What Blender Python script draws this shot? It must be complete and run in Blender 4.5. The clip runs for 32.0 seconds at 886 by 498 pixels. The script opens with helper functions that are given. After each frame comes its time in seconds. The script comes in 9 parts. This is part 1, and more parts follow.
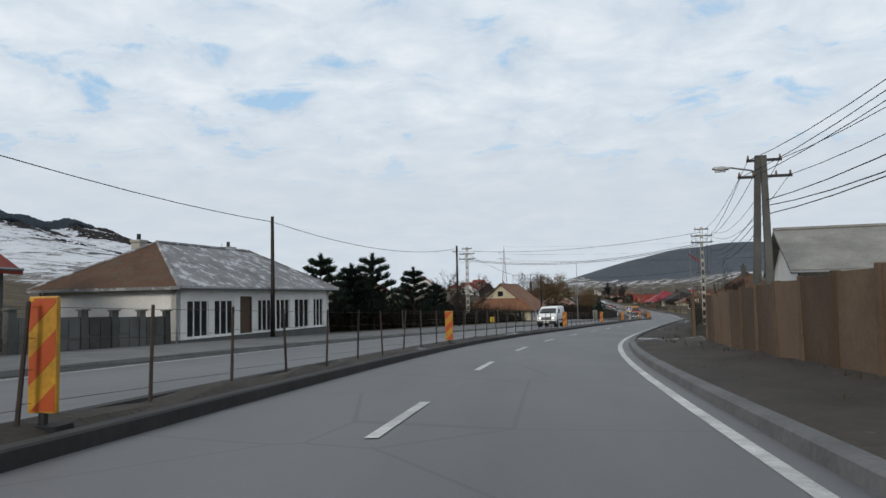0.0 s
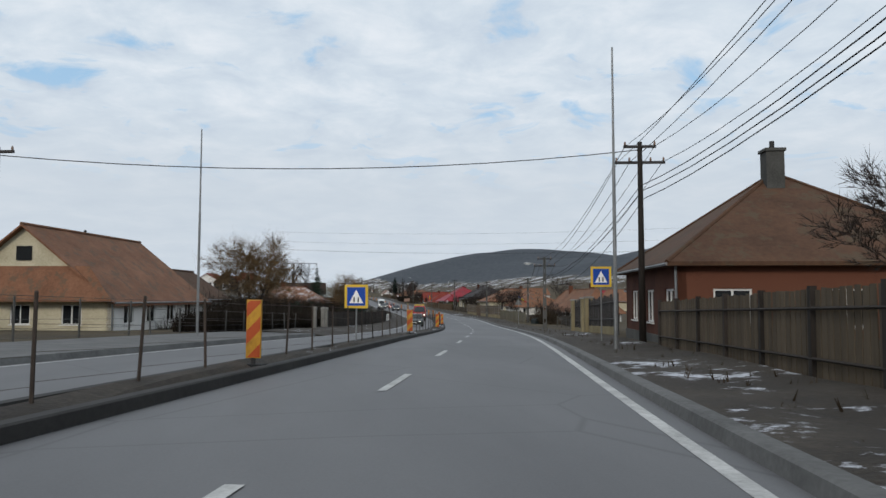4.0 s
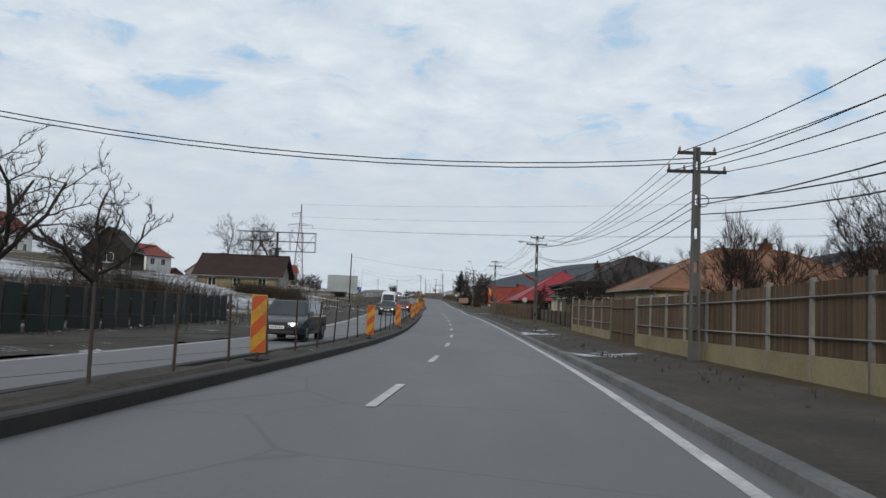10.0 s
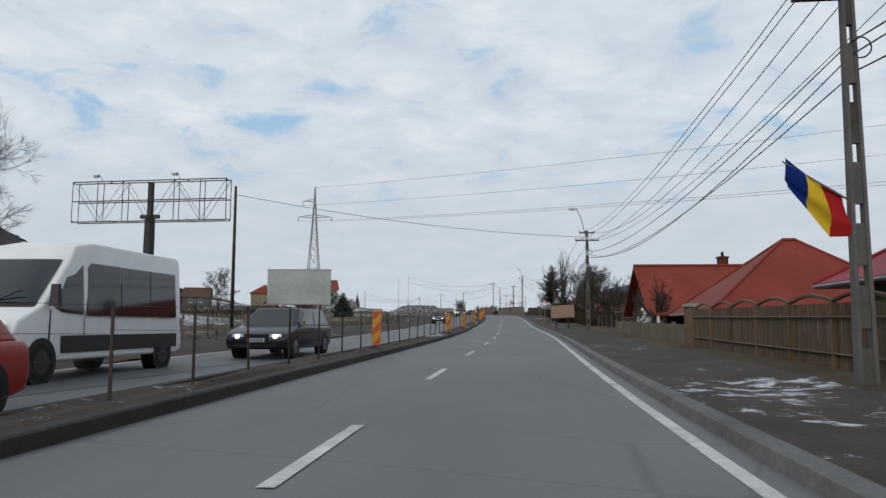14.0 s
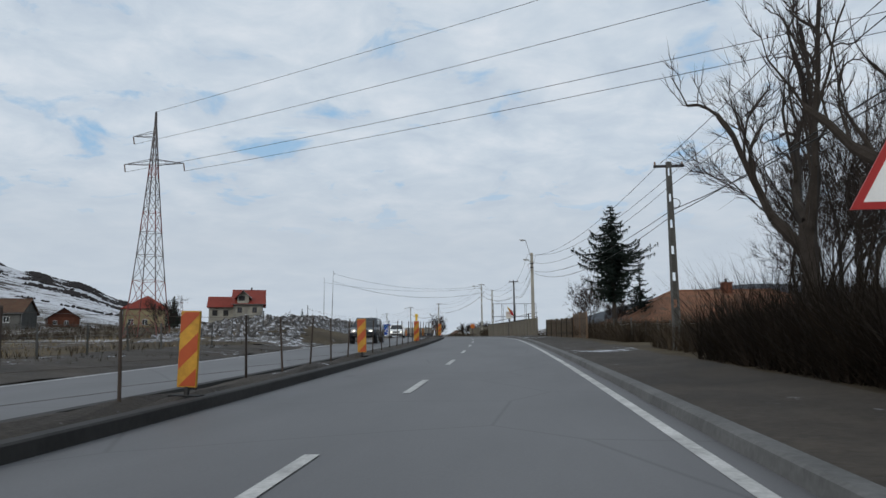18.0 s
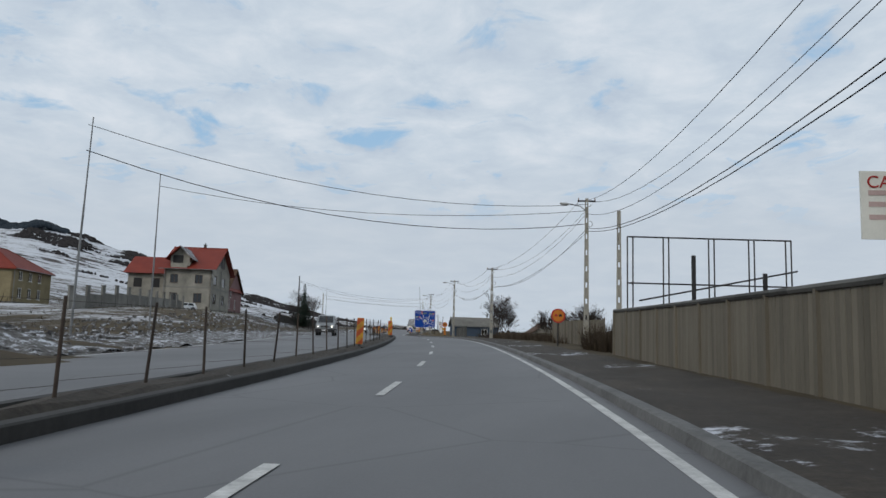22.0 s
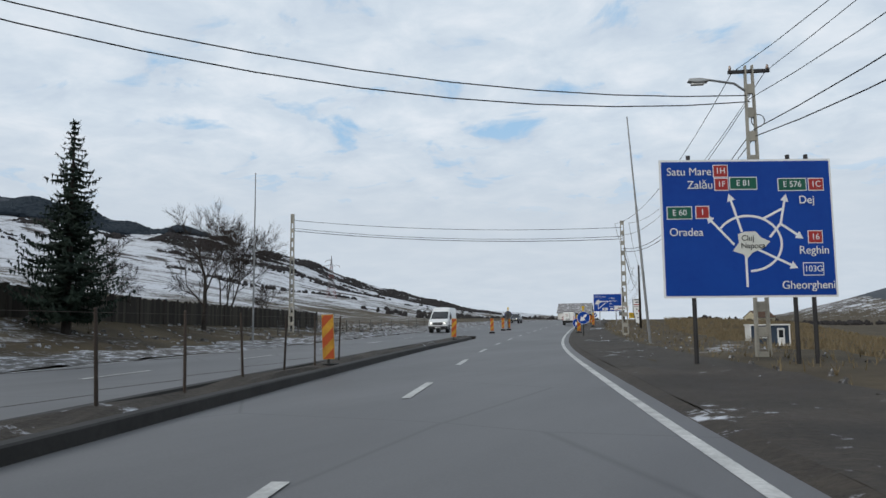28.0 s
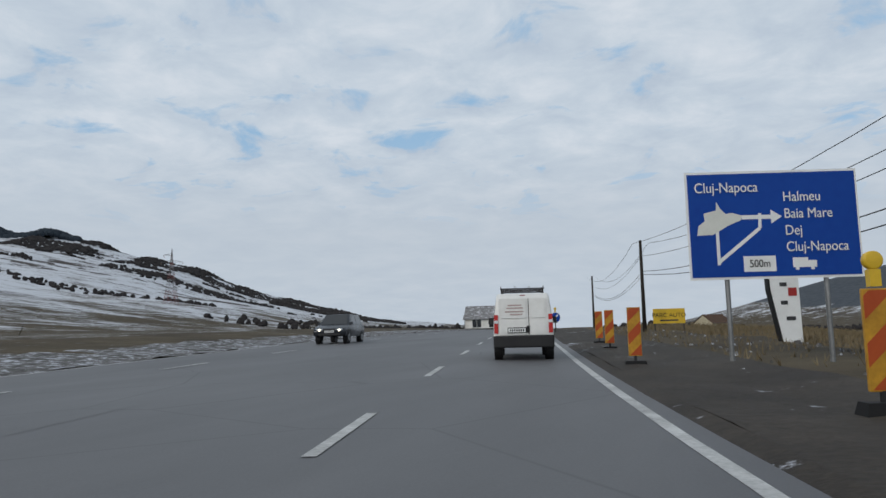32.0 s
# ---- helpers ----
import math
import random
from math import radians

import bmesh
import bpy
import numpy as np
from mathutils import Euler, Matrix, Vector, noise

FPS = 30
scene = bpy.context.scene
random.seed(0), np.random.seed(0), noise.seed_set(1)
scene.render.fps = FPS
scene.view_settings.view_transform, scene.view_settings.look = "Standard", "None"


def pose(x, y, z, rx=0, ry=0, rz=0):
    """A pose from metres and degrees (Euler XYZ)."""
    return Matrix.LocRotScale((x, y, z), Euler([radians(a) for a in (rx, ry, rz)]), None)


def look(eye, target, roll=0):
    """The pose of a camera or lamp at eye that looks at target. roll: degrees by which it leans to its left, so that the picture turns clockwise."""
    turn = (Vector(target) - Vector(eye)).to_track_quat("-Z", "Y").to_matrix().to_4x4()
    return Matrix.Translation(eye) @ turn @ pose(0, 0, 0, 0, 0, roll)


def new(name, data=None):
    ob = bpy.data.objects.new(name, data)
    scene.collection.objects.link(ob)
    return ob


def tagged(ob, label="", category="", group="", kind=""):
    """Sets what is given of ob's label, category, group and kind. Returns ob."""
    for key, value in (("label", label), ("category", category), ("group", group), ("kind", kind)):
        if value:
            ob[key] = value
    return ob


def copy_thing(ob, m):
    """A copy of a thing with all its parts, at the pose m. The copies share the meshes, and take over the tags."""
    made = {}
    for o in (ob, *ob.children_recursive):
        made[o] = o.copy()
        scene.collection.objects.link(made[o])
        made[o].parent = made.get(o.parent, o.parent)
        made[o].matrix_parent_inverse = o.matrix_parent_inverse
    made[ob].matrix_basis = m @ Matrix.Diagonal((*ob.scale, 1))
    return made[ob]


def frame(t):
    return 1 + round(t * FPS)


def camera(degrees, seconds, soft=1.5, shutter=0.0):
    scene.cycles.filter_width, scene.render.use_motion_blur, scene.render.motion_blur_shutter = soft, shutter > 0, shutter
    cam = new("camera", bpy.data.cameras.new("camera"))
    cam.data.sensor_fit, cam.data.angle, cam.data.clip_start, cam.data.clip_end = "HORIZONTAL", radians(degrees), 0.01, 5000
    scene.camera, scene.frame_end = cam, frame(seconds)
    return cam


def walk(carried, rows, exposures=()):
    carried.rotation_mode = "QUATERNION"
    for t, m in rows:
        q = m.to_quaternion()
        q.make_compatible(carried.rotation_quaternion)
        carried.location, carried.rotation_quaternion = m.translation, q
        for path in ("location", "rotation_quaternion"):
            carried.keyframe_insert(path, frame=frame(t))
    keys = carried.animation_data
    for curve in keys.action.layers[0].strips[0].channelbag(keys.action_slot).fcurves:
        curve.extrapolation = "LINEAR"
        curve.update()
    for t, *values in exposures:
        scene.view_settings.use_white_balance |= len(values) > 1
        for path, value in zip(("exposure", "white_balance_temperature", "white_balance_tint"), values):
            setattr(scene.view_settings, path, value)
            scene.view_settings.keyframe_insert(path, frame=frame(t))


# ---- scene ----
cam = camera(62.2, 32.0, soft=1.5)
PATH = [
    (0, (0.000, 0.000, 1.150), (-0.290, 1.974, 1.283), -1.17),
    (0.5, (-0.211, 11.184, 0.823), (-0.369, 13.172, 0.972), -1.11),
    (1, (0.142, 21.661, 0.540), (0.108, 23.655, 0.702), -0.34),
    (1.5, (1.152, 32.439, 0.268), (1.236, 34.432, 0.412), -0.71),
    (2, (2.741, 43.308, -0.014), (2.905, 45.297, 0.125), -1.20),
    (2.5, (4.635, 54.041, -0.290), (4.838, 56.025, -0.148), -1.38),
    (3, (6.781, 64.596, -0.565), (7.002, 66.578, -0.416), -0.62),
    (3.5, (8.842, 74.974, -0.824), (9.082, 76.955, -0.690), -0.30),
    (4, (10.930, 85.204, -1.051), (11.180, 87.184, -0.919), 0.07),
    (4.5, (13.011, 95.235, -1.262), (13.260, 97.214, -1.121), 0.50),
    (5, (15.049, 104.997, -1.471), (15.290, 106.977, -1.319), 0.95),
    (5.5, (16.988, 114.418, -1.690), (17.215, 116.399, -1.539), 1.42),
    (6, (18.796, 123.409, -1.933), (19.005, 125.393, -1.797), 1.88),
    (6.5, (20.563, 132.492, -2.215), (20.749, 134.479, -2.082), 1.78),
    (7, (22.211, 142.028, -2.523), (22.369, 144.017, -2.386), 1.74),
    (7.5, (23.825, 151.642, -2.845), (23.943, 153.633, -2.702), 1.98),
    (8, (25.145, 161.141, -3.137), (25.227, 163.135, -2.995), 2.22),
    (8.5, (26.422, 170.880, -3.307), (26.475, 172.874, -3.164), 2.27),
    (9, (27.638, 181.407, -3.384), (27.665, 183.400, -3.229), 3.01),
    (9.5, (28.546, 191.892, -3.376), (28.550, 193.885, -3.214), 2.90),
    (10, (29.452, 202.399, -3.396), (29.426, 204.393, -3.241), 2.39),
    (10.5, (30.652, 213.058, -3.550), (30.582, 215.050, -3.384), 1.84),
    (11, (31.082, 224.723, -3.723), (30.966, 226.712, -3.549), 1.94),
    (11.5, (31.317, 236.482, -3.773), (31.158, 238.467, -3.590), 1.93),
    (12, (31.448, 248.273, -3.743), (31.255, 250.254, -3.547), 1.71),
    (12.5, (31.318, 260.131, -3.608), (31.102, 262.108, -3.398), 1.47),
    (13, (31.046, 272.159, -3.456), (30.816, 274.134, -3.243), 1.40),
    (13.5, (30.678, 284.275, -3.343), (30.431, 286.249, -3.143), 1.00),
    (14, (30.204, 296.349, -3.248), (29.946, 298.322, -3.042), 0.18),
    (14.5, (29.858, 308.318, -3.166), (29.589, 310.289, -2.957), -0.34),
    (15, (29.644, 319.827, -3.054), (29.372, 321.797, -2.842), -0.85),
    (15.5, (29.493, 331.057, -2.921), (29.224, 333.027, -2.702), -1.32),
    (16, (29.259, 342.181, -2.771), (28.996, 344.151, -2.545), -1.64),
    (16.5, (28.883, 353.369, -2.610), (28.623, 355.338, -2.376), -1.69),
    (17, (28.218, 364.789, -2.442), (27.958, 366.758, -2.198), -1.46),
    (17.5, (27.765, 376.265, -2.228), (27.507, 378.232, -1.973), -1.16),
    (18, (27.286, 387.780, -1.972), (27.024, 389.745, -1.707), -0.54),
    (18.5, (26.511, 399.094, -1.665), (26.243, 401.058, -1.402), -0.09),
    (19, (26.183, 410.508, -1.301), (25.892, 412.469, -1.039), 0.76),
    (19.5, (25.503, 421.915, -0.945), (25.197, 423.875, -0.693), 1.50),
    (20, (24.732, 433.090, -0.607), (24.408, 435.047, -0.356), 1.87),
    (20.5, (23.794, 444.388, -0.302), (23.436, 446.339, -0.051), 2.02),
    (21, (22.670, 455.721, -0.019), (22.266, 457.663, 0.235), 2.11),
    (21.5, (21.172, 466.941, 0.213), (20.713, 468.873, 0.452), 1.79),
    (22, (19.453, 477.988, 0.361), (18.934, 479.905, 0.598), 1.59),
    (22.5, (17.339, 488.876, 0.492), (16.760, 490.774, 0.739), 1.53),
    (23, (14.926, 499.559, 0.646), (14.290, 501.439, 0.894), 1.94),
    (23.5, (12.180, 510.201, 0.837), (11.502, 512.068, 1.072), 2.05),
    (24, (9.281, 520.853, 1.042), (8.565, 522.704, 1.280), 1.90),
    (24.5, (5.998, 531.481, 1.213), (5.238, 533.317, 1.439), 1.22),
    (25, (2.456, 542.190, 1.333), (1.651, 544.008, 1.550), 0.81),
    (25.5, (-1.207, 552.790, 1.402), (-2.061, 554.586, 1.619), 0.35),
    (26, (-5.400, 563.539, 1.425), (-6.285, 565.320, 1.640), 0.17),
    (26.5, (-9.899, 574.346, 1.425), (-10.801, 576.119, 1.637), 0.23),
    (27, (-14.487, 585.132, 1.423), (-15.392, 586.903, 1.632), 0.27),
    (27.5, (-18.930, 595.830, 1.442), (-19.827, 597.605, 1.650), 0.03),
    (28, (-23.059, 606.405, 1.496), (-23.937, 608.190, 1.706), -0.54),
    (28.5, (-27.058, 617.071, 1.548), (-27.922, 618.863, 1.756), -0.88),
    (29, (-30.838, 627.522, 1.595), (-31.678, 629.325, 1.806), -0.86),
    (29.5, (-34.435, 638.009, 1.650), (-35.251, 639.822, 1.865), -0.71),
    (30, (-37.801, 648.427, 1.720), (-38.576, 650.258, 1.932), -0.48),
    (30.5, (-40.831, 658.605, 1.820), (-41.568, 660.451, 2.040), -0.59),
    (31, (-43.714, 668.678, 1.951), (-44.414, 670.537, 2.177), -0.64),
    (31.5, (-46.382, 678.629, 2.101), (-47.053, 680.499, 2.335), -0.81),
    (32, (-48.875, 688.293, 2.254), (-49.518, 690.172, 2.486), -1.32),
]
walk(cam, [(t, look(eye, target, roll)) for t, eye, target, roll in PATH], [(0.0, 0.10, 6580, 10), (3.0, 0.07, 6520, 10), (10.0, 0.05, 6560, 10), (14.0, 0.0, 6560, 10), (18.0, -0.12, 6400, 10), (24.0, -0.08, 6430, 10), (28.0, 0.04, 6450, 10), (30.0, -0.10, 6430, 10), (32.0, -0.18, 6380, 10)])

# ---- light: a bright, broken winter overcast ----
SUN_EL, SUN_AZ = 26.0, 205.0
sun = new("sun", bpy.data.lights.new("sun", "SUN"))
sun.data.energy, sun.data.angle, sun.data.color = 1.4, radians(12), (1.0, 0.93, 0.84)
sun.matrix_world = look((0, 0, 60), Vector((0, 0, 60)) - Vector((math.sin(radians(SUN_AZ)) * math.cos(radians(SUN_EL)), math.cos(radians(SUN_AZ)) * math.cos(radians(SUN_EL)), math.sin(radians(SUN_EL)))))
world = bpy.data.worlds.new("winter_sky")
scene.world = world
world.use_nodes = True


class Tree:
    """Short hand for node trees."""

    def __init__(self, tree):
        self.t = tree

    def n(self, kind, **values):
        node = self.t.nodes.new(kind)
        for key, value in values.items():
            if key == "operation":
                node.operation = value
            elif key == "blend_type":
                node.blend_type = value
            elif key == "data_type":
                node.data_type = value
            elif key == "sky_type":
                node.sky_type = value
            elif key == "feature":
                node.feature = value
            else:
                node.inputs[key.replace("_", " ")].default_value = value
        return node

    def link(self, a, b):
        self.t.links.new(a, b)

    def math(self, op, a, b=None):
        node = self.n("ShaderNodeMath", operation=op)
        for i, v in enumerate((a, b)):
            if v is None:
                continue
            if isinstance(v, (int, float)):
                node.inputs[i].default_value = v
            else:
                self.link(v, node.inputs[i])
        return node.outputs[0]

    def ramp(self, fac, stops):
        node = self.n("ShaderNodeValToRGB")
        el = node.color_ramp.elements
        while len(el) < len(stops):
            el.new(0.5)
        for e, (p, c) in zip(el, stops):
            e.position, e.color = p, (*c, 1) if len(c) == 3 else c
        self.link(fac, node.inputs[0])
        return node.outputs[0]

    def mix(self, fac, a, b, blend="MIX"):
        node = self.n("ShaderNodeMix", data_type="RGBA", blend_type=blend)
        for i, v in ((0, fac), (6, a), (7, b)):
            if isinstance(v, (int, float)):
                node.inputs[i].default_value = v
            elif isinstance(v, tuple):
                node.inputs[i].default_value = (*v, 1)
            else:
                self.link(v, node.inputs[i])
        return node.outputs[2]


def make_sky():
    w = Tree(world.node_tree)
    world.node_tree.nodes.clear()
    out = w.n("ShaderNodeOutputWorld")
    bg = w.n("ShaderNodeBackground")
    coord = w.n("ShaderNodeTexCoord")
    sep = w.n("ShaderNodeSeparateXYZ")
    w.link(coord.outputs["Generated"], sep.inputs[0])
    up = w.math("ADD", w.math("MAXIMUM", sep.outputs[2], 0.0), 0.16)
    comb = w.n("ShaderNodeCombineXYZ")
    w.link(w.math("DIVIDE", sep.outputs[0], up), comb.inputs[0])
    w.link(w.math("DIVIDE", sep.outputs[1], up), comb.inputs[1])
    big = w.n("ShaderNodeTexNoise", Scale=4.3, Detail=9.0, Roughness=0.58, Distortion=0.5)
    w.link(comb.outputs[0], big.inputs["Vector"])
    wide = w.n("ShaderNodeTexNoise", Scale=0.8, Detail=3.0, Roughness=0.5)
    w.link(comb.outputs[0], wide.inputs["Vector"])
    cover = w.math("ADD", w.math("MULTIPLY", big.outputs[0], 0.72), w.math("MULTIPLY", wide.outputs[0], 0.28))
    mask = w.ramp(cover, [(0.345, (0, 0, 0)), (0.435, (1, 1, 1))])
    soft = w.n("ShaderNodeTexNoise", Scale=4.2, Detail=7.0, Roughness=0.6, Distortion=0.3)
    w.link(comb.outputs[0], soft.inputs["Vector"])
    tone = w.ramp(soft.outputs[0], [(0.28, (0.515, 0.60, 0.705)), (0.5, (0.625, 0.705, 0.785)), (0.68, (0.74, 0.795, 0.855))])
    low = w.ramp(sep.outputs[2], [(0.0, (1, 1, 1)), (0.14, (1, 1, 1)), (0.26, (0, 0, 0))])
    tone = w.mix(w.math("MULTIPLY", low, 0.75), tone, (0.56, 0.625, 0.695))
    sky = w.n("ShaderNodeTexSky", sky_type="NISHITA")
    sky.sun_disc, sky.sun_elevation, sky.sun_rotation = False, radians(SUN_EL), radians(SUN_AZ)
    blue = w.mix(1.0, sky.outputs[0], (0.085, 0.085, 0.085), "MULTIPLY")
    blue = w.mix(0.75, blue, (0.40, 0.63, 0.87))
    seen = w.math("MAXIMUM", mask, w.math("MULTIPLY", low, 1.0))
    w.link(w.mix(seen, blue, tone), bg.inputs[0])
    bg.inputs[1].default_value = 1.0
    w.link(bg.outputs[0], out.inputs[0])


make_sky()

# ---- materials ----


def material(name, build, rough=0.8, metal=0.0, bump=0.0, spec=0.4):
    m = bpy.data.materials.new(name)
    m.use_nodes = True
    m.node_tree.nodes.clear()
    t = Tree(m.node_tree)
    out = t.n("ShaderNodeOutputMaterial")
    b = t.n("ShaderNodeBsdfPrincipled", Roughness=rough, Metallic=metal)
    b.inputs["Specular IOR Level"].default_value = spec
    colour, height = build(t)
    if isinstance(colour, tuple):
        b.inputs["Base Color"].default_value = (*colour, 1)
    else:
        t.link(colour, b.inputs["Base Color"])
    if height is not None and bump:
        bm = t.n("ShaderNodeBump", Strength=min(bump * 10, 1.0), Distance=bump)
        t.link(height, bm.inputs["Height"])
        t.link(bm.outputs[0], b.inputs["Normal"])
    t.link(b.outputs[0], out.inputs[0])
    return m


def place_of(t):
    """World position, so that grain keeps its real size on every mesh."""
    return t.n("ShaderNodeNewGeometry").outputs["Position"]


def noise_at(t, scale, detail=4.0, rough=0.55, stretch=None):
    n = t.n("ShaderNodeTexNoise", Scale=scale, Detail=detail, Roughness=rough)
    src = place_of(t)
    if stretch:
        mp = t.n("ShaderNodeMapping")
        mp.inputs["Scale"].default_value = stretch
        t.link(src, mp.inputs[0])
        src = mp.outputs[0]
    t.link(src, n.inputs["Vector"])
    return n.outputs[0]


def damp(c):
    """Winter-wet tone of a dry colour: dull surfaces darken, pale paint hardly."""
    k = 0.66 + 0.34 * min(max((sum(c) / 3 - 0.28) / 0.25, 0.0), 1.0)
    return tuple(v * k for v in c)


def worn(dark, light, scale=1.2, fine=14.0, vary=0.0, stretch=None):
    """Two-scale mottling between two colours; vary: how much pieces differ."""

    def build(t):
        a, b = noise_at(t, scale, 5.0, 0.6, stretch), noise_at(t, fine, 3.0, 0.6, stretch)
        f = t.math("ADD", t.math("MULTIPLY", a, 0.65), t.math("MULTIPLY", b, 0.35))
        if vary:
            info = t.n("ShaderNodeObjectInfo")
            f = t.math("ADD", f, t.math("MULTIPLY", t.math("SUBTRACT", info.outputs["Random"], 0.5), vary))
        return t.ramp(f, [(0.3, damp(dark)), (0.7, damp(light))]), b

    return build


def plain(c):
    return worn(tuple(v * 0.9 for v in c), tuple(min(v * 1.08, 1) for v in c), 2.0, 30.0)


def courses(dark, light, step, axis=2, lichen=None):
    """Roofing in courses along a slope: wave lines and blotches."""

    def build(t):
        src = place_of(t)
        sep = t.n("ShaderNodeSeparateXYZ")
        t.link(src, sep.inputs[0])
        w = t.math("FRACT", t.math("DIVIDE", sep.outputs[axis], step))
        blot, fine = noise_at(t, 0.55, 5.0, 0.65), noise_at(t, 6.0, 4.0, 0.65)
        f = t.math("ADD", t.math("MULTIPLY", blot, 0.6), t.math("MULTIPLY", fine, 0.4))
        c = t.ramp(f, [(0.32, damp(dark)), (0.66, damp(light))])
        if lichen:
            c = t.mix(t.ramp(noise_at(t, 1.3, 6.0, 0.7), [(0.52, (0, 0, 0)), (0.6, (0.8, 0.8, 0.8))]), c, lichen)
        return c, t.math("ADD", w, t.math("MULTIPLY", fine, 0.5))

    return build


def land(t):
    """Winter ground: bare soil and dead grass near the road, patchy thin snow on slopes, dark woods with painted
    blue-grey haze high up.
    """
    src = place_of(t)
    sep = t.n("ShaderNodeSeparateXYZ")
    t.link(src, sep.inputs[0])
    grass = t.ramp(noise_at(t, 0.22, 6.0, 0.65), [(0.3, (0.036, 0.028, 0.019)), (0.5, (0.075, 0.058, 0.034)), (0.7, (0.118, 0.092, 0.054))])
    fine = noise_at(t, 3.5, 5.0, 0.7)
    grass = t.mix(t.math("MULTIPLY", fine, 0.55), grass, (0.035, 0.028, 0.020))
    # snow lies in drifts and between furrows
    drift = t.math("ADD", t.math("MULTIPLY", noise_at(t, 0.035, 5.0, 0.6), 0.5), t.math("MULTIPLY", noise_at(t, 0.9, 5.0, 0.72, (1.0, 0.45, 1.0)), 0.3))
    drift = t.math("ADD", drift, t.math("MULTIPLY", noise_at(t, 3.0, 4.0, 0.7), 0.2))
    # thin brown streaks where grass breaks through along the contour
    drift = t.math("ADD", drift, t.math("MULTIPLY", t.math("SUBTRACT", noise_at(t, 0.33, 5.0, 0.62, (1.0, 0.10, 1.0)), 0.5), 0.34))
    # the open meadow on the uphill side keeps more frost
    line = t.math("MINIMUM", t.math("SUBTRACT", 182.0, t.math("MULTIPLY", sep.outputs[1], 0.335)), 27.0)
    side = t.ramp(t.math("DIVIDE", t.math("SUBTRACT", line, sep.outputs[0]), 100.0), [(0.16, (0, 0, 0)), (0.24, (1, 1, 1))])
    along = t.ramp(t.math("DIVIDE", sep.outputs[1], 1000.0), [(0.22, (0, 0, 0)), (0.34, (1, 1, 1))])
    drift = t.math("ADD", drift, t.math("MULTIPLY", t.math("MULTIPLY", side, along), 0.10))
    yard = t.math("MULTIPLY", t.ramp(t.math("DIVIDE", sep.outputs[1], 1000.0), [(0.226, (0, 0, 0)), (0.242, (1, 1, 1)), (0.335, (1, 1, 1)), (0.37, (0, 0, 0))]), t.ramp(t.math("DIVIDE", t.math("SUBTRACT", 27.0, sep.outputs[0]), 100.0), [(0.10, (0, 0, 0)), (0.13, (1, 1, 1)), (0.40, (1, 1, 1)), (0.55, (0, 0, 0))]))
    drift = t.math("ADD", drift, t.math("MULTIPLY", yard, 0.13))
    height = t.n("ShaderNodeMapRange")
    t.link(sep.outputs[2], height.inputs[0])
    for i, v in ((1, 1.0), (2, 30.0), (3, -0.13), (4, 0.015)):
        height.inputs[i].default_value = v
    snow = t.ramp(t.math("ADD", drift, height.outputs[0]), [(0.49, (0, 0, 0)), (0.60, (1, 1, 1))])
    c = t.mix(snow, grass, (0.54, 0.555, 0.585))
    hedge = t.ramp(noise_at(t, 0.018, 6.0, 0.7), [(0.56, (0, 0, 0)), (0.6, (1, 1, 1))])
    high = t.ramp(t.math("DIVIDE", sep.outputs[2], 60.0), [(0.22, (0, 0, 0)), (0.4, (1, 1, 1))])
    c = t.mix(t.math("MULTIPLY", hedge, high), c, (0.060, 0.050, 0.045))
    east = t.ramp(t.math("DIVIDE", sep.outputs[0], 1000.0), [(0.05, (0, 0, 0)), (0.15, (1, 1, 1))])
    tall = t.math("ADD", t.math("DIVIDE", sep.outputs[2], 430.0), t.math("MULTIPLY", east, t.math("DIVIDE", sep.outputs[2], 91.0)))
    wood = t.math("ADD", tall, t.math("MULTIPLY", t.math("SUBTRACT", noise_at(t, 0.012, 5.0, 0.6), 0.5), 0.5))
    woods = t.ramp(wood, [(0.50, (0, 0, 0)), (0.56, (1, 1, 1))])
    # wooded slopes: the blue-grey holds the haze of distance as colour
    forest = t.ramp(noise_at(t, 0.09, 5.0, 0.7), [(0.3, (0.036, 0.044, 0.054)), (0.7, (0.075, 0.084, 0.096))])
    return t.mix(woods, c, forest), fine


def asphalt(t):
    a, b = noise_at(t, 0.35, 5.0, 0.6, (1.0, 0.25, 1.0)), noise_at(t, 40.0, 3.0, 0.7)
    f = t.math("ADD", t.math("MULTIPLY", a, 0.7), t.math("MULTIPLY", b, 0.3))
    c = t.ramp(f, [(0.3, (0.070, 0.070, 0.073)), (0.7, (0.130, 0.130, 0.133))])
    crack = t.n("ShaderNodeTexVoronoi", feature="DISTANCE_TO_EDGE", Scale=0.22)
    t.link(place_of(t), crack.inputs["Vector"])
    line = t.ramp(crack.outputs[0], [(0.0, (0.6, 0.6, 0.6)), (0.008, (0, 0, 0))])
    return t.mix(line, c, (0.05, 0.05, 0.052)), b


def mud(t):
    a, b = noise_at(t, 0.5, 6.0, 0.65), noise_at(t, 9.0, 5.0, 0.7)
    f = t.math("ADD", t.math("MULTIPLY", a, 0.55), t.math("MULTIPLY", b, 0.45))
    c = t.ramp(f, [(0.32, (0.014, 0.011, 0.009)), (0.5, (0.034, 0.027, 0.020)), (0.7, (0.070, 0.057, 0.043))])
    snow = t.ramp(t.math("ADD", t.math("MULTIPLY", noise_at(t, 0.16, 4.0, 0.6), 0.6), t.math("MULTIPLY", noise_at(t, 2.2, 5.0, 0.7), 0.4)), [(0.585, (0, 0, 0)), (0.63, (1, 1, 1))])
    return t.mix(snow, c, (0.5, 0.52, 0.56)), b


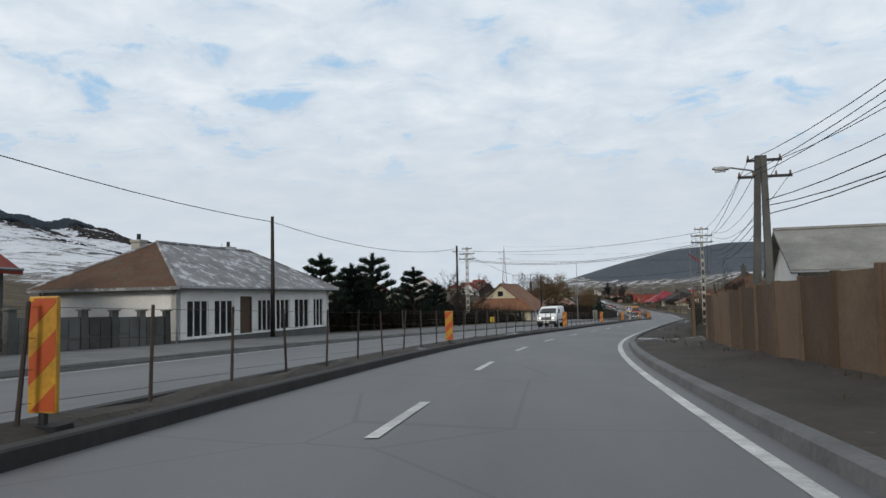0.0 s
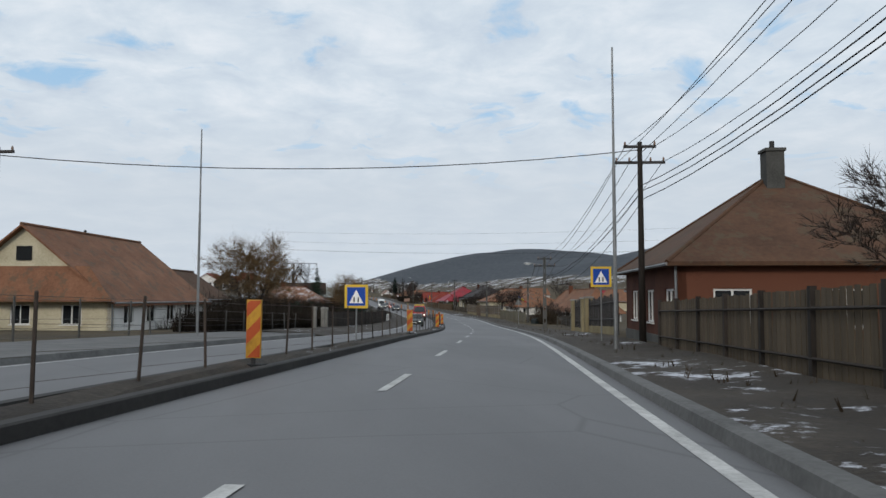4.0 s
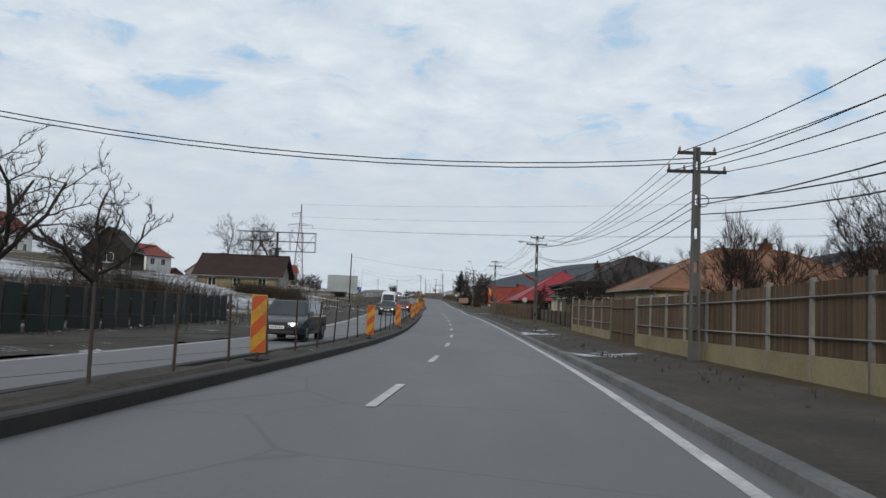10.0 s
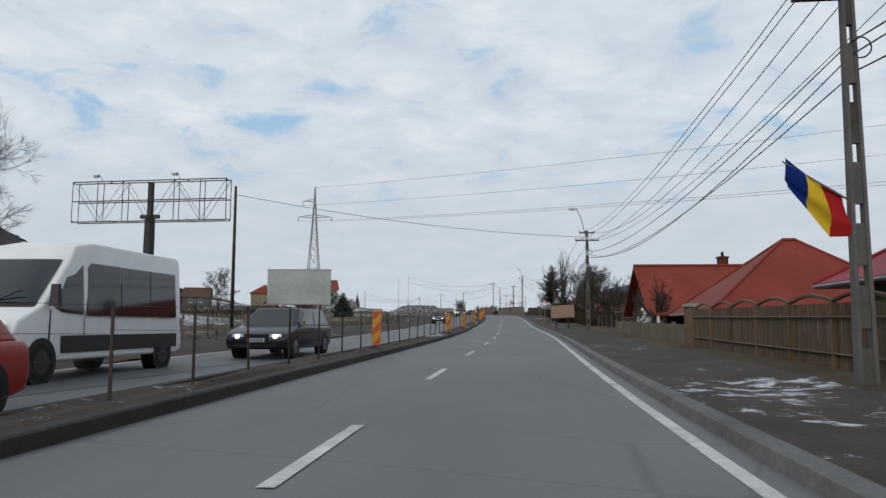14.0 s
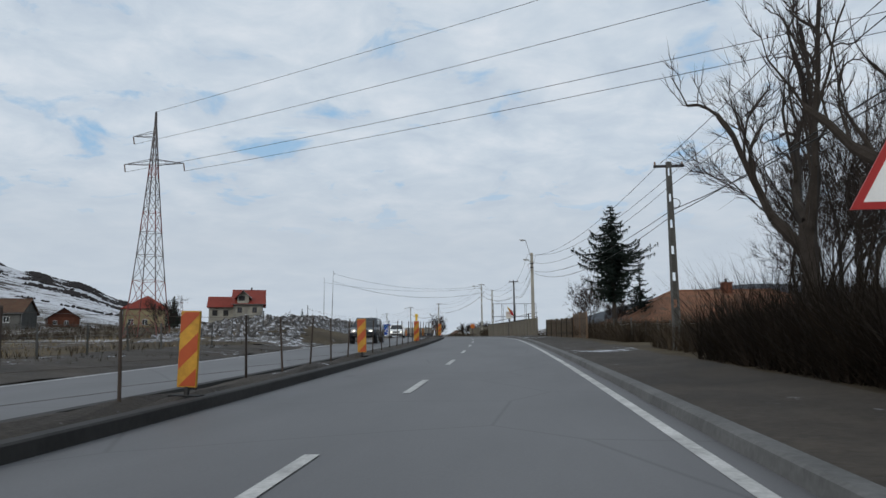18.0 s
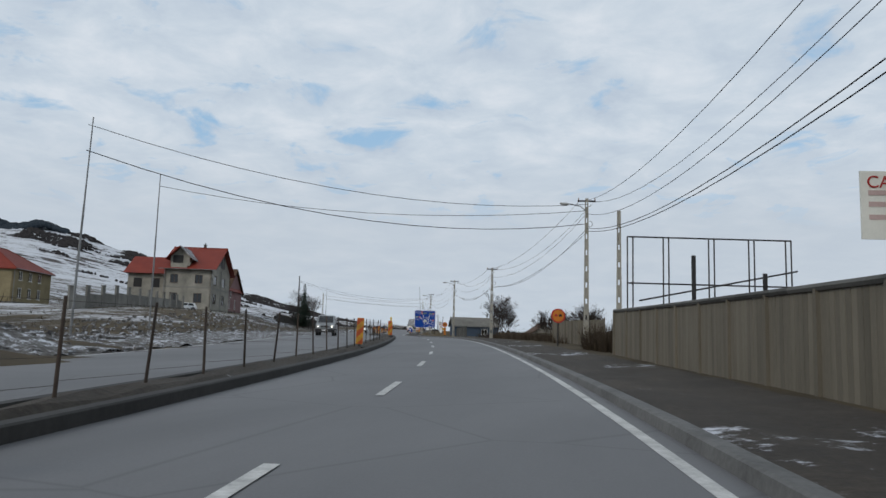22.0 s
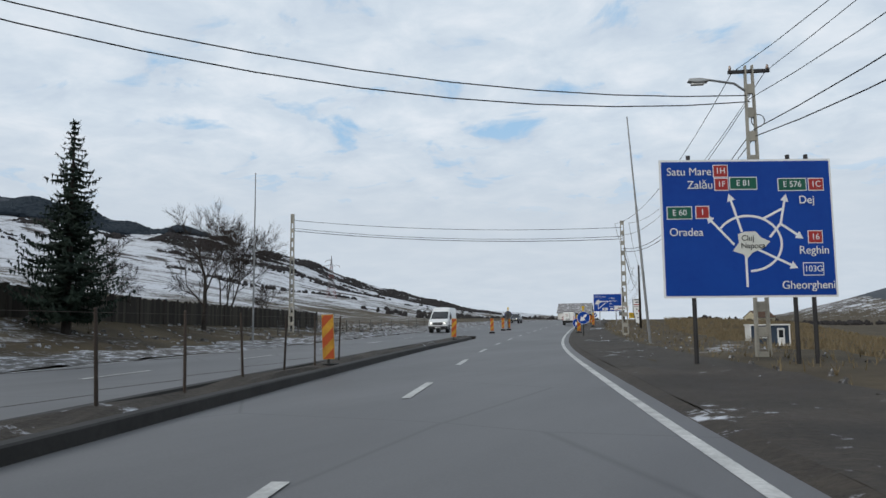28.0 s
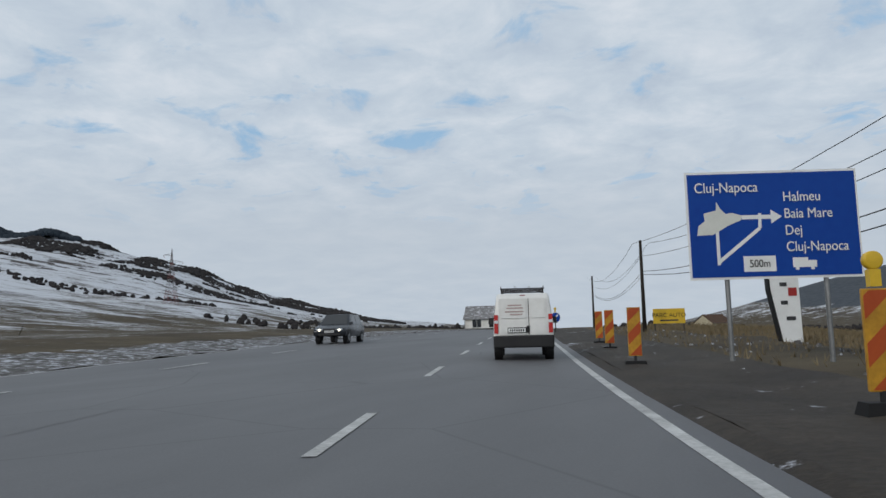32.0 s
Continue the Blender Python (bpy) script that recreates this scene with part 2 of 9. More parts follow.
def rubble(t):
    c = t.ramp(noise_at(t, 2.4, 6.0, 0.75), [(0.34, (0.03, 0.027, 0.025)), (0.52, (0.13, 0.125, 0.12)), (0.6, (0.5, 0.52, 0.56))])
    return c, noise_at(t, 2.4, 6.0, 0.75)


MAT = {}
for key, make, rough, metal, bump, spec in (
    ("land", land, 0.95, 0, 0.06, 0.2), ("asphalt", asphalt, 0.62, 0, 0.004, 0.45), ("mud", mud, 0.85, 0, 0.05, 0.35), ("rubble", rubble, 0.9, 0, 0.1, 0.3),
    ("kerb", worn((0.10, 0.10, 0.098), (0.24, 0.24, 0.235), 0.8, 12), 0.85, 0, 0.006, 0.3),
    ("tarry_kerb", worn((0.018, 0.017, 0.016), (0.055, 0.052, 0.048), 0.7, 9), 0.8, 0, 0.01, 0.35),
    ("road_paint", worn((0.32, 0.32, 0.31), (0.62, 0.62, 0.60), 1.5, 18), 0.7, 0, 0, 0.3),
    ("concrete", worn((0.17, 0.165, 0.15), (0.33, 0.32, 0.29), 0.9, 14, 0.3), 0.9, 0, 0.006, 0.25),
    ("pale_concrete", worn((0.33, 0.32, 0.28), (0.46, 0.44, 0.38), 0.9, 16, 0.2), 0.9, 0, 0.006, 0.2),
    ("old_concrete", worn((0.075, 0.075, 0.07), (0.17, 0.17, 0.16), 0.9, 16, 0.4), 0.9, 0, 0.006, 0.25),
    ("tan_concrete", worn((0.115, 0.075, 0.048), (0.23, 0.158, 0.105), 0.7, 10, 0.5), 0.9, 0, 0.01, 0.25),
    ("yellow_plaster", worn((0.24, 0.20, 0.115), (0.40, 0.34, 0.205), 0.6, 10), 0.9, 0, 0.006, 0.25),
    ("dark_wood", worn((0.020, 0.016, 0.013), (0.058, 0.046, 0.038), 1.2, 20, 0.3, (6, 6, 0.8)), 0.85, 0, 0.004, 0.3),
    ("tan_plank", worn((0.088, 0.066, 0.042), (0.155, 0.118, 0.077), 1.2, 24, 0.35, (5, 5, 0.5)), 0.85, 0, 0.005, 0.3),
    ("grey_plank", worn((0.082, 0.067, 0.048), (0.185, 0.156, 0.114), 1.2, 24, 0.75, (5, 5, 0.5)), 0.85, 0, 0.005, 0.3),
    ("dark_plank", worn((0.032, 0.028, 0.022), (0.072, 0.063, 0.05), 1.2, 24, 0.5, (5, 5, 0.5)), 0.85, 0, 0.005, 0.3),
    ("brown_plank", worn((0.085, 0.05, 0.024), (0.165, 0.105, 0.055), 1.2, 24, 0.5, (5, 5, 0.5)), 0.7, 0, 0.004, 0.35),
    ("bark", worn((0.030, 0.025, 0.021), (0.085, 0.072, 0.062), 3, 25), 0.95, 0, 0.01, 0.2),
    ("twig", worn((0.034, 0.027, 0.024), (0.080, 0.064, 0.056), 3, 25), 0.95, 0, 0, 0.2),
    ("willow_twig", worn((0.12, 0.075, 0.035), (0.27, 0.18, 0.095), 1, 15), 0.9, 0, 0, 0.2),
    ("rust_twig", worn((0.17, 0.085, 0.030), (0.36, 0.20, 0.085), 1, 15), 0.9, 0, 0, 0.2),
    # far conifers: green shifted to blue-grey, aerial haze put into the colour
    ("hazed_needles", worn((0.034, 0.046, 0.060), (0.062, 0.078, 0.094), 0.05, 0.6, 0.4), 0.95, 0, 0, 0.1),
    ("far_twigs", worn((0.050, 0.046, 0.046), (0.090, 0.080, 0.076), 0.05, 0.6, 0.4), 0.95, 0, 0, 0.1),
    ("needles", worn((0.008, 0.017, 0.012), (0.030, 0.052, 0.034), 1, 12, 0.4), 0.8, 0, 0, 0.25),
    ("dead_grass", worn((0.15, 0.115, 0.065), (0.36, 0.285, 0.17), 0.6, 12), 0.95, 0, 0, 0.2),
    ("brush", worn((0.035, 0.026, 0.018), (0.10, 0.075, 0.048), 0.6, 12), 0.95, 0, 0, 0.2),
    ("white_wall", worn((0.56, 0.55, 0.52), (0.78, 0.77, 0.74), 0.5, 9), 0.9, 0, 0.004, 0.25),
    ("grey_wall", worn((0.16, 0.17, 0.165), (0.27, 0.28, 0.27), 0.6, 12), 0.92, 0, 0.006, 0.25),
    ("cream_wall", worn((0.42, 0.37, 0.25), (0.6, 0.55, 0.41), 0.5, 9), 0.9, 0, 0.004, 0.25),
    ("olive_wall", worn((0.155, 0.135, 0.080), (0.235, 0.21, 0.135), 0.5, 12), 0.92, 0, 0.006, 0.25),
    ("raw_wall", worn((0.22, 0.215, 0.19), (0.44, 0.42, 0.36), 0.45, 7), 0.95, 0, 0.008, 0.2),
    ("pink_wall", worn((0.23, 0.13, 0.13), (0.36, 0.22, 0.215), 0.5, 10), 0.92, 0, 0.005, 0.25),
    ("brick", worn((0.085, 0.030, 0.018), (0.19, 0.075, 0.045), 0.8, 14, 0.6), 0.9, 0, 0.006, 0.25),
    ("green_wall", worn((0.10, 0.13, 0.075), (0.19, 0.22, 0.13), 0.5, 10), 0.9, 0, 0.004, 0.25),
    ("green_sheet", worn((0.008, 0.016, 0.016), (0.022, 0.034, 0.032), 0.7, 12, 0.4), 0.7, 0, 0.004, 0.3),
    ("blue_board", worn((0.025, 0.040, 0.065), (0.065, 0.095, 0.14), 0.7, 12, 0.4), 0.8, 0, 0.004, 0.3),
    ("tile_orange", courses((0.17, 0.075, 0.04), (0.36, 0.175, 0.10), 0.30, 2, (0.11, 0.075, 0.05)), 0.85, 0, 0.03, 0.3),
    ("tile_frost", courses((0.19, 0.085, 0.05), (0.38, 0.20, 0.125), 0.30, 2, (0.46, 0.45, 0.46)), 0.85, 0, 0.03, 0.3),
    ("tile_grey", courses((0.16, 0.155, 0.15), (0.33, 0.325, 0.33), 0.32, 2, (0.5, 0.5, 0.52)), 0.85, 0, 0.03, 0.3),
    ("tile_rust", courses((0.075, 0.038, 0.022), (0.155, 0.080, 0.045), 0.30, 2, (0.075, 0.055, 0.035)), 0.85, 0, 0.03, 0.3),
    ("tile_dark", courses((0.022, 0.018, 0.018), (0.062, 0.052, 0.05), 0.30), 0.8, 0, 0.03, 0.3),
    ("tile_umber", courses((0.026, 0.016, 0.013), (0.062, 0.040, 0.032), 0.30), 0.85, 0, 0.03, 0.25),
    ("roof_red", courses((0.27, 0.020, 0.032), (0.40, 0.036, 0.052), 0.35), 0.55, 0, 0.05, 0.22),
    ("roof_brick_red", courses((0.20, 0.032, 0.020), (0.32, 0.056, 0.034), 0.35), 0.65, 0, 0.04, 0.2),
    ("eternit", worn((0.20, 0.195, 0.175), (0.36, 0.35, 0.32), 0.8, 10), 0.9, 0, 0.004, 0.25),
    ("steel", worn((0.22, 0.23, 0.235), (0.36, 0.37, 0.375), 1.5, 20), 0.5, 0.6, 0, 0.5),
    ("dark_steel", worn((0.022, 0.022, 0.024), (0.065, 0.06, 0.06), 1.5, 20), 0.6, 0.3, 0, 0.5),
    ("pylon_steel", worn((0.15, 0.13, 0.13), (0.27, 0.25, 0.25), 0.4, 8), 0.6, 0.3, 0, 0.4),
    ("pylon_red", worn((0.20, 0.055, 0.05), (0.33, 0.11, 0.10), 0.4, 8), 0.6, 0.2, 0, 0.4),
    ("rust_steel", worn((0.040, 0.030, 0.024), (0.095, 0.070, 0.055), 2.0, 20, 0.4), 0.75, 0.2, 0, 0.35),
    ("beige_sheet", worn((0.15, 0.135, 0.105), (0.25, 0.225, 0.175), 0.6, 14, 0.25, (3, 3, 0.4)), 0.8, 0, 0.004, 0.3),
    ("taupe_wall", worn((0.14, 0.125, 0.088), (0.215, 0.195, 0.142), 0.5, 12, 0.15), 0.9, 0, 0.005, 0.25),
    ("dark_brush", worn((0.014, 0.011, 0.009), (0.042, 0.032, 0.023), 0.6, 12), 0.95, 0, 0, 0.15),
    ("wire", worn((0.012, 0.012, 0.013), (0.03, 0.03, 0.03), 1, 8), 0.6, 0.2, 0, 0.4),
    ("porcelain", plain((0.30, 0.20, 0.15)), 0.3, 0, 0, 0.5),
    ("lamp_grey", plain((0.42, 0.43, 0.43)), 0.4, 0.1, 0, 0.5), ("lens", plain((0.55, 0.56, 0.55)), 0.15, 0, 0, 0.5),
    ("white_paint", worn((0.60, 0.60, 0.575), (0.76, 0.76, 0.735), 0.8, 6), 0.32, 0, 0, 0.5),
    ("sign_white", plain((0.74, 0.75, 0.74)), 0.45, 0, 0, 0.4), ("sign_blue", worn((0.003, 0.060, 0.40), (0.006, 0.085, 0.48), 0.7, 6), 0.5, 0, 0, 0.25),
    ("sign_green", plain((0.008, 0.14, 0.085)), 0.45, 0, 0, 0.4), ("sign_red", plain((0.50, 0.035, 0.03)), 0.45, 0, 0, 0.4),
    ("sign_grey", plain((0.62, 0.63, 0.58)), 0.5, 0, 0, 0.4), ("sign_back", worn((0.12, 0.12, 0.12), (0.22, 0.22, 0.215), 1, 10), 0.55, 0.2, 0, 0.4),
    ("sign_yellow", plain((0.72, 0.47, 0.03)), 0.45, 0, 0, 0.4), ("sign_orange", worn((0.56, 0.16, 0.01), (0.72, 0.25, 0.02), 3, 20), 0.5, 0, 0, 0.4),
    ("beacon_yellow", worn((0.36, 0.17, 0.012), (0.72, 0.38, 0.03), 2, 14), 0.45, 0, 0, 0.4), ("beacon_red", worn((0.48, 0.07, 0.012), (0.60, 0.11, 0.02), 3, 20), 0.45, 0, 0, 0.4),
    ("black", plain((0.012, 0.012, 0.013)), 0.6, 0, 0, 0.4), ("rubber", plain((0.016, 0.016, 0.017)), 0.85, 0, 0, 0.3),
    ("black_plastic", worn((0.014, 0.014, 0.015), (0.03, 0.03, 0.031), 3, 40), 0.55, 0, 0, 0.4),
    ("glass_dark", plain((0.012, 0.015, 0.017)), 0.06, 0, 0, 0.7), ("window_glass", plain((0.02, 0.024, 0.028)), 0.08, 0, 0, 0.6),
    ("frame_white", plain((0.68, 0.68, 0.66)), 0.5, 0, 0, 0.4), ("frame_brown", plain((0.10, 0.055, 0.03)), 0.6, 0, 0, 0.4),
    ("tail_red", plain((0.32, 0.012, 0.010)), 0.2, 0, 0, 0.5), ("lamp_clear", plain((0.62, 0.64, 0.66)), 0.1, 0, 0, 0.6),
    ("alloy", plain((0.32, 0.33, 0.34)), 0.35, 0.7, 0, 0.5), ("curtain", plain((0.55, 0.53, 0.49)), 0.9, 0, 0, 0.2),
    ("flag_blue", plain((0.01, 0.045, 0.30)), 0.8, 0, 0, 0.2), ("flag_yellow", plain((0.75, 0.50, 0.03)), 0.8, 0, 0, 0.2), ("flag_red", plain((0.52, 0.02, 0.025)), 0.8, 0, 0, 0.2),
    ("board_pink", worn((0.30, 0.185, 0.14), (0.44, 0.29, 0.225), 0.35, 5), 0.8, 0, 0, 0.3), ("board_pale", worn((0.30, 0.34, 0.33), (0.44, 0.48, 0.47), 0.4, 5), 0.7, 0, 0, 0.3),
    ("car_red", plain((0.42, 0.028, 0.016)), 0.25, 0, 0, 0.5), ("car_silver", plain((0.30, 0.315, 0.32)), 0.3, 0.4, 0, 0.5), ("car_dark", plain((0.028, 0.033, 0.042)), 0.25, 0.2, 0, 0.5),
    ("car_green", plain((0.035, 0.05, 0.05)), 0.28, 0.2, 0, 0.5), ("car_brown", plain((0.055, 0.018, 0.014)), 0.3, 0.2, 0, 0.5), ("car_white", plain((0.66, 0.67, 0.67)), 0.3, 0, 0, 0.5),
    ("load_yellow", plain((0.55, 0.36, 0.02)), 0.6, 0, 0, 0.3),
    ("faded_print", plain((0.50, 0.38, 0.36)), 0.5, 0, 0, 0.3), ("print_dark", plain((0.06, 0.06, 0.065)), 0.5, 0, 0, 0.3),
):
    MAT[key] = material(key, make, rough, metal, bump, spec)


def lit(name, colour, strength):
    m = bpy.data.materials.new(name)
    m.use_nodes = True
    b = m.node_tree.nodes["Principled BSDF"]
    b.inputs["Base Color"].default_value = (*colour, 1)
    b.inputs["Emission Color"].default_value = (*colour, 1)
    b.inputs["Emission Strength"].default_value = strength
    return m


MAT["headlight_on"] = lit("headlight_on", (1.0, 0.93, 0.75), 2.6)
MAT["brake_on"] = lit("brake_on", (0.4, 0.012, 0.01), 0.06)

# ---- mesh helpers ----


class Geo:
    """Vertices and faces of one part."""

    def __init__(self):
        self.v, self.f = [], []

    def face(self, *pts):
        n = len(self.v)
        self.v += [tuple(p) for p in pts]
        self.f.append(tuple(range(n, n + len(pts))))
        return self

    def hexa(self, lo, hi):
        """Eight corners: lower ring and upper ring of four."""
        n = len(self.v)
        self.v += [tuple(p) for p in (*lo, *hi)]
        self.f += [(n + 3, n + 2, n + 1, n), (n + 4, n + 5, n + 6, n + 7)]
        self.f += [(n + i, n + (i + 1) % 4, n + 4 + (i + 1) % 4, n + 4 + i) for i in range(4)]
        return self

    def box(self, x0, x1, y0, y1, z0, z1, top=0.0):
        """top: how far the upper ring is drawn in (a chamfered or tapered head)."""
        t = top
        return self.hexa(((x0, y0, z0), (x1, y0, z0), (x1, y1, z0), (x0, y1, z0)), ((x0 + t, y0 + t, z1), (x1 - t, y0 + t, z1), (x1 - t, y1 - t, z1), (x0 + t, y1 - t, z1)))

    def tube(self, a, b, ra, rb=None, n=6, cap=True):
        a, b = Vector(a), Vector(b)
        rb = ra if rb is None else rb
        w = b - a
        if w.length < 1e-6:
            return self
        w.normalize()
        u = w.cross(Vector((0, 0, 1)) if abs(w.z) < 0.9 else Vector((1, 0, 0))).normalized()
        q = w.cross(u)
        k = len(self.v)
        for c, r in ((a, ra), (b, rb)):
            self.v += [tuple(c + (u * math.cos(2 * math.pi * i / n) + q * math.sin(2 * math.pi * i / n)) * r) for i in range(n)]
        self.f += [(k + i, k + (i + 1) % n, k + n + (i + 1) % n, k + n + i) for i in range(n)]
        if cap and n > 2:
            self.f += [tuple(range(k + n - 1, k - 1, -1)), tuple(range(k + n, k + 2 * n))]
        return self

    def path(self, pts, r, n=5):
        pts = [Vector(p) for p in pts]
        k, side = len(self.v), None
        for i, p in enumerate(pts):
            w = (pts[min(i + 1, len(pts) - 1)] - pts[max(i - 1, 0)]).normalized()
            if side is None:
                side = w.cross(Vector((0, 0, 1)) if abs(w.z) < 0.9 else Vector((1, 0, 0))).normalized()
            side = (side - w * side.dot(w)).normalized()
            q = w.cross(side)
            self.v += [tuple(p + (side * math.cos(2 * math.pi * j / n) + q * math.sin(2 * math.pi * j / n)) * r) for j in range(n)]
        self.f += [(k + i * n + j, k + i * n + (j + 1) % n, k + (i + 1) * n + (j + 1) % n, k + (i + 1) * n + j) for i in range(len(pts) - 1) for j in range(n)]
        self.f += [tuple(range(k + n - 1, k - 1, -1)), tuple(range(k + (len(pts) - 1) * n, k + len(pts) * n))]
        return self

    def weld(self):
        """Join corners that lie on one another."""
        at_, order, v = {}, [], []
        for p in self.v:
            key = tuple(round(c, 4) for c in p)
            if key not in at_:
                at_[key] = len(v)
                v.append(p)
            order.append(at_[key])
        seen, faces = {}, []
        for f in self.f:
            g = tuple(order[i] for i in f)
            if len(set(g)) > 2:
                seen.setdefault(frozenset(g), []).append(g)
        self.v, self.f = v, [gs[0] for gs in seen.values() if len(gs) == 1]
        return self

    def prism(self, poly, lo, hi, axis="x"):
        """A polygon drawn out along an axis."""
        put = {"x": lambda a, b, c: (c, a, b), "y": lambda a, b, c: (a, c, b), "z": lambda a, b, c: (a, b, c)}[axis]
        k, n = len(self.v), len(poly)
        self.v += [put(a, b, lo) for a, b in poly] + [put(a, b, hi) for a, b in poly]
        self.f += [tuple(range(k + n - 1, k - 1, -1)), tuple(range(k + n, k + 2 * n))]
        self.f += [(k + i, k + (i + 1) % n, k + n + (i + 1) % n, k + n + i) for i in range(n)]
        return self

    def disc(self, c, r, n=24, depth=0.02, squash=1.0):
        """A round plate facing -y."""
        x, y, z = c
        return self.prism([(x + r * math.cos(2 * math.pi * i / n), z + r * squash * math.sin(2 * math.pi * i / n)) for i in range(n)], y, y + depth, "y")

    def ball(self, c, r, n=8, m=5):
        k = len(self.v)
        for j in range(m + 1):
            a = math.pi * j / m
            self.v += [(c[0] + r * math.sin(a) * math.cos(2 * math.pi * i / n), c[1] + r * math.sin(a) * math.sin(2 * math.pi * i / n), c[2] + r * math.cos(a)) for i in range(n)]
        self.f += [(k + j * n + i, k + j * n + (i + 1) % n, k + (j + 1) * n + (i + 1) % n, k + (j + 1) * n + i) for j in range(m) for i in range(n)]
        return self

    def mesh(self, name, mat, bevel=0.0, smooth=False, segments=2):
        me = bpy.data.meshes.new(name)
        me.from_pydata(self.v, [], self.f)
        if bevel or smooth:
            bm = bmesh.new()
            bm.from_mesh(me)
            bmesh.ops.remove_doubles(bm, verts=bm.verts, dist=1e-4)
            bmesh.ops.recalc_face_normals(bm, faces=bm.faces)
            if bevel:
                edges = [e for e in bm.edges if len(e.link_faces) == 2 and e.calc_face_angle(0) > 0.35]
                bmesh.ops.bevel(bm, geom=edges, offset=bevel, segments=segments, affect="EDGES", profile=0.6, clamp_overlap=True)
            for f in bm.faces:
                f.smooth = smooth
            bm.to_mesh(me)
            bm.free()
        me.materials.append(MAT[mat])
        me.update()
        return me


def part(name, geo, mat, parent=None, label="", bevel=0.0, smooth=False, m=None):
    """One mesh object; under a thing or under a part when a parent is given."""
    ob = new(name, geo.mesh(name, mat, bevel, smooth) if isinstance(geo, Geo) else geo)
    if parent:
        ob.parent = parent
    if m is not None:
        ob.matrix_basis = m
    if label:
        ob["label"] = label
    return ob


def thing(name, m, label, category, group="", kind=""):
    ob = new(name)
    ob.empty_display_size = 0.3
    ob.matrix_basis = m
    return tagged(ob, label, category, group, kind)


def words(text, size, mat, parent, x, z, y=-0.03, align="LEFT", name="lettering", label=""):
    """Upright lettering in the built-in font on a face that looks to -y."""
    cu = bpy.data.curves.new(name, "FONT")
    cu.body, cu.size, cu.align_x, cu.align_y, cu.extrude = text, size, align, "CENTER", 0.004
    tmp = bpy.data.objects.new(name, cu)
    me = bpy.data.meshes.new_from_object(tmp)
    me.materials.clear()
    me.materials.append(MAT[mat])
    bpy.data.objects.remove(tmp)
    bpy.data.curves.remove(cu)
    ob = new(name, me)
    ob.parent = parent
    ob.matrix_basis = pose(x, y, z, 90, 0, 0)
    if label:
        ob["label"] = label
    return ob


# ---- plan: the road's line, distances along it (s) and to its right (d) ----
LINE = [(0.0, 0.0, -0.00), (0.9, 30.0, -0.82), (5.8, 59.6, -1.58), (11.7, 89.0, -2.28), (17.8, 118.3, -2.95), (23.2, 147.8, -3.87), (27.2, 177.6, -4.51), (30.0, 207.4, -4.62), (31.3, 237.4, -4.92), (31.0, 272.4, -4.60), (29.9, 307.4, -4.32), (29.3, 342.4, -3.92), (27.7, 377.3, -3.35), (26.1, 412.3, -2.40), (23.5, 447.2, -1.38), (19.6, 476.9, -0.80), (13.2, 506.2, -0.38), (4.8, 535.0, 0.10), (-5.3, 563.2, 0.27), (-16.9, 590.9, 0.28), (-27.7, 618.9, 0.41), (-37.4, 647.3, 0.56), (-48.7, 687.7, 1.09)]


def spline(points, step=2.0):
    out = []
    for i in range(len(points) - 1):
        p0, p1, p2, p3 = (Vector(points[min(max(i + k, 0), len(points) - 1)]) for k in (-1, 0, 1, 2))
        n = max(2, int((p2 - p1).length / step))
        for j in range(n):
            u = j / n
            out.append(0.5 * (2 * p1 + (p2 - p0) * u + (2 * p0 - 5 * p1 + 4 * p2 - p3) * u * u + (3 * p1 - p0 - 3 * p2 + p3) * u**3))
    return out + [Vector(points[-1])]


first, last = Vector(LINE[0]), Vector(LINE[-1])
back = Vector((0.03, -1.0, 0.028)) * 40
ahead = [last + Vector(v) for v in ((-7.0, 29.2, 0.6), (-13.2, 58.5, 1.15), (-24, 117.5, 1.8), (-42, 226, 2.2), (-68, 374, 2.4), (-110, 610, 2.5))]
SPINE = spline([first + back * 4, first + back * 2, first + back] + [Vector(p) for p in LINE] + ahead, 3.0)
XY = np.array([(p.x, p.y) for p in SPINE])
ZS = np.array([p.z for p in SPINE])
RUN = np.r_[0, np.cumsum(np.hypot(*np.diff(XY, axis=0).T))]
RUN = RUN - RUN[int(np.argmin(np.hypot(XY[:, 0], XY[:, 1])))]
kernel = np.ones(7) / 7
ZS = np.convolve(np.pad(ZS, 3, mode="edge"), kernel, "valid")
TAN = np.gradient(XY, axis=0)
TAN = TAN / np.hypot(*TAN.T)[:, None]


def at(s, d, h=0.0, turn=0.0):
    """Pose at s along and d right of the lane, h over the road there; its y axis runs along the road."""
    x, y, z = np.interp(s, RUN, XY[:, 0]), np.interp(s, RUN, XY[:, 1]), np.interp(s, RUN, ZS)
    tx, ty = np.interp(s, RUN, TAN[:, 0]), np.interp(s, RUN, TAN[:, 1])
    n = math.hypot(tx, ty)
    tx, ty = tx / n, ty / n
    return pose(x + ty * d, y - tx * d, z + h, 0, 0, math.degrees(math.atan2(-tx, ty)) + turn)


def spot(s, d, h=0.0):
    return at(s, d, h).translation


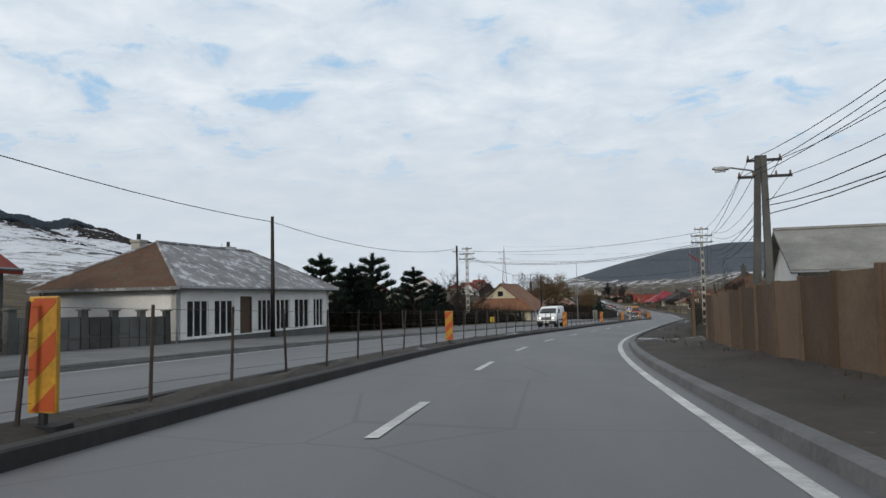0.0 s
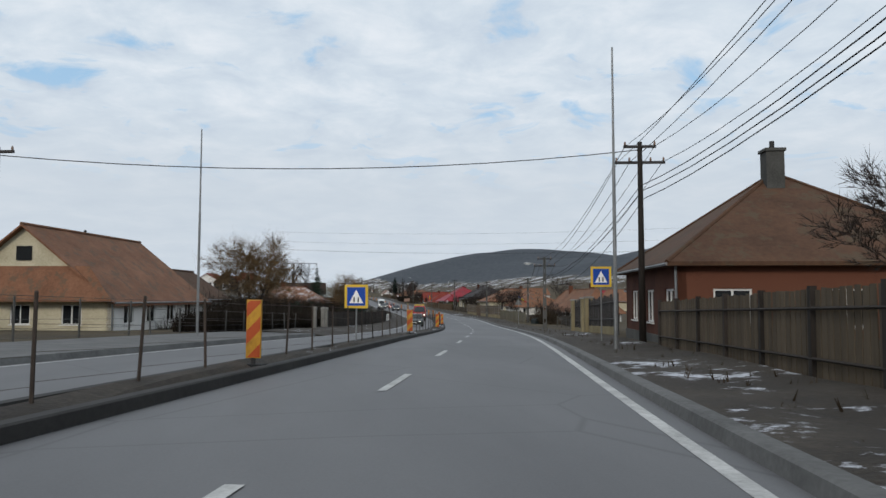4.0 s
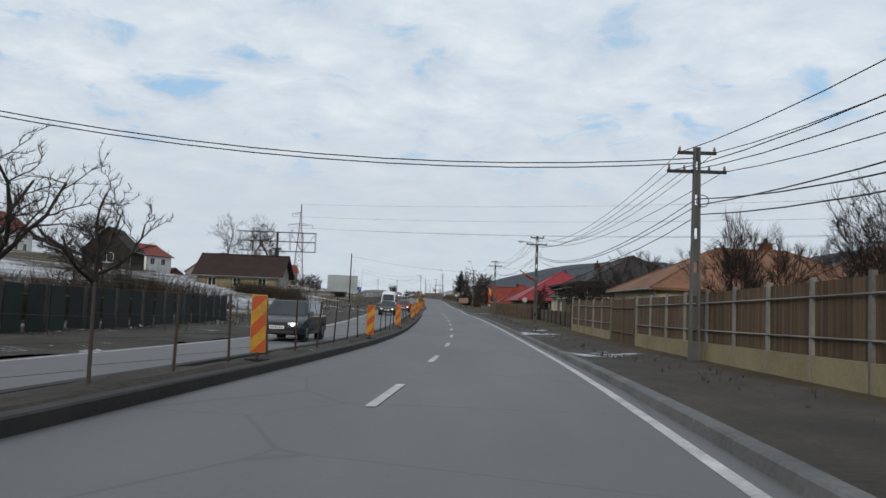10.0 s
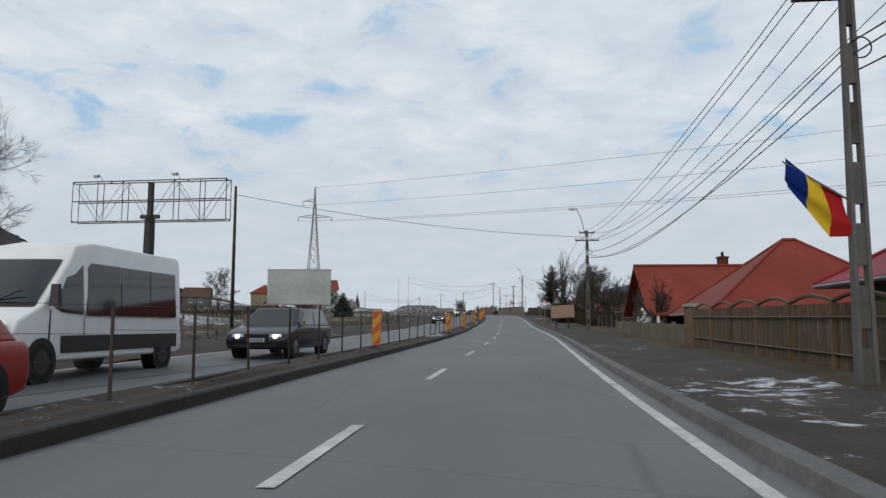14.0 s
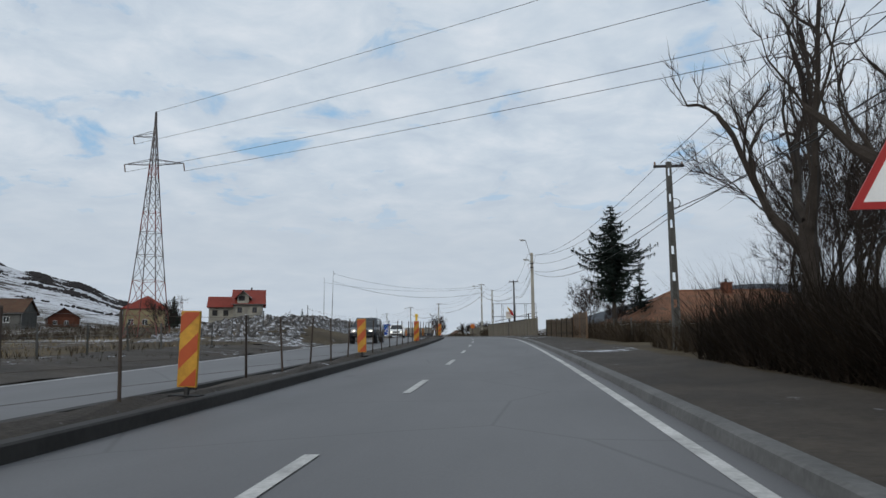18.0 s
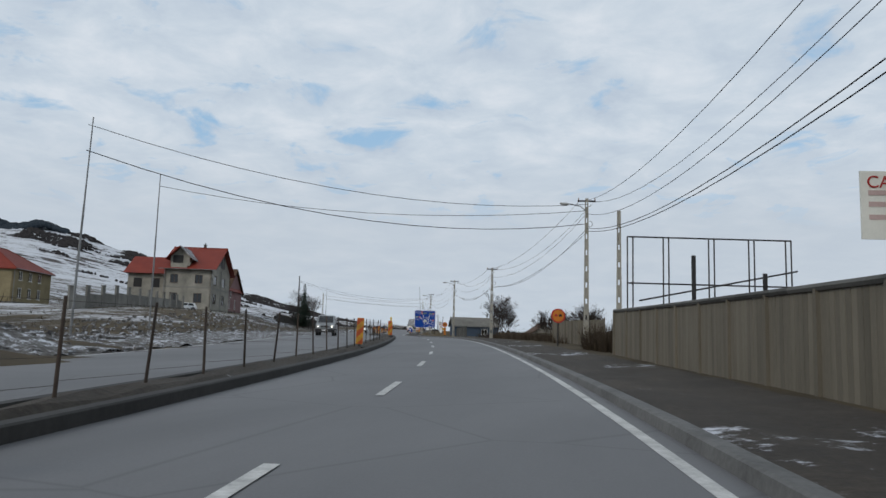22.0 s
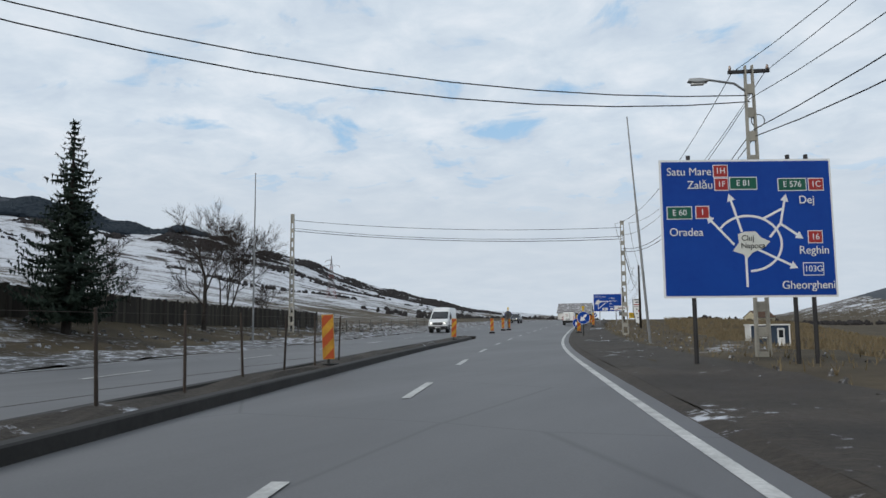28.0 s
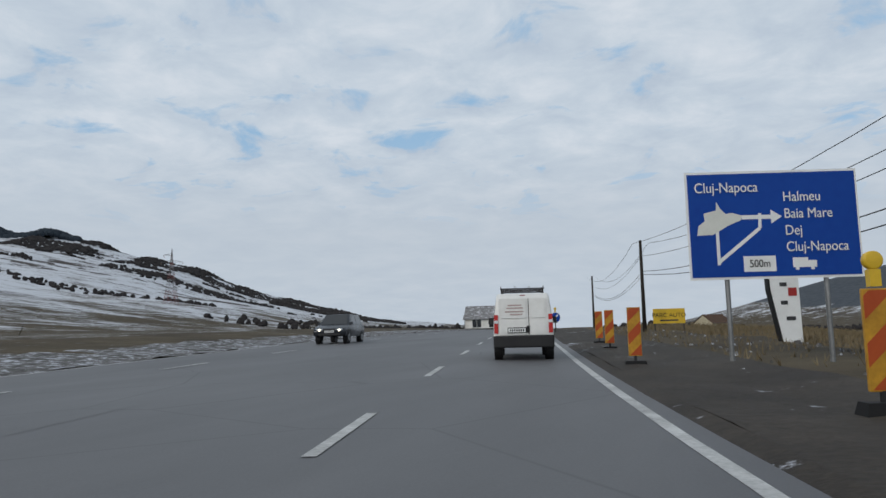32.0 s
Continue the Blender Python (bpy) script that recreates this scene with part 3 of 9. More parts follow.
def along(x, y):
    """s, d and the road's height for arrays of plan points."""
    s, d, z = np.zeros(x.shape), np.zeros(x.shape), np.zeros(x.shape)
    for i in np.ndindex(x.shape[0]):
        dx, dy = x[i][:, None] - XY[None, :, 0], y[i][:, None] - XY[None, :, 1]
        k = np.argmin(dx * dx + dy * dy, axis=1)
        ox, oy = x[i] - XY[k, 0], y[i] - XY[k, 1]
        s[i] = RUN[k] + ox * TAN[k, 0] + oy * TAN[k, 1]
        d[i] = ox * TAN[k, 1] - oy * TAN[k, 0]
        z[i] = np.interp(s[i], RUN, ZS)
    return s, d, z


def smooth01(v):
    v = np.clip(v, 0, 1)
    return v * v * (3 - 2 * v)


def wavy(x, y, size, seed):
    """Cheap smooth unevenness, about -1 to 1."""
    a = np.sin(x / size + seed) * np.cos(y / size * 0.83 + seed * 2.1)
    return 0.6 * a + 0.4 * np.sin((x * 0.6 + y) / size * 1.9 + seed * 3.7)


def far_edge(s):
    """Outer edge of the oncoming carriageway."""
    return np.interp(s, [0, 90, 130, 190, 262, 300, 380, 450, 540, 620], [-12.2, -11.6, -9.7, -9.5, -9.8, -10.8, -10.8, -11.2, -13.0, -13.6])


def mound(s, d):
    """Bank of broken stone tipped along the oncoming carriageway."""
    e = far_edge(s)
    run = np.interp(s, [432, 446, 492, 512], [0, 1, 1, 0]) * (1 + 0.15 * np.sin(s * 0.9) + 0.1 * np.sin(s * 2.3 + d))
    return 1.5 * run * smooth01((e - 0.7 - d) / 2.8) * (1 - smooth01((e - 9.0 - d) / 5.0))


def verge(s, d):
    """Height of the ground beside the road over the road's own."""
    z = np.where(np.abs(d) < 16, -0.10, 0.0)
    z = np.where((d > 2.2), -0.10 + 0.16 * smooth01((d - 2.2) / 3.0), z)
    e = far_edge(s) - 1.4
    return np.where(d < e, -0.10 + 0.25 * smooth01((e - d) / 3.0), z)


def far_hill(x, y):
    """The long wooded hill far beyond the meadows: its crest climbs to the west."""
    bearing = np.degrees(np.arctan2(-x, y - 400.0))
    reach = np.hypot(x, y - 400.0)
    crest = 2000 * np.interp(bearing, [-180, 0, 18, 22, 26, 30, 33, 36, 39, 44, 54, 75, 150, 180], [0, 0, 0.004, 0.014, 0.030, 0.051, 0.070, 0.088, 0.101, 0.112, 0.148, 0.165, 0.15, 0.0])
    crest = crest * (1 + 0.035 * np.sin(bearing * 0.8) + 0.02 * np.sin(bearing * 2.1 + 1.0))
    u = np.clip((reach - 170) / 1830, 0, 1)
    return crest * (0.25 * u + 0.75 * u**1.5) * np.interp(reach, [0, 2000, 2900], [1, 1, 0.8]) * (1 + 0.025 * wavy(x, y, 190, 1.0) * u)


def terrain(x, y):
    s, d, z = along(x, y)
    z = z + verge(s, d) + mound(s, d)
    left = -d
    z = z + smooth01((left - 45) / 120) * (far_hill(x, y) + 5.0 * smooth01((left - 60) / 120)) + smooth01((left - 60) / 100) * wavy(x, y, 40, 2.0) * 1.3
    z = z + np.interp(s, [520, 560, 640, 700], [0, 2.2, 3.4, 0.6]) * smooth01((left - 17) / 13)
    yard = np.interp(s, [238, 258, 345, 392], [0, 1, 1, 0])
    z = z + yard * (2.0 * smooth01((left - 14.5) / 19) + 2.2 * smooth01((left - 33) / 16)) + np.interp(s, [285, 330, 400, 450], [0, 1, 1, 0]) * 3.0 * smooth01((left - 48) / 30)
    right = d
    z = z - 3.0 * smooth01((right - 22) / 60) * np.interp(s, [450, 560], [0.3, 1.0])
    z = z - 2.45 * smooth01((right - 11) / 9) * np.interp(s, [600, 650, 780, 860], [0, 1, 1, 0])
    z = z + np.interp(s, [0, 1200, 1900, 2600], [30, 70, 95, 80]) * smooth01((right - 330) / 620) * (1 + 0.15 * wavy(x, y, 160, 3.0))
    z = z + 8 * smooth01((right - 120) / 200) * (wavy(x, y, 110, 4.0) * 0.5 + 0.2)
    g = np.hypot((x - 560) / 560, (y - 2700) / 420)
    away = smooth01((np.abs(d) - 120) / 300)
    z = z + away * 66 * np.exp(-(((x - 1020) / 480) ** 2) - ((y - 1330) / 520) ** 2)
    return z + away * 76 * np.exp(-(g**2.4)) + away * 25 * np.exp(-(((x + 700) / 900) ** 2) - ((y - 3000) / 500) ** 2)


def ground_z(x, y):
    return float(terrain(np.array([[float(x)]]), np.array([[float(y)]]))[0, 0])


def stand(s, d, turn=0.0, sink=0.03):
    """Pose on the ground itself at s, d."""
    m = at(s, d, 0.0, turn)
    m.translation.z = ground_z(m.translation.x, m.translation.y) - sink
    return m


def axis_values(lo, hi, a, b, fine, grow=1.22):
    out = list(np.arange(a, b + 0.1, fine))
    v, step = a, fine
    while v > lo:
        step *= grow
        v -= step
        out.insert(0, v)
    v, step = b, fine
    while v < hi:
        step *= grow
        v += step
        out.append(v)
    return np.array(out)


def make_ground():
    gx, gy = np.meshgrid(axis_values(-2900, 2900, -150, 110, 4.0, 1.07), axis_values(-900, 4200, -90, 800, 4.0, 1.07))
    gz = terrain(gx, gy)
    rows, cols = gx.shape
    g = Geo()
    g.v = list(zip(gx.ravel().tolist(), gy.ravel().tolist(), gz.ravel().tolist()))
    g.f = [(r * cols + c, r * cols + c + 1, (r + 1) * cols + c + 1, (r + 1) * cols + c) for r in range(rows - 1) for c in range(cols - 1)]
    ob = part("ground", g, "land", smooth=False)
    for p in ob.data.polygons:
        p.use_smooth = True
    tagged(ob, "winter fields with dead grass and patchy thin snow", "ground", kind="structure")


make_ground()


def strip(name, s0, s1, profile, mat, label, category, step=4.0, kind="structure", jitter=0.0, seed=0):
    """A band along the road with a cross profile of (d, h) points."""
    rnd = random.Random(seed)
    g = Geo()
    ss = np.arange(s0, s1 + 0.1, step)
    for s in ss:
        m = at(float(s), 0)
        for d, h in profile:
            d = d(float(s)) if callable(d) else d
            h = h(float(s)) if callable(h) else h
            q = m @ Vector((d, 0, h + (rnd.uniform(-jitter, jitter) if jitter else 0)))
            g.v.append(tuple(q))
    n = len(profile)
    g.f = [(i * n + j, i * n + j + 1, (i + 1) * n + j + 1, (i + 1) * n + j) for i in range(len(ss) - 1) for j in range(n - 1)]
    ob = part(name, g, mat)
    return tagged(ob, label, category, kind=kind)


S0, S1 = -110.0, 1100.0


def off(k):
    """k metres outside the edge of the oncoming carriageway."""
    return lambda s: float(far_edge(s)) - k


def heap(k, h):
    return lambda s: h + float(mound(np.array(s), np.array(float(far_edge(s)) - k)))


strip("road", S0, S1, [(-4.35, -0.02), (-1.3, 0.0), (2.05, -0.03)], "asphalt", "worn grey asphalt carriageway with faint cracks", "road")
strip("road", S0, S1, [(off(0), -0.04), (off(-2.2), 0.0), (-5.7, -0.02)], "asphalt", "grey asphalt carriageway for oncoming traffic", "road")
strip("kerb", S0, 668, [(-4.36, -0.05), (-4.37, 0.13), (-4.40, 0.15), (-4.58, 0.15), (-4.60, 0.05)], "tarry_kerb", "dark dirty kerb of the median", "kerb")
strip("kerb", S0, 668, [(-5.46, 0.05), (-5.48, 0.14), (-5.66, 0.14), (-5.69, -0.05)], "tarry_kerb", "dark dirty kerb of the median", "kerb")
strip("median", S0, 668, [(-4.6, 0.08), (-4.8, 0.16), (-5.05, 0.20), (-5.25, 0.15), (-5.47, 0.08)], "mud", "low bank of dark soil on the median", "median", 1.5, jitter=0.06, seed=3)
strip("road", 668, S1, [(-5.75, -0.022), (-4.3, -0.022)], "asphalt", "grey asphalt between the carriageways", "road")
strip("kerb", S0, 600, [(2.03, -0.06), (2.06, 0.10), (2.10, 0.12), (2.27, 0.12), (2.30, 0.0)], "kerb", "weathered concrete kerb", "kerb")
strip("verge", S0, 780, [(2.3, 0.02), (2.9, 0.06), (3.8, 0.03), (5.2, 0.14)], "mud", "muddy verge with scraps of snow", "verge", 1.5, jitter=0.035, seed=5)
strip("pavement", S0, 128, [(off(5.0), 0.20), (off(2.2), 0.15), (off(0.2), 0.12), (off(0.12), -0.05)], "kerb", "dusty pavement behind a kerb", "pavement")
strip("verge", 128, 432, [(off(5.5), 0.22), (off(4.0), 0.16), (off(2.6), 0.20), (off(1.2), 0.10), (off(0), -0.03)], "mud", "muddy roadside ditch with snow", "verge", 1.5, jitter=0.06, seed=8)
strip("verge", 432, 516, [(off(11.0), heap(11.0, 0.2)), (off(9.0), heap(9.0, 0.12)), (off(7.0), heap(7.0, 0.1)), (off(5.5), heap(5.5, 0.1)), (off(4.0), heap(4.0, 0.1)), (off(2.8), heap(2.8, 0.1)), (off(1.6), heap(1.6, 0.1)), (off(0.8), 0.06), (off(0), -0.03)], "rubble", "bank of frozen broken soil dusted with snow", "verge", 0.8, jitter=0.13, seed=19)
strip("verge", 516, 900, [(off(6.0), 0.22), (off(4.0), 0.16), (off(2.0), 0.10), (off(0), -0.03)], "rubble", "frozen clods of soil dusted with snow", "verge", 1.2, jitter=0.07, seed=18)
strip("shoulder", 600, 900, [(2.04, -0.04), (2.3, 0.03)], "mud", "muddy broken edge of the asphalt", "verge", 1.5, jitter=0.01, seed=21)
cap = part("kerb_end", Geo().box(-0.66, 0.66, -0.12, 0.12, -0.1, 0.16), "tarry_kerb")
cap.matrix_basis = at(668.0, -5.03, 0.0)
tagged(cap, "rounded end of the dirty median kerb", "kerb", kind="structure")
strip("edge_line", S0, 1000, [(1.62, -0.022), (1.78, -0.024)], "road_paint", "worn white edge line", "road marking")
strip("edge_line", S0, 1000, [(off(-0.25), -0.030), (off(-0.38), -0.028)], "road_paint", "worn white edge line", "road marking")


def dashes(d, s0, s1, label):
    host = thing("lane_line", pose(0, 0, 0), label, "road marking", kind="structure")
    for k, s in enumerate(np.arange(s0, s1, 9.0)):
        g = Geo()
        for u in (0.0, 3.0):
            m = at(float(s) + u, 0)
            g.v += [tuple(m @ Vector((d - 0.07, 0, 0.008))), tuple(m @ Vector((d + 0.07, 0, 0.008)))]
        g.f = [(0, 1, 3, 2)]
        part("dash", g, "road_paint", host)


dashes(-1.75, -20, 900, "worn white dashed lane line")
dashes(-9.6, 560, 900, "worn white dashed lane line of the far carriageway")

# ---- poles and wires ----


INSULATOR = Geo().tube((0, 0, 0), (0, 0, 0.05), 0.02, 0.05, 6).tube((0, 0, 0.05), (0, 0, 0.16), 0.05, 0.03, 6).weld().mesh("insulator", "porcelain")


def arm_lamp(host, h, side=-1.0, rise=0.5, out=1.3, mat="lamp_grey"):
    arm = part("lamp_arm", Geo().path([(0, 0, h - 0.9), (side * 0.45, 0, h - 0.9 + rise * 0.7), (side * out, 0, h - 0.9 + rise)], 0.035, 6), "steel", host)
    head = Geo().prism([(-0.02, 0.0), (0.30, 0.06), (0.62, 0.05), (0.66, -0.03), (0.4, -0.10), (0.05, -0.07)], -0.13, 0.13, "y")
    head.v = [(x * side + side * out, y, z + h - 0.9 + rise) for x, y, z in head.v]
    part("lamp_head", head, mat, host, bevel=0.03, smooth=True)
    lens = Geo().box(-0.2, 0.2, -0.09, 0.09, -0.14, -0.08, 0.02)
    lens.v = [(x + side * (out + 0.36), y, z + h - 0.9 + rise) for x, y, z in lens.v]
    part("lens", lens, "lens", host)


def pole(s, d, h, style="concrete", arms=2, lamp="", lean=0.0, label=""):
    m = stand(s, d, 0, 0.15)
    host = thing("utility_pole", m @ pose(0, 0, 0, 0, lean, 0), label or {"concrete": "slotted grey concrete utility pole with crossarms", "wood": "dark wooden utility pole", "lattice": "square concrete utility pole with ladder openings", "solid": "solid pale square concrete pole with two lamps", "twin": "pair of leaned concrete posts carrying crossarms", "thin": "thin bare steel pole"}[style], "pole", "poles along the road")
    h = h + 0.15
    if style == "thin":
        part("post", Geo().tube((0, 0, 0), (0, 0, h * 0.6), 0.07, 0.055, 8).tube((0, 0, h * 0.6), (0, 0, h), 0.045, 0.03, 8), "steel", host)
        part("base_plate", Geo().box(-0.18, 0.18, -0.18, 0.18, 0, 0.17, 0.03), "concrete", host)
    elif style == "wood":
        part("post", Geo().tube((0, 0, 0), (0, 0, h), 0.14, 0.09, 8), "dark_wood", host, smooth=True)
    elif style == "solid":
        part("post", Geo().box(-0.19, 0.19, -0.15, 0.15, 0, h, 0.045), "pale_concrete", host, bevel=0.02)
        part("cable_clamp", Geo().box(-0.18, 0.18, -0.14, 0.14, h - 1.3, h - 1.15).box(-0.18, 0.18, -0.14, 0.14, h - 1.75, h - 1.6), "dark_steel", host)
        part("cable_loop", Geo().path([(-0.28 + 0.2 * math.cos(a), -0.12, h - 1.5 + 0.28 * math.sin(a)) for a in np.linspace(0, 6.28, 12)], 0.015, 4), "wire", host)
    elif style == "twin":
        for x in (-0.55, 0.0):
            part("post", Geo().hexa([(x - 0.15 * u, -0.12 * v, 0) for u, v in ((1, 1), (-1, 1), (-1, -1), (1, -1))], [(-0.12 - 0.1 * u + (0.1 if x == 0 else -0.1), -0.09 * v, h) for u, v in ((1, 1), (-1, 1), (-1, -1), (1, -1))]), "old_concrete", host)
    else:
        mat = "old_concrete" if style == "concrete" and s < 460 else "pale_concrete"
        w0, w1 = (0.17, 0.10) if style == "concrete" else (0.22, 0.13)
        a = lambda z: w0 + (w1 - w0) * z / h  # noqa: E731
        flange = Geo()
        for sx in (-1, 1):
            flange.hexa([(sx * a(0), -0.11, 0), (sx * (a(0) - 0.07), -0.11, 0), (sx * (a(0) - 0.07), 0.11, 0), (sx * a(0), 0.11, 0)], [(sx * a(h), -0.08, h), (sx * (a(h) - 0.05), -0.08, h), (sx * (a(h) - 0.05), 0.08, h), (sx * a(h), 0.08, h)])
        part("post", flange, mat, host)
        z = 0.0
        while z < h - 0.2:
            b = min(z + (0.75 if style == "lattice" else 1.1), h)
            part("rung", Geo().box(-a(z) + 0.04, a(z) - 0.04, -0.06, 0.06, z, b - (0.45 if style == "lattice" else 0.35) if b < h else h), mat, host)
            z = b
    for k in range(arms):
        z = h - 0.18 - 0.62 * k
        half = 0.62 if k == 0 else 0.95
        part("crossarm", Geo().box(-half, half, -0.05, 0.05, z - 0.05, z + 0.05), "dark_steel", host)
        for x in (-half + 0.06, half - 0.06) if k == 0 else (-half + 0.06, -0.4, 0.4, half - 0.06):
            part("insulator", INSULATOR, "porcelain", host, m=pose(x, 0, z + 0.04))
    if style in ("concrete", "lattice") and arms:
        part("cable_loop", Geo().path([(0.22 + 0.2 * math.cos(a), 0.05, h - 1.75 + 0.2 * math.sin(a)) for a in np.linspace(0, 6.28, 12)], 0.015, 4), "wire", host)
    if lamp == "double":
        arm_lamp(host, h, -1.0, 2.4, 0.7)
        arm_lamp(host, h - 0.15, -1.0, 0.3, 0.35)
    elif lamp:
        arm_lamp(host, h, -1.0, {"low": 0.35, "high": 2.7}.get(lamp, 0.5), {"low": 1.15, "high": 0.8}.get(lamp, 1.2))
    return m, h - 0.15


def span(a, b, sag, r=0.013, n=12):
    a, b = Vector(a), Vector(b)
    return [a.lerp(b, i / n) - Vector((0, 0, sag * 4 * (i / n) * (1 - i / n))) for i in range(n + 1)]


def wires(a, b, offsets, sag, r=0.013, label="thin overhead wires hung between two poles", jig=0):
    """offsets: (sideways, down) of each wire at both pole tops."""
    rnd = random.Random(jig)
    host = thing("overhead_wires", pose(0, 0, 0), label, "wires", "overhead lines")
    (ma, ha), (mb, hb) = a, b
    for x, dz in offsets:
        pa, pb = ma @ Vector((x, 0, ha + dz)), mb @ Vector((x, 0, hb + dz))
        part("wire", Geo().path(span(pa, pb, sag * rnd.uniform(0.75, 1.25)), r if dz > -1.2 else r * 1.3, 4), "wire", host)


RP = {}
for key, s, d, h, style, arms, lamp in (
    ("r0", -12.0, 6.8, 8.0, "concrete", 2, ""), ("r1", 29.5, 7.2, 7.0, "twin", 2, "mid"), ("r2", 73.2, 5.8, 9.1, "lattice", 3, ""), ("thin3", 110.7, 3.7, 10.1, "thin", 0, ""),
    ("r3", 114.6, 5.3, 7.7, "wood", 2, ""), ("r5", 151.3, 4.6, 6.4, "concrete", 2, "low"), ("r6", 188.5, 7.4, 6.2, "concrete", 2, "mid"), ("r7", 229.0, 6.3, 6.9, "concrete", 2, ""),
    ("r8", 272.6, 6.2, 8.0, "concrete", 2, "low"), ("r9", 312.6, 6.0, 7.8, "concrete", 2, ""), ("r10", 359.1, 5.4, 8.1, "concrete", 2, "high"), ("r11", 421.1, 7.0, 7.8, "concrete", 1, ""),
    ("r12", 473.2, 5.7, 9.4, "solid", 0, "double"), ("r13", 490.5, 6.1, 7.6, "wood", 1, ""), ("r14", 530.3, 8.6, 10.0, "concrete", 1, "mid"), ("r14b", 526.6, 9.8, 8.6, "concrete", 0, ""),
    ("r15", 563.7, 6.7, 8.0, "concrete", 1, ""), ("r16", 597.3, 7.3, 9.0, "concrete", 1, "mid"), ("r18", 639.8, 7.2, 9.0, "lattice", 1, "mid"), ("thin18", 653.5, 5.85, 11.3, "thin", 0, ""),
    ("r19", 672.0, 6.1, 8.4, "lattice", 0, ""), ("r20", 698.7, 9.1, 6.8, "wood", 0, ""), ("r21", 752.0, 8.0, 6.0, "wood", 0, ""), ("r22", 790.0, 7.0, 6.0, "wood", 0, ""),
    ("l1", 36.5, -17.1, 6.7, "wood", 0, ""), ("l2", 67.9, -16.6, 7.8, "wood", 0, ""), ("l2l", 84.7, -21.1, 9.2, "lattice", 3, "mid"), ("l3", 110.8, -18.0, 6.9, "wood", 1, ""),
    ("thin_l3", 119.1, -13.9, 9.6, "thin", 0, ""), ("l5", 225.0, -17.8, 7.2, "wood", 0, ""), ("l6", 345.8, -19.1, 9.4, "wood", 0, ""), ("l8b", 518.0, -19.8, 11.2, "thin", 0, ""),
    ("l8a", 532.9, -21.2, 10.9, "thin", 0, ""), ("l9", 626.2, -19.5, 10.5, "wood", 0, ""), ("l11", 659.9, -17.2, 10.6, "thin", 0, ""), ("l12", 672.5, -19.8, 9.6, "lattice", 0, ""),
):
    RP[key] = pole(s, d, h, style, arms, lamp, lean={"l8b": 1.2, "thin18": -3.6}.get(key, 0.0))
MAIN = [(-0.56, -0.02), (0.56, -0.02), (-0.85, -0.64), (-0.4, -0.64), (0.85, -0.64), (0.0, -1.55), (0.05, -1.75), (0.12, -2.05)]
THIN = [(-0.5, -0.05), (0.5, -0.05), (0.0, -0.9), (0.05, -1.9), (0.1, -2.1)]
main_run = ["r0", "r1", "r2", "r3", "r5", "r6", "r7", "r8", "r9", "r10", "r11", "r12", "r13", "r14", "r15", "r16", "r18", "r19", "r20", "r21", "r22"]
for i, (a, b) in enumerate(zip(main_run, main_run[1:])):
    wires(RP[a], RP[b], MAIN if i < 9 else THIN, 1.15, jig=i)
for a, b, offs, sag in (("l1", "l2", [(0, -0.15)], 0.7), ("l2", "l2l", [(0, -0.6), (0, -1.0)], 0.5), ("r2", "l2l", [(0, -1.3), (0, -1.45), (0, -0.3)], 0.9), ("l2l", "l3", [(0, -0.6)], 0.8),
                        ("r3", "l3", [(0, -0.15)], 0.5), ("r7", "l5", [(0, -0.2), (0, -0.35)], 0.7), ("r10", "l6", [(0, -0.4)], 0.6), ("r14", "l8b", [(0, -0.25), (0, -1.6)], 1.7), ("r14", "l8a", [(0, -0.7)], 1.2),
                        ("r18", "l9", [(0, -0.8), (0, -1.0)], 1.7), ("r19", "l12", [(0, -0.35), (0, -1.0), (0, -1.2)], 0.5)):
    wires(RP[a], RP[b], offs, sag, 0.017, "thin overhead cables crossing high over the road", jig=len(a))
start_pole = (stand(0.0, -17.0), 7.2)
wires(start_pole, RP["l1"], [(0, -0.15)], 0.6, 0.017)


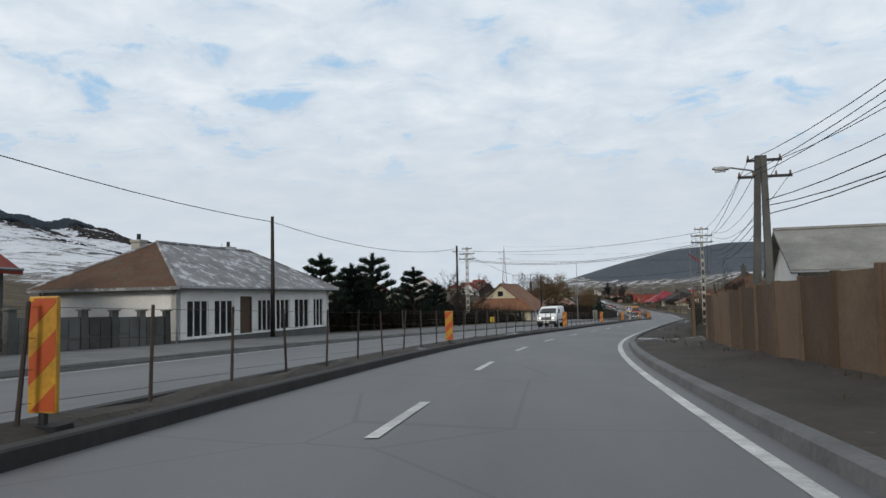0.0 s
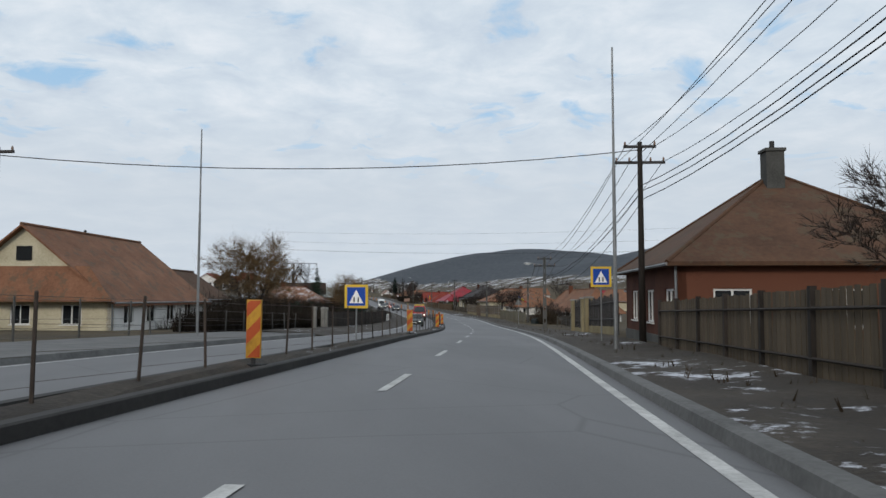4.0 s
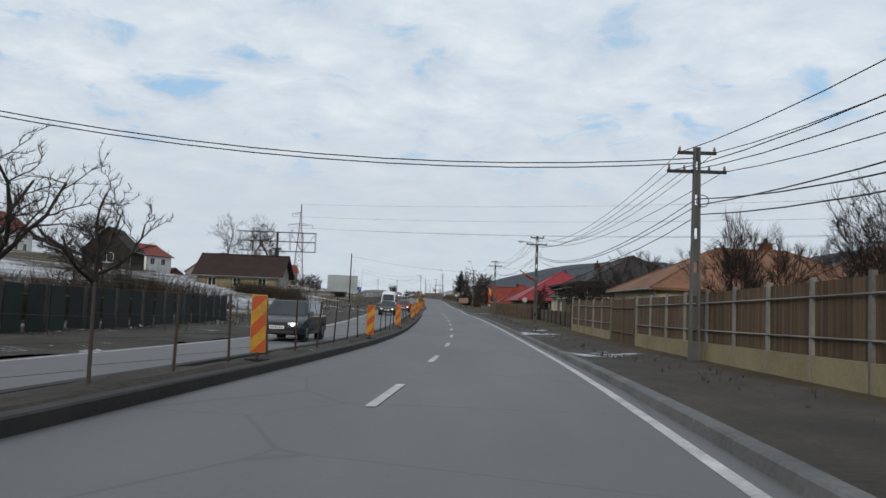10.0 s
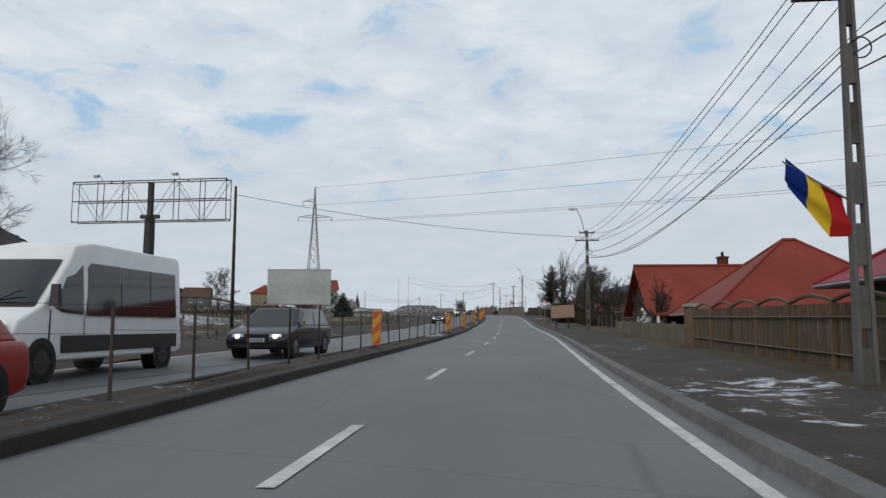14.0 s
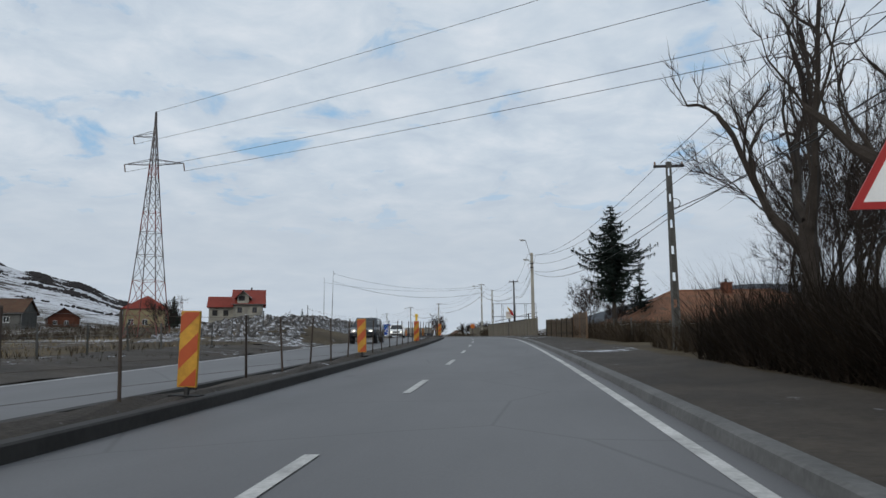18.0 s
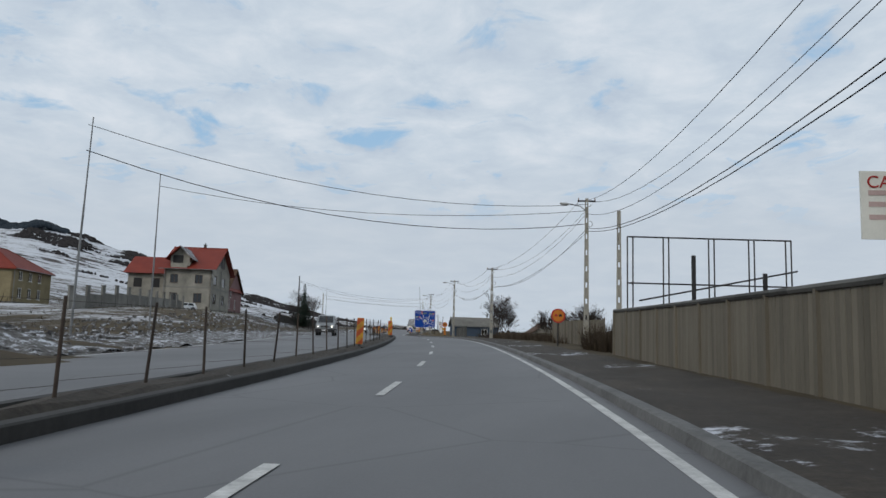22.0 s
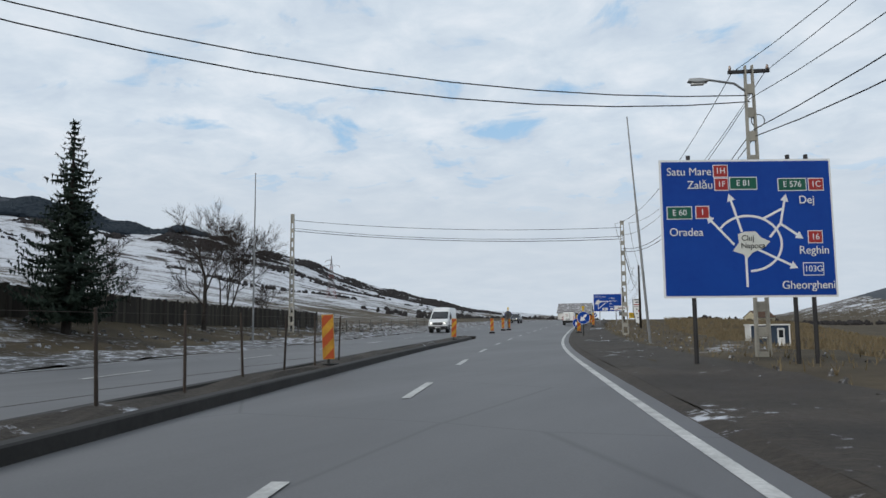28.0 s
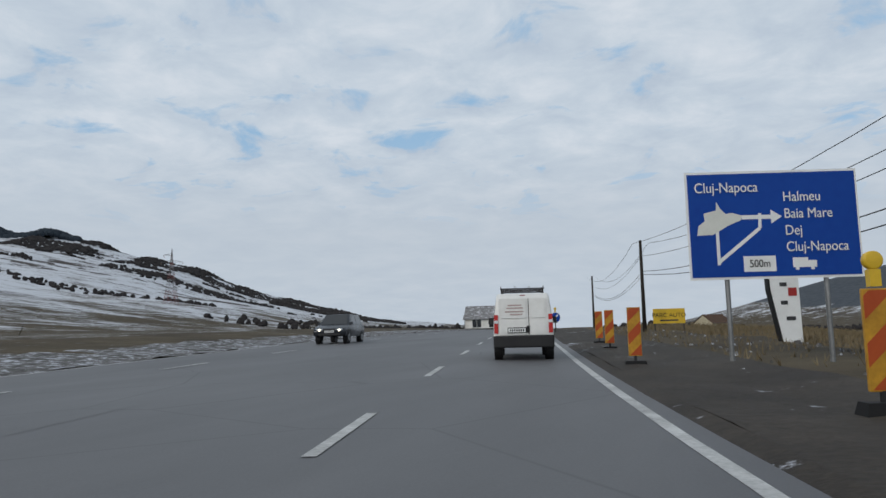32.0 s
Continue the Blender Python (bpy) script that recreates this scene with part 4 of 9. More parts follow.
def pylon(s, d, h, turn):
    host = thing("transmission_tower", stand(s, d, turn, 0.2), "tall steel lattice transmission tower, red and grey", "pylon", "transmission towers")
    waist, base, top = 0.72 * h, 2.6, 0.55

    def half(z):
        return base + (top - base) * min(z / waist, 1) ** 0.8 if z < waist else top * max(0.12, 1 - (z - waist) / (h - waist))

    levels = [0, 0.13, 0.25, 0.36, 0.46, 0.55, 0.63, 0.70, 0.76, 0.82, 0.88, 0.94, 1.0]
    for n, (a, b) in enumerate(zip(levels, levels[1:])):
        g, za, zb = Geo(), a * h, b * h
        ra, rb = half(za), half(zb)
        ca, cb = [(x * ra, y * ra, za) for x, y in ((1, 1), (-1, 1), (-1, -1), (1, -1))], [(x * rb, y * rb, zb) for x, y in ((1, 1), (-1, 1), (-1, -1), (1, -1))]
        for i in range(4):
            g.tube(ca[i], cb[i], 0.09, 0.08, 4)
            g.tube(ca[i], cb[(i + 1) % 4], 0.045, 0.045, 3)
            g.tube(ca[(i + 1) % 4], cb[i], 0.045, 0.045, 3)
            g.tube(cb[i], cb[(i + 1) % 4], 0.045, 0.045, 3)
        part("lattice_section", g, "pylon_red" if n in (0, 1, 4, 7) else "pylon_steel", host)
    tips = []
    for z, reach, sides in ((0.76 * h, 4.6, (-1, 1)), (0.885 * h, 3.4, (-1,))):
        for sx in sides:
            g = Geo()
            tip = (sx * reach, 0, z + 0.15)
            for y in (-0.45, 0.45):
                g.tube((sx * 0.3, y, z), tip, 0.05, 0.04, 4).tube((sx * 0.3, y, z + 0.8), tip, 0.05, 0.04, 4)
            for k in (0.35, 0.65):
                g.tube((sx * (0.3 + k * (reach - 0.3)), 0, z + 0.05), (sx * (0.3 + k * (reach - 0.3)), 0, z + 0.8 * (1 - k)), 0.03, 0.03, 3)
            part("crossarm", g, "pylon_steel", host)
            part("insulator_string", Geo().tube(tip, (tip[0], 0.4, tip[2] - 1.1), 0.09, 0.09, 6), "porcelain", host)
            tips.append(Vector((tip[0], 0.4, tip[2] - 1.1)))
    return [host.matrix_basis @ p for p in tips] + [host.matrix_basis @ Vector((0, 0, h))]


near_tips = pylon(505.4, -46.6, 35.0, -8)
far_tips = pylon(330.0, 205.0, 36.0, -20)
host = thing("overhead_wires", pose(0, 0, 0), "high-voltage conductors strung between two towers", "wires", "overhead lines")
for a, b in zip(near_tips, far_tips):
    part("wire", Geo().path(span(a, b, 4.0, n=24), 0.028, 4), "wire", host)
pylon(640.0, -240.0, 30.0, 10)
pylon(993.0, -161.0, 24.0, 10)

# ---- plants ----


def bare_tree(s, d, h, spread, seed, label, mat="twig", levels=5, stems=1, droop=0.0, name="bare_tree", lift=0.28, dense=3, spray=9, girth=1.0, trail=1.0):
    rnd = random.Random(seed)
    host = thing(name, stand(s, d, rnd.uniform(0, 360), 0.1), label, "tree", "bare roadside trees")
    wood, fine = Geo(), Geo()

    def grow(p, way, length, r, level):
        if level >= levels - 2 and level > 2:
            # thin ends: one tapered spike with twigs along it
            cone(p, way, length, 0.012)
            for f in (0.35, 0.7):
                twigs(p + way * length * f, way, length)
            return
        bends = (4, 4, 3, 3, 2, 2, 2)[level]
        for j in range(bends):
            w0 = 0.05 if level == 0 else 0.16
            way = (way + Vector((rnd.gauss(0, w0), rnd.gauss(0, w0), rnd.gauss(0.05, 0.09) - droop * max(level - 1, 0) * 0.4))).normalized()
            q = p + way * length / bends
            r2 = max(r * 0.87, 0.007)
            (wood if level < 2 else fine).tube(p, q, r, r2, 6 if level < 2 else 3, False)
            p, r = q, r2
            if level < levels - 2 and (j > 0 or level > 0) and rnd.random() < 0.85:
                branch(p, way, length * rnd.uniform(0.45, 0.7), r * 0.55, level + 1)
            elif level >= levels - 2:
                twigs(p, way, length)
        if level < levels - 2:
            for _ in range(dense - 1):
                branch(p, way, length * rnd.uniform(0.55, 0.8), r * rnd.uniform(0.6, 0.8), level + 1, 0.6)

    def branch(p, way, length, r, level, tight=1.0):
        tilt = rnd.uniform(0.45, 1.0) * spread * tight
        side = way.orthogonal().normalized()
        side.rotate(Matrix.Rotation(rnd.uniform(0, 2 * math.pi), 3, way))
        grow(p, (way * math.cos(tilt) + side * math.sin(tilt)).normalized(), length, max(r, 0.009), level)

    def cone(p, v, length, r):
        side = v.orthogonal().normalized() * r
        up = v.cross(side)
        k = len(fine.v)
        fine.v += [tuple(p + side), tuple(p - side * 0.5 + up * 0.87), tuple(p - side * 0.5 - up * 0.87), tuple(p + v * length)]
        fine.f += [(k, k + 1, k + 3), (k + 1, k + 2, k + 3), (k + 2, k, k + 3)]

    def twigs(p, way, length):
        for _ in range(spray // 2):
            v = (way * 0.9 + Vector((rnd.gauss(0, 0.45), rnd.gauss(0, 0.45), rnd.gauss(0.15, 0.35) - droop * 1.6))).normalized()
            cone(p, v, length * trail * rnd.uniform(0.5, 1.1), 0.0075 if trail == 1.0 else 0.006)

    for k in range(stems):
        a = 2 * math.pi * k / max(stems, 1) + rnd.uniform(0, 1)
        way = Vector((math.cos(a) * 0.35, math.sin(a) * 0.35, 1)) if stems > 1 else Vector((rnd.uniform(-0.08, 0.08), rnd.uniform(-0.08, 0.08), 1))
        grow(Vector((0.1 * math.cos(a), 0.1 * math.sin(a), 0)) if stems > 1 else Vector((0, 0, 0)), way.normalized(), h * (lift + 0.12), girth * 0.02 * h / max(1, stems**0.5), 0)
    top = max(v[2] for v in wood.v + fine.v)
    k = h / top
    for g in (wood, fine):
        g.v = [(x * k, y * k, z * k) for x, y, z in g.v]
    part("trunk", wood, "bark", host)
    part("crown", fine, mat, host)


def gnarled_tree(s, d, h, reach, seed, label, girth=1.0, fork=0.34):
    """Old fruit or nut tree: short thick trunk, crooked spreading limbs, sparse upright twigs."""
    rnd = random.Random(seed)
    host = thing("bare_tree", stand(s, d, rnd.uniform(0, 360), 0.1), label, "tree", "bare roadside trees")
    wood, fine = Geo(), Geo()

    def spike(p, v, length, r):
        side = v.orthogonal().normalized() * r
        up = v.cross(side)
        k = len(fine.v)
        fine.v += [tuple(p + side), tuple(p - side * 0.5 + up * 0.87), tuple(p - side * 0.5 - up * 0.87), tuple(p + v * length)]
        fine.f += [(k, k + 1, k + 3), (k + 1, k + 2, k + 3), (k + 2, k, k + 3)]

    def limb(p, way, length, r, level):
        n = (6, 5, 4)[level]
        for j in range(n):
            bend = (0.22, 0.34, 0.38)[level]
            way = (way + Vector((rnd.gauss(0, bend), rnd.gauss(0, bend), rnd.gauss(0.08, bend * 0.6)))).normalized()
            q = p + way * length / n
            r2 = max(r * 0.86, 0.016)
            (wood if level < 2 else fine).tube(p, q, r, r2, (7, 5, 3)[level], False)
            p, r = q, r2
            side = way.orthogonal().normalized()
            side.rotate(Matrix.Rotation(rnd.uniform(0, 6.283), 3, way))
            tilt = rnd.uniform(0.6, 1.15)
            out = (way * math.cos(tilt) + side * math.sin(tilt) + Vector((0, 0, 0.15))).normalized()
            if level < 2 and (j > 0 or level == 1) and rnd.random() < 0.9:
                limb(p, out, length * rnd.uniform(0.3, 0.52), max(r * 0.58, 0.02), level + 1)
            if level > 0:
                spike(p, (out + Vector((0, 0, 0.5))).normalized(), rnd.uniform(0.35, 0.8) * h * 0.09, 0.015)
                spike(p, (way - side * 0.6 + Vector((0, 0, 0.4))).normalized(), rnd.uniform(0.35, 0.8) * h * 0.08, 0.015)
        for _ in range(2):
            spike(p, (way + Vector((rnd.gauss(0, 0.4), rnd.gauss(0, 0.4), 0.3))).normalized(), rnd.uniform(0.4, 0.9) * h * 0.09, 0.015)

    p, r = Vector((0, 0, 0)), 0.036 * h * girth
    for k in range(3):
        q = p + Vector((rnd.uniform(-0.05, 0.05), rnd.uniform(-0.05, 0.05), 1.0)) * h * fork / 3
        wood.tube(p, q, r * (1.25 if k == 0 else 1.0), r * 0.93, 8, False)
        p, r = q, r * 0.93
    for k in range(5):
        a = 2 * math.pi * k / 5 + rnd.uniform(-0.4, 0.4)
        up = rnd.uniform(0.5, 1.0) if k < 4 else 1.8
        limb(p - Vector((0, 0, rnd.uniform(0, 0.1) * h)), Vector((math.cos(a), math.sin(a), up)).normalized(), h * (1 - fork) * rnd.uniform(0.75, 1.0), r * rnd.uniform(0.5, 0.72), 0)
    tall = max(v[2] for v in wood.v + fine.v) / h
    wide = max(math.hypot(v[0], v[1]) for v in wood.v + fine.v) / reach
    for g in (wood, fine):
        g.v = [(x / wide, y / wide, z / tall) for x, y, z in g.v]
    part("trunk", wood, "bark", host)
    part("crown", fine, "twig", host)


def conifer(s, d, h, width, seed, label, name="spruce_tree", gaps=0.12, bushy=1.0, bare=0.10, wild=0.0, shape=None):
    """Limbs in whorls, each with a dip and an upturned tip, set with side twigs and hanging sprays."""
    rnd = random.Random(seed)
    host = thing(name, stand(s, d, 0, 0.1), label, "tree", "conifers")
    part("trunk", Geo().tube((0, 0, 0), (0, 0, h * 0.97), 0.018 * h + 0.05, 0.02, 7), "bark", host)
    shape = shape or ((0.0, 0.12, 0.3, 0.6, 0.85, 1.0), (0.8, 1.0, 0.86, 0.5, 0.2, 0.03))
    g = Geo()
    z = h * bare
    while z < h - 0.15:
        u = (z - h * bare) / (h * (1 - bare))
        reach = width * float(np.interp(u, shape[0], shape[1])) * rnd.uniform(0.85, 1.1)
        count = max(5, int(11 * (1 - u) + 4))
        for i in range(count):
            if rnd.random() < gaps:
                continue
            a = 2 * math.pi * i / count + rnd.uniform(-0.4, 0.4)
            r = reach * rnd.uniform(0.55 - wild, 1.05 + wild) + 0.08
            ca, sa = math.cos(a), math.sin(a)
            n = max(3, int(r / 0.13))
            lift = rnd.uniform(0.25, 0.55)
            for j in range(n):
                f = (j + rnd.uniform(0, 0.7)) / n
                px, py, pz = ca * r * f, sa * r * f, z + r * (-0.34 * f + lift * f * f * f)
                w = (0.10 + 0.34 * (1 - f) * min(1.0, r)) * bushy * rnd.uniform(0.6, 1.2)
                for sd_ in (-1, 1):
                    tip = (px + ca * w * 0.9 - sa * sd_ * w * 0.8, py + sa * w * 0.9 + ca * sd_ * w * 0.8, pz - rnd.uniform(0.0, 0.16) * bushy)
                    g.face((px, py, pz + 0.045), (px + ca * 0.09, py + sa * 0.09, pz - 0.045), tip)
                hang = rnd.uniform(0.10, 0.34) * bushy * min(1.0, 0.4 + r / 2)
                bx, by = rnd.uniform(-0.05, 0.05), rnd.uniform(-0.05, 0.05)
                g.face((px - ca * 0.055, py - sa * 0.055, pz), (px + ca * 0.055, py + sa * 0.055, pz), (px + bx, py + by, pz - hang))
                g.face((px + sa * 0.05, py - ca * 0.05, pz), (px - sa * 0.05, py + ca * 0.05, pz), (px + by, py + bx, pz - hang * 0.8))
            g.face((ca * r * 0.93 - sa * 0.04, sa * r * 0.93 + ca * 0.04, pz), (ca * r * 0.93 + sa * 0.04, sa * r * 0.93 - ca * 0.04, pz), (ca * (r + 0.1), sa * (r + 0.1), pz + 0.14))
        z += h * 0.018 + 0.06
    g.face((0.05, 0, h - 0.5), (-0.05, 0, h - 0.5), (0, 0, h)).face((0, 0.05, h - 0.5), (0, -0.05, h - 0.5), (0, 0, h))
    part("crown", g, "needles", host)


def pine(s, d, h, seed, label):
    """Young black pine: tiers of upturned tufts."""
    rnd = random.Random(seed)
    host = thing("pine_tree", stand(s, d, 0, 0.1), label, "tree", "conifers")
    part("trunk", Geo().tube((0, 0, 0), (0, 0, h * 0.95), 0.11, 0.03, 7), "bark", host)
    limbs, tufts = Geo(), Geo()

    def tuft(p, way, size):
        for _ in range(26):
            v = (way + Vector((rnd.gauss(0, 0.45), rnd.gauss(0, 0.45), rnd.gauss(0.1, 0.4)))).normalized()
            side = v.orthogonal().normalized() * size * 0.14
            side.rotate(Matrix.Rotation(rnd.uniform(0, 3.1), 3, v))
            tufts.face(p - side, p + side, p + v * size)

    for tier in range(7):
        z = h * (0.16 + 0.115 * tier)
        reach = h * 0.42 * (1 - tier / 8.4) * rnd.uniform(0.85, 1.1)
        for k in range(8):
            a = 2 * math.pi * k / 8 + tier + rnd.uniform(-0.3, 0.3)
            end = Vector((math.cos(a) * reach, math.sin(a) * reach, z + reach * 0.35))
            limbs.tube((0, 0, z), end, 0.035, 0.015, 4, False)
            for f in (0.25, 0.45, 0.65, 0.84, 1.0):
                p = Vector((0, 0, z)).lerp(end, f)
                tuft(p, Vector((math.cos(a) * 0.5, math.sin(a) * 0.5, 0.9)), 0.42 if f < 1 else 0.52)
    for k in range(4):
        tuft(Vector((0, 0, h * (0.86 + 0.035 * k))), Vector((0, 0, 1)), 0.45)
    part("branchwork", limbs, "bark", host)
    part("crown", tufts, "needles", host)


def thicket(name, s0, s1, d0, d1, h, count, mat, label, seed, blade=0.05, lean=0.35, category="shrubs"):
    """Dense dry stems over a patch of ground, as one piece of stuff."""
    rnd = random.Random(seed)
    g = Geo()
    if category == "shrubs":
        count, blade, lean = int(count * 2.4), blade * 0.42, lean * 1.5
    for _ in range(count):
        s, d = rnd.uniform(s0, s1), rnd.uniform(d0, d1)
        p = spot(s, d)
        z = ground_cached(p.x, p.y)
        k = h * rnd.uniform(0.35, 1.0)
        a = rnd.uniform(0, 6.28)
        for j in range(3):
            a2 = a + rnd.uniform(-1.2, 1.2)
            tip = (p.x + math.cos(a2) * k * lean * rnd.random() * 1.5, p.y + math.sin(a2) * k * lean * rnd.random() * 1.5, z + k * rnd.uniform(0.6, 1.0))
            w = blade * rnd.uniform(0.6, 1.2)
            g.face((p.x - math.sin(a2) * w, p.y + math.cos(a2) * w, z - 0.05), (p.x + math.sin(a2) * w, p.y - math.cos(a2) * w, z - 0.05), tip)
    tagged(part(name, g, mat), label, category, kind="stuff")


GRID = {}


def ground_cached(x, y):
    key = (round(x / 3), round(y / 3))
    if key not in GRID:
        GRID[key] = ground_z(key[0] * 3, key[1] * 3)
    return GRID[key]


# ---- buildings ----


def wall_geo(p0, p1, z0, z1, thick, holes=()):
    """A wall from p0 to p1 in plan, drawn in to its left, with rectangular openings (u0, u1, v0, v1)."""
    a, b = Vector((*p0, 0)), Vector((*p1, 0))
    length = (b - a).length
    w = (b - a) / length
    n = Vector((-w.y, w.x, 0)) * thick
    us = sorted({0.0, length, *(u for h in holes for u in h[:2])})
    vs = sorted({z0, z1, *(v for h in holes for v in h[2:])})
    g = Geo()
    for u0, u1 in zip(us, us[1:]):
        for v0, v1 in zip(vs, vs[1:]):
            if any(h[0] - 1e-6 <= u0 and u1 <= h[1] + 1e-6 and h[2] - 1e-6 <= v0 and v1 <= h[3] + 1e-6 for h in holes):
                continue
            q = [a + w * u0, a + w * u1, a + w * u1 + n, a + w * u0 + n]
            g.hexa([(c.x, c.y, v0) for c in q], [(c.x, c.y, v1) for c in q])
    return g.weld(), a, w, n


def window(host, a, w, n, hole, frame="frame_white", glass="window_glass", bars=1, sill=True, curtain=False, name="window"):
    u0, u1, v0, v1 = hole
    base = Matrix(((w.x, n.normalized().x, 0, a.x), (w.y, n.normalized().y, 0, a.y), (0, 0, 1, 0), (0, 0, 0, 1)))
    ob = new(name)
    ob.empty_display_size = 0.1
    ob.parent = host
    ob.matrix_basis = base
    t, y0, y1 = 0.07, 0.05, 0.13
    fr = Geo().box(u0, u0 + t, y0, y1, v0, v1).box(u1 - t, u1, y0, y1, v0, v1).box(u0 + t, u1 - t, y0, y1, v0, v0 + t).box(u0 + t, u1 - t, y0, y1, v1 - t, v1)
    for k in range(bars):
        u = u0 + (u1 - u0) * (k + 1) / (bars + 1)
        fr.box(u - 0.035, u + 0.035, y0, y1, v0 + t, v1 - t)
    part("frame", fr, frame, ob)
    edges = [u0 + (u1 - u0) * k / (bars + 1) for k in range(bars + 2)]
    for e0, e1 in zip(edges, edges[1:]):
        part("pane", Geo().box(e0 + 0.04, e1 - 0.04, 0.085, 0.095, v0 + t, v1 - t), glass, ob)
    if curtain:
        part("blind", Geo().box(u0 + 0.04, u1 - 0.04, 0.105, 0.12, v0 + (v1 - v0) * 0.45, v1 - t), "curtain", ob)
    if sill:
        part("sill", Geo().box(u0 - 0.06, u1 + 0.06, -0.08, 0.05, v0 - 0.05, v0 - 0.005), "frame_white" if frame == "frame_white" else "concrete", ob)
    return ob


def house(s, d, length, depth, eave, ridge, label, walls="white_wall", roof="tile_orange", style="hip", turn=0.0, holes=None, over=0.45, chimneys=(), frame="frame_white", bars=1, base_h=0.45, trim=None, name="house", glass="window_glass", base="old_concrete", curtain=False, cut=0.45, dz=0.0, top=None, south_roof=None, gables=None, chimney="brick"):
    """length runs along the road, depth across it. holes: {side: [(u0, u1, v0, v1), ...]} for sides s (-y), e (+x), n (+y), w (-x)."""
    m = stand(s, d, turn, 0.25)
    m.translation.z = at(s, d, 0.0).translation.z + top - eave - 0.25 if top is not None else m.translation.z + dz
    host = thing(name, m, label, "house", "houses along the road")
    X, Y, E = depth / 2, length / 2, eave + 0.25
    holes = holes or {}
    part("plinth", Geo().box(-X - 0.04, X + 0.04, -Y - 0.04, Y + 0.04, -1.2, base_h + 0.25), base, host)
    for side, p0, p1 in (("s", (-X, -Y), (X, -Y)), ("e", (X, -Y), (X, Y)), ("n", (X, Y), (-X, Y)), ("w", (-X, Y), (-X, -Y))):
        cuts = [(u0, u1, v0 + 0.25, v1 + 0.25) for u0, u1, v0, v1 in holes.get(side, ())]
        g, a, w, n = wall_geo(p0, p1, base_h + 0.25, E, 0.3, cuts)
        wall = part("wall", g, gables if gables and side in ("ew" if style == "cross" else "sn") else walls, host)
        for c in cuts:
            if c[3] - c[2] > 1.9 and c[1] - c[0] < 1.4:
                door = window(wall, a, w, n, c, "frame_brown", "frame_brown", 0, False, name="door")
                part("handle", Geo().box(c[1] - 0.2, c[1] - 0.08, 0.02, 0.05, c[2] + 0.95, c[2] + 1.0), "steel", door)
            else:
                window(wall, a, w, n, c, frame, glass, bars, curtain=curtain)
        if trim:
            band = Geo()
            L = (Vector(p1) - Vector(p0)).length
            q = Matrix(((w.x, n.normalized().x, 0, a.x), (w.y, n.normalized().y, 0, a.y), (0, 0, 1, 0), (0, 0, 0, 1)))
            band.box(0, L, -0.03, -0.002, E - 0.22, E - 0.08).box(0, L, -0.03, -0.002, base_h + 0.25, base_h + 0.37).box(0, 0.12, -0.03, -0.002, base_h + 0.37, E - 0.22).box(L - 0.12, L, -0.03, -0.002, base_h + 0.37, E - 0.22)
            part("trim_band", band, trim, host, m=q)
    R, t = ridge + 0.25, 0.14
    ox, oy = X + over, Y + over
    drop = E - over * (R - E) / X * 0.6
    if style == "hip":
        cy = max(Y - X * (1 - cut) * 1.6, 0.2) if Y >= X else 0.0
        cx = 0.0 if Y >= X else max(X - Y, 0.2)
        tips = [(-cx, -cy, R), (cx, cy, R)]
        ring = [(-ox, -oy), (ox, -oy), (ox, oy), (-ox, oy)]
        sl = Geo()
        lo = [(*p, drop) for p in ring]
        if Y >= X:
            (Geo() if south_roof else sl).face(lo[0], lo[1], tips[0])
            sl.face(lo[1], lo[2], tips[1], tips[0]).face(lo[2], lo[3], tips[1]).face(lo[3], lo[0], tips[0], tips[1])
        else:
            sl.face(lo[0], lo[1], tips[1], tips[0]).face(lo[1], lo[2], tips[1]).face(lo[2], lo[3], tips[0], tips[1]).face(lo[3], lo[0], tips[0])
        k = len(sl.v)
        sl.face(*[(x, y, z - t) for x, y, z in reversed(lo)])
        for i in range(4):
            a, b = lo[i], lo[(i + 1) % 4]
            sl.face((a[0], a[1], a[2] - t), (b[0], b[1], b[2] - t), b, a)
        part("roof", sl, roof, host)
        if south_roof:
            part("side_slope", Geo().hexa([(x, y + 0.02, z - t) for x, y, z in (lo[0], lo[1])] + [(x + e, y + 0.06, z - t) for e, (x, y, z) in ((0.05, tips[0]), (-0.05, tips[0]))], [lo[0], lo[1]] + [(tips[0][0] + e, tips[0][1], tips[0][2]) for e in (0.05, -0.05)]), south_roof, host, "brown mossy tiles")
        part("ridge_cap", Geo().path([tips[0], tips[1]], 0.11, 6), roof, host)
        for p, q in ((lo[0], tips[0]), (lo[3], tips[1] if Y >= X else tips[0]), (lo[1], tips[0] if Y >= X else tips[1]), (lo[2], tips[1])):
            part("hip_cap", Geo().path([p, q], 0.08, 6), roof, host)
    else:
        # ridge along y ("gable") or along x ("cross")
        def put(a, b, z):
            return (a, b, z) if style == "gable" else (b, a, z)

        A, B, oa, ob_ = (X, Y, ox, oy) if style == "gable" else (Y, X, oy, ox)
        dropg = E - over * (R - E) / A
        for sgn in (-1, 1):
            lo = [put(sgn * oa, -ob_, dropg), put(sgn * oa, ob_, dropg), put(0, ob_, R), put(0, -ob_, R)]
            sl = Geo().hexa([(x, y, z - t) for x, y, z in lo], lo)
            part("roof", sl, roof, host)
        for sgn in (-1, 1):
            tri = [(-A, E), (A, E), (0, R - 0.1)]
            b0, b1 = (sgn * B, sgn * (B - 0.25))
            part("gable", Geo().prism([(p, q) for p, q in tri], min(b0, b1), max(b0, b1), "y" if style == "gable" else "x"), gables or walls, host)
        part("ridge_cap", Geo().path([put(0, -ob_, R + 0.02), put(0, ob_, R + 0.02)], 0.11, 6), roof, host)
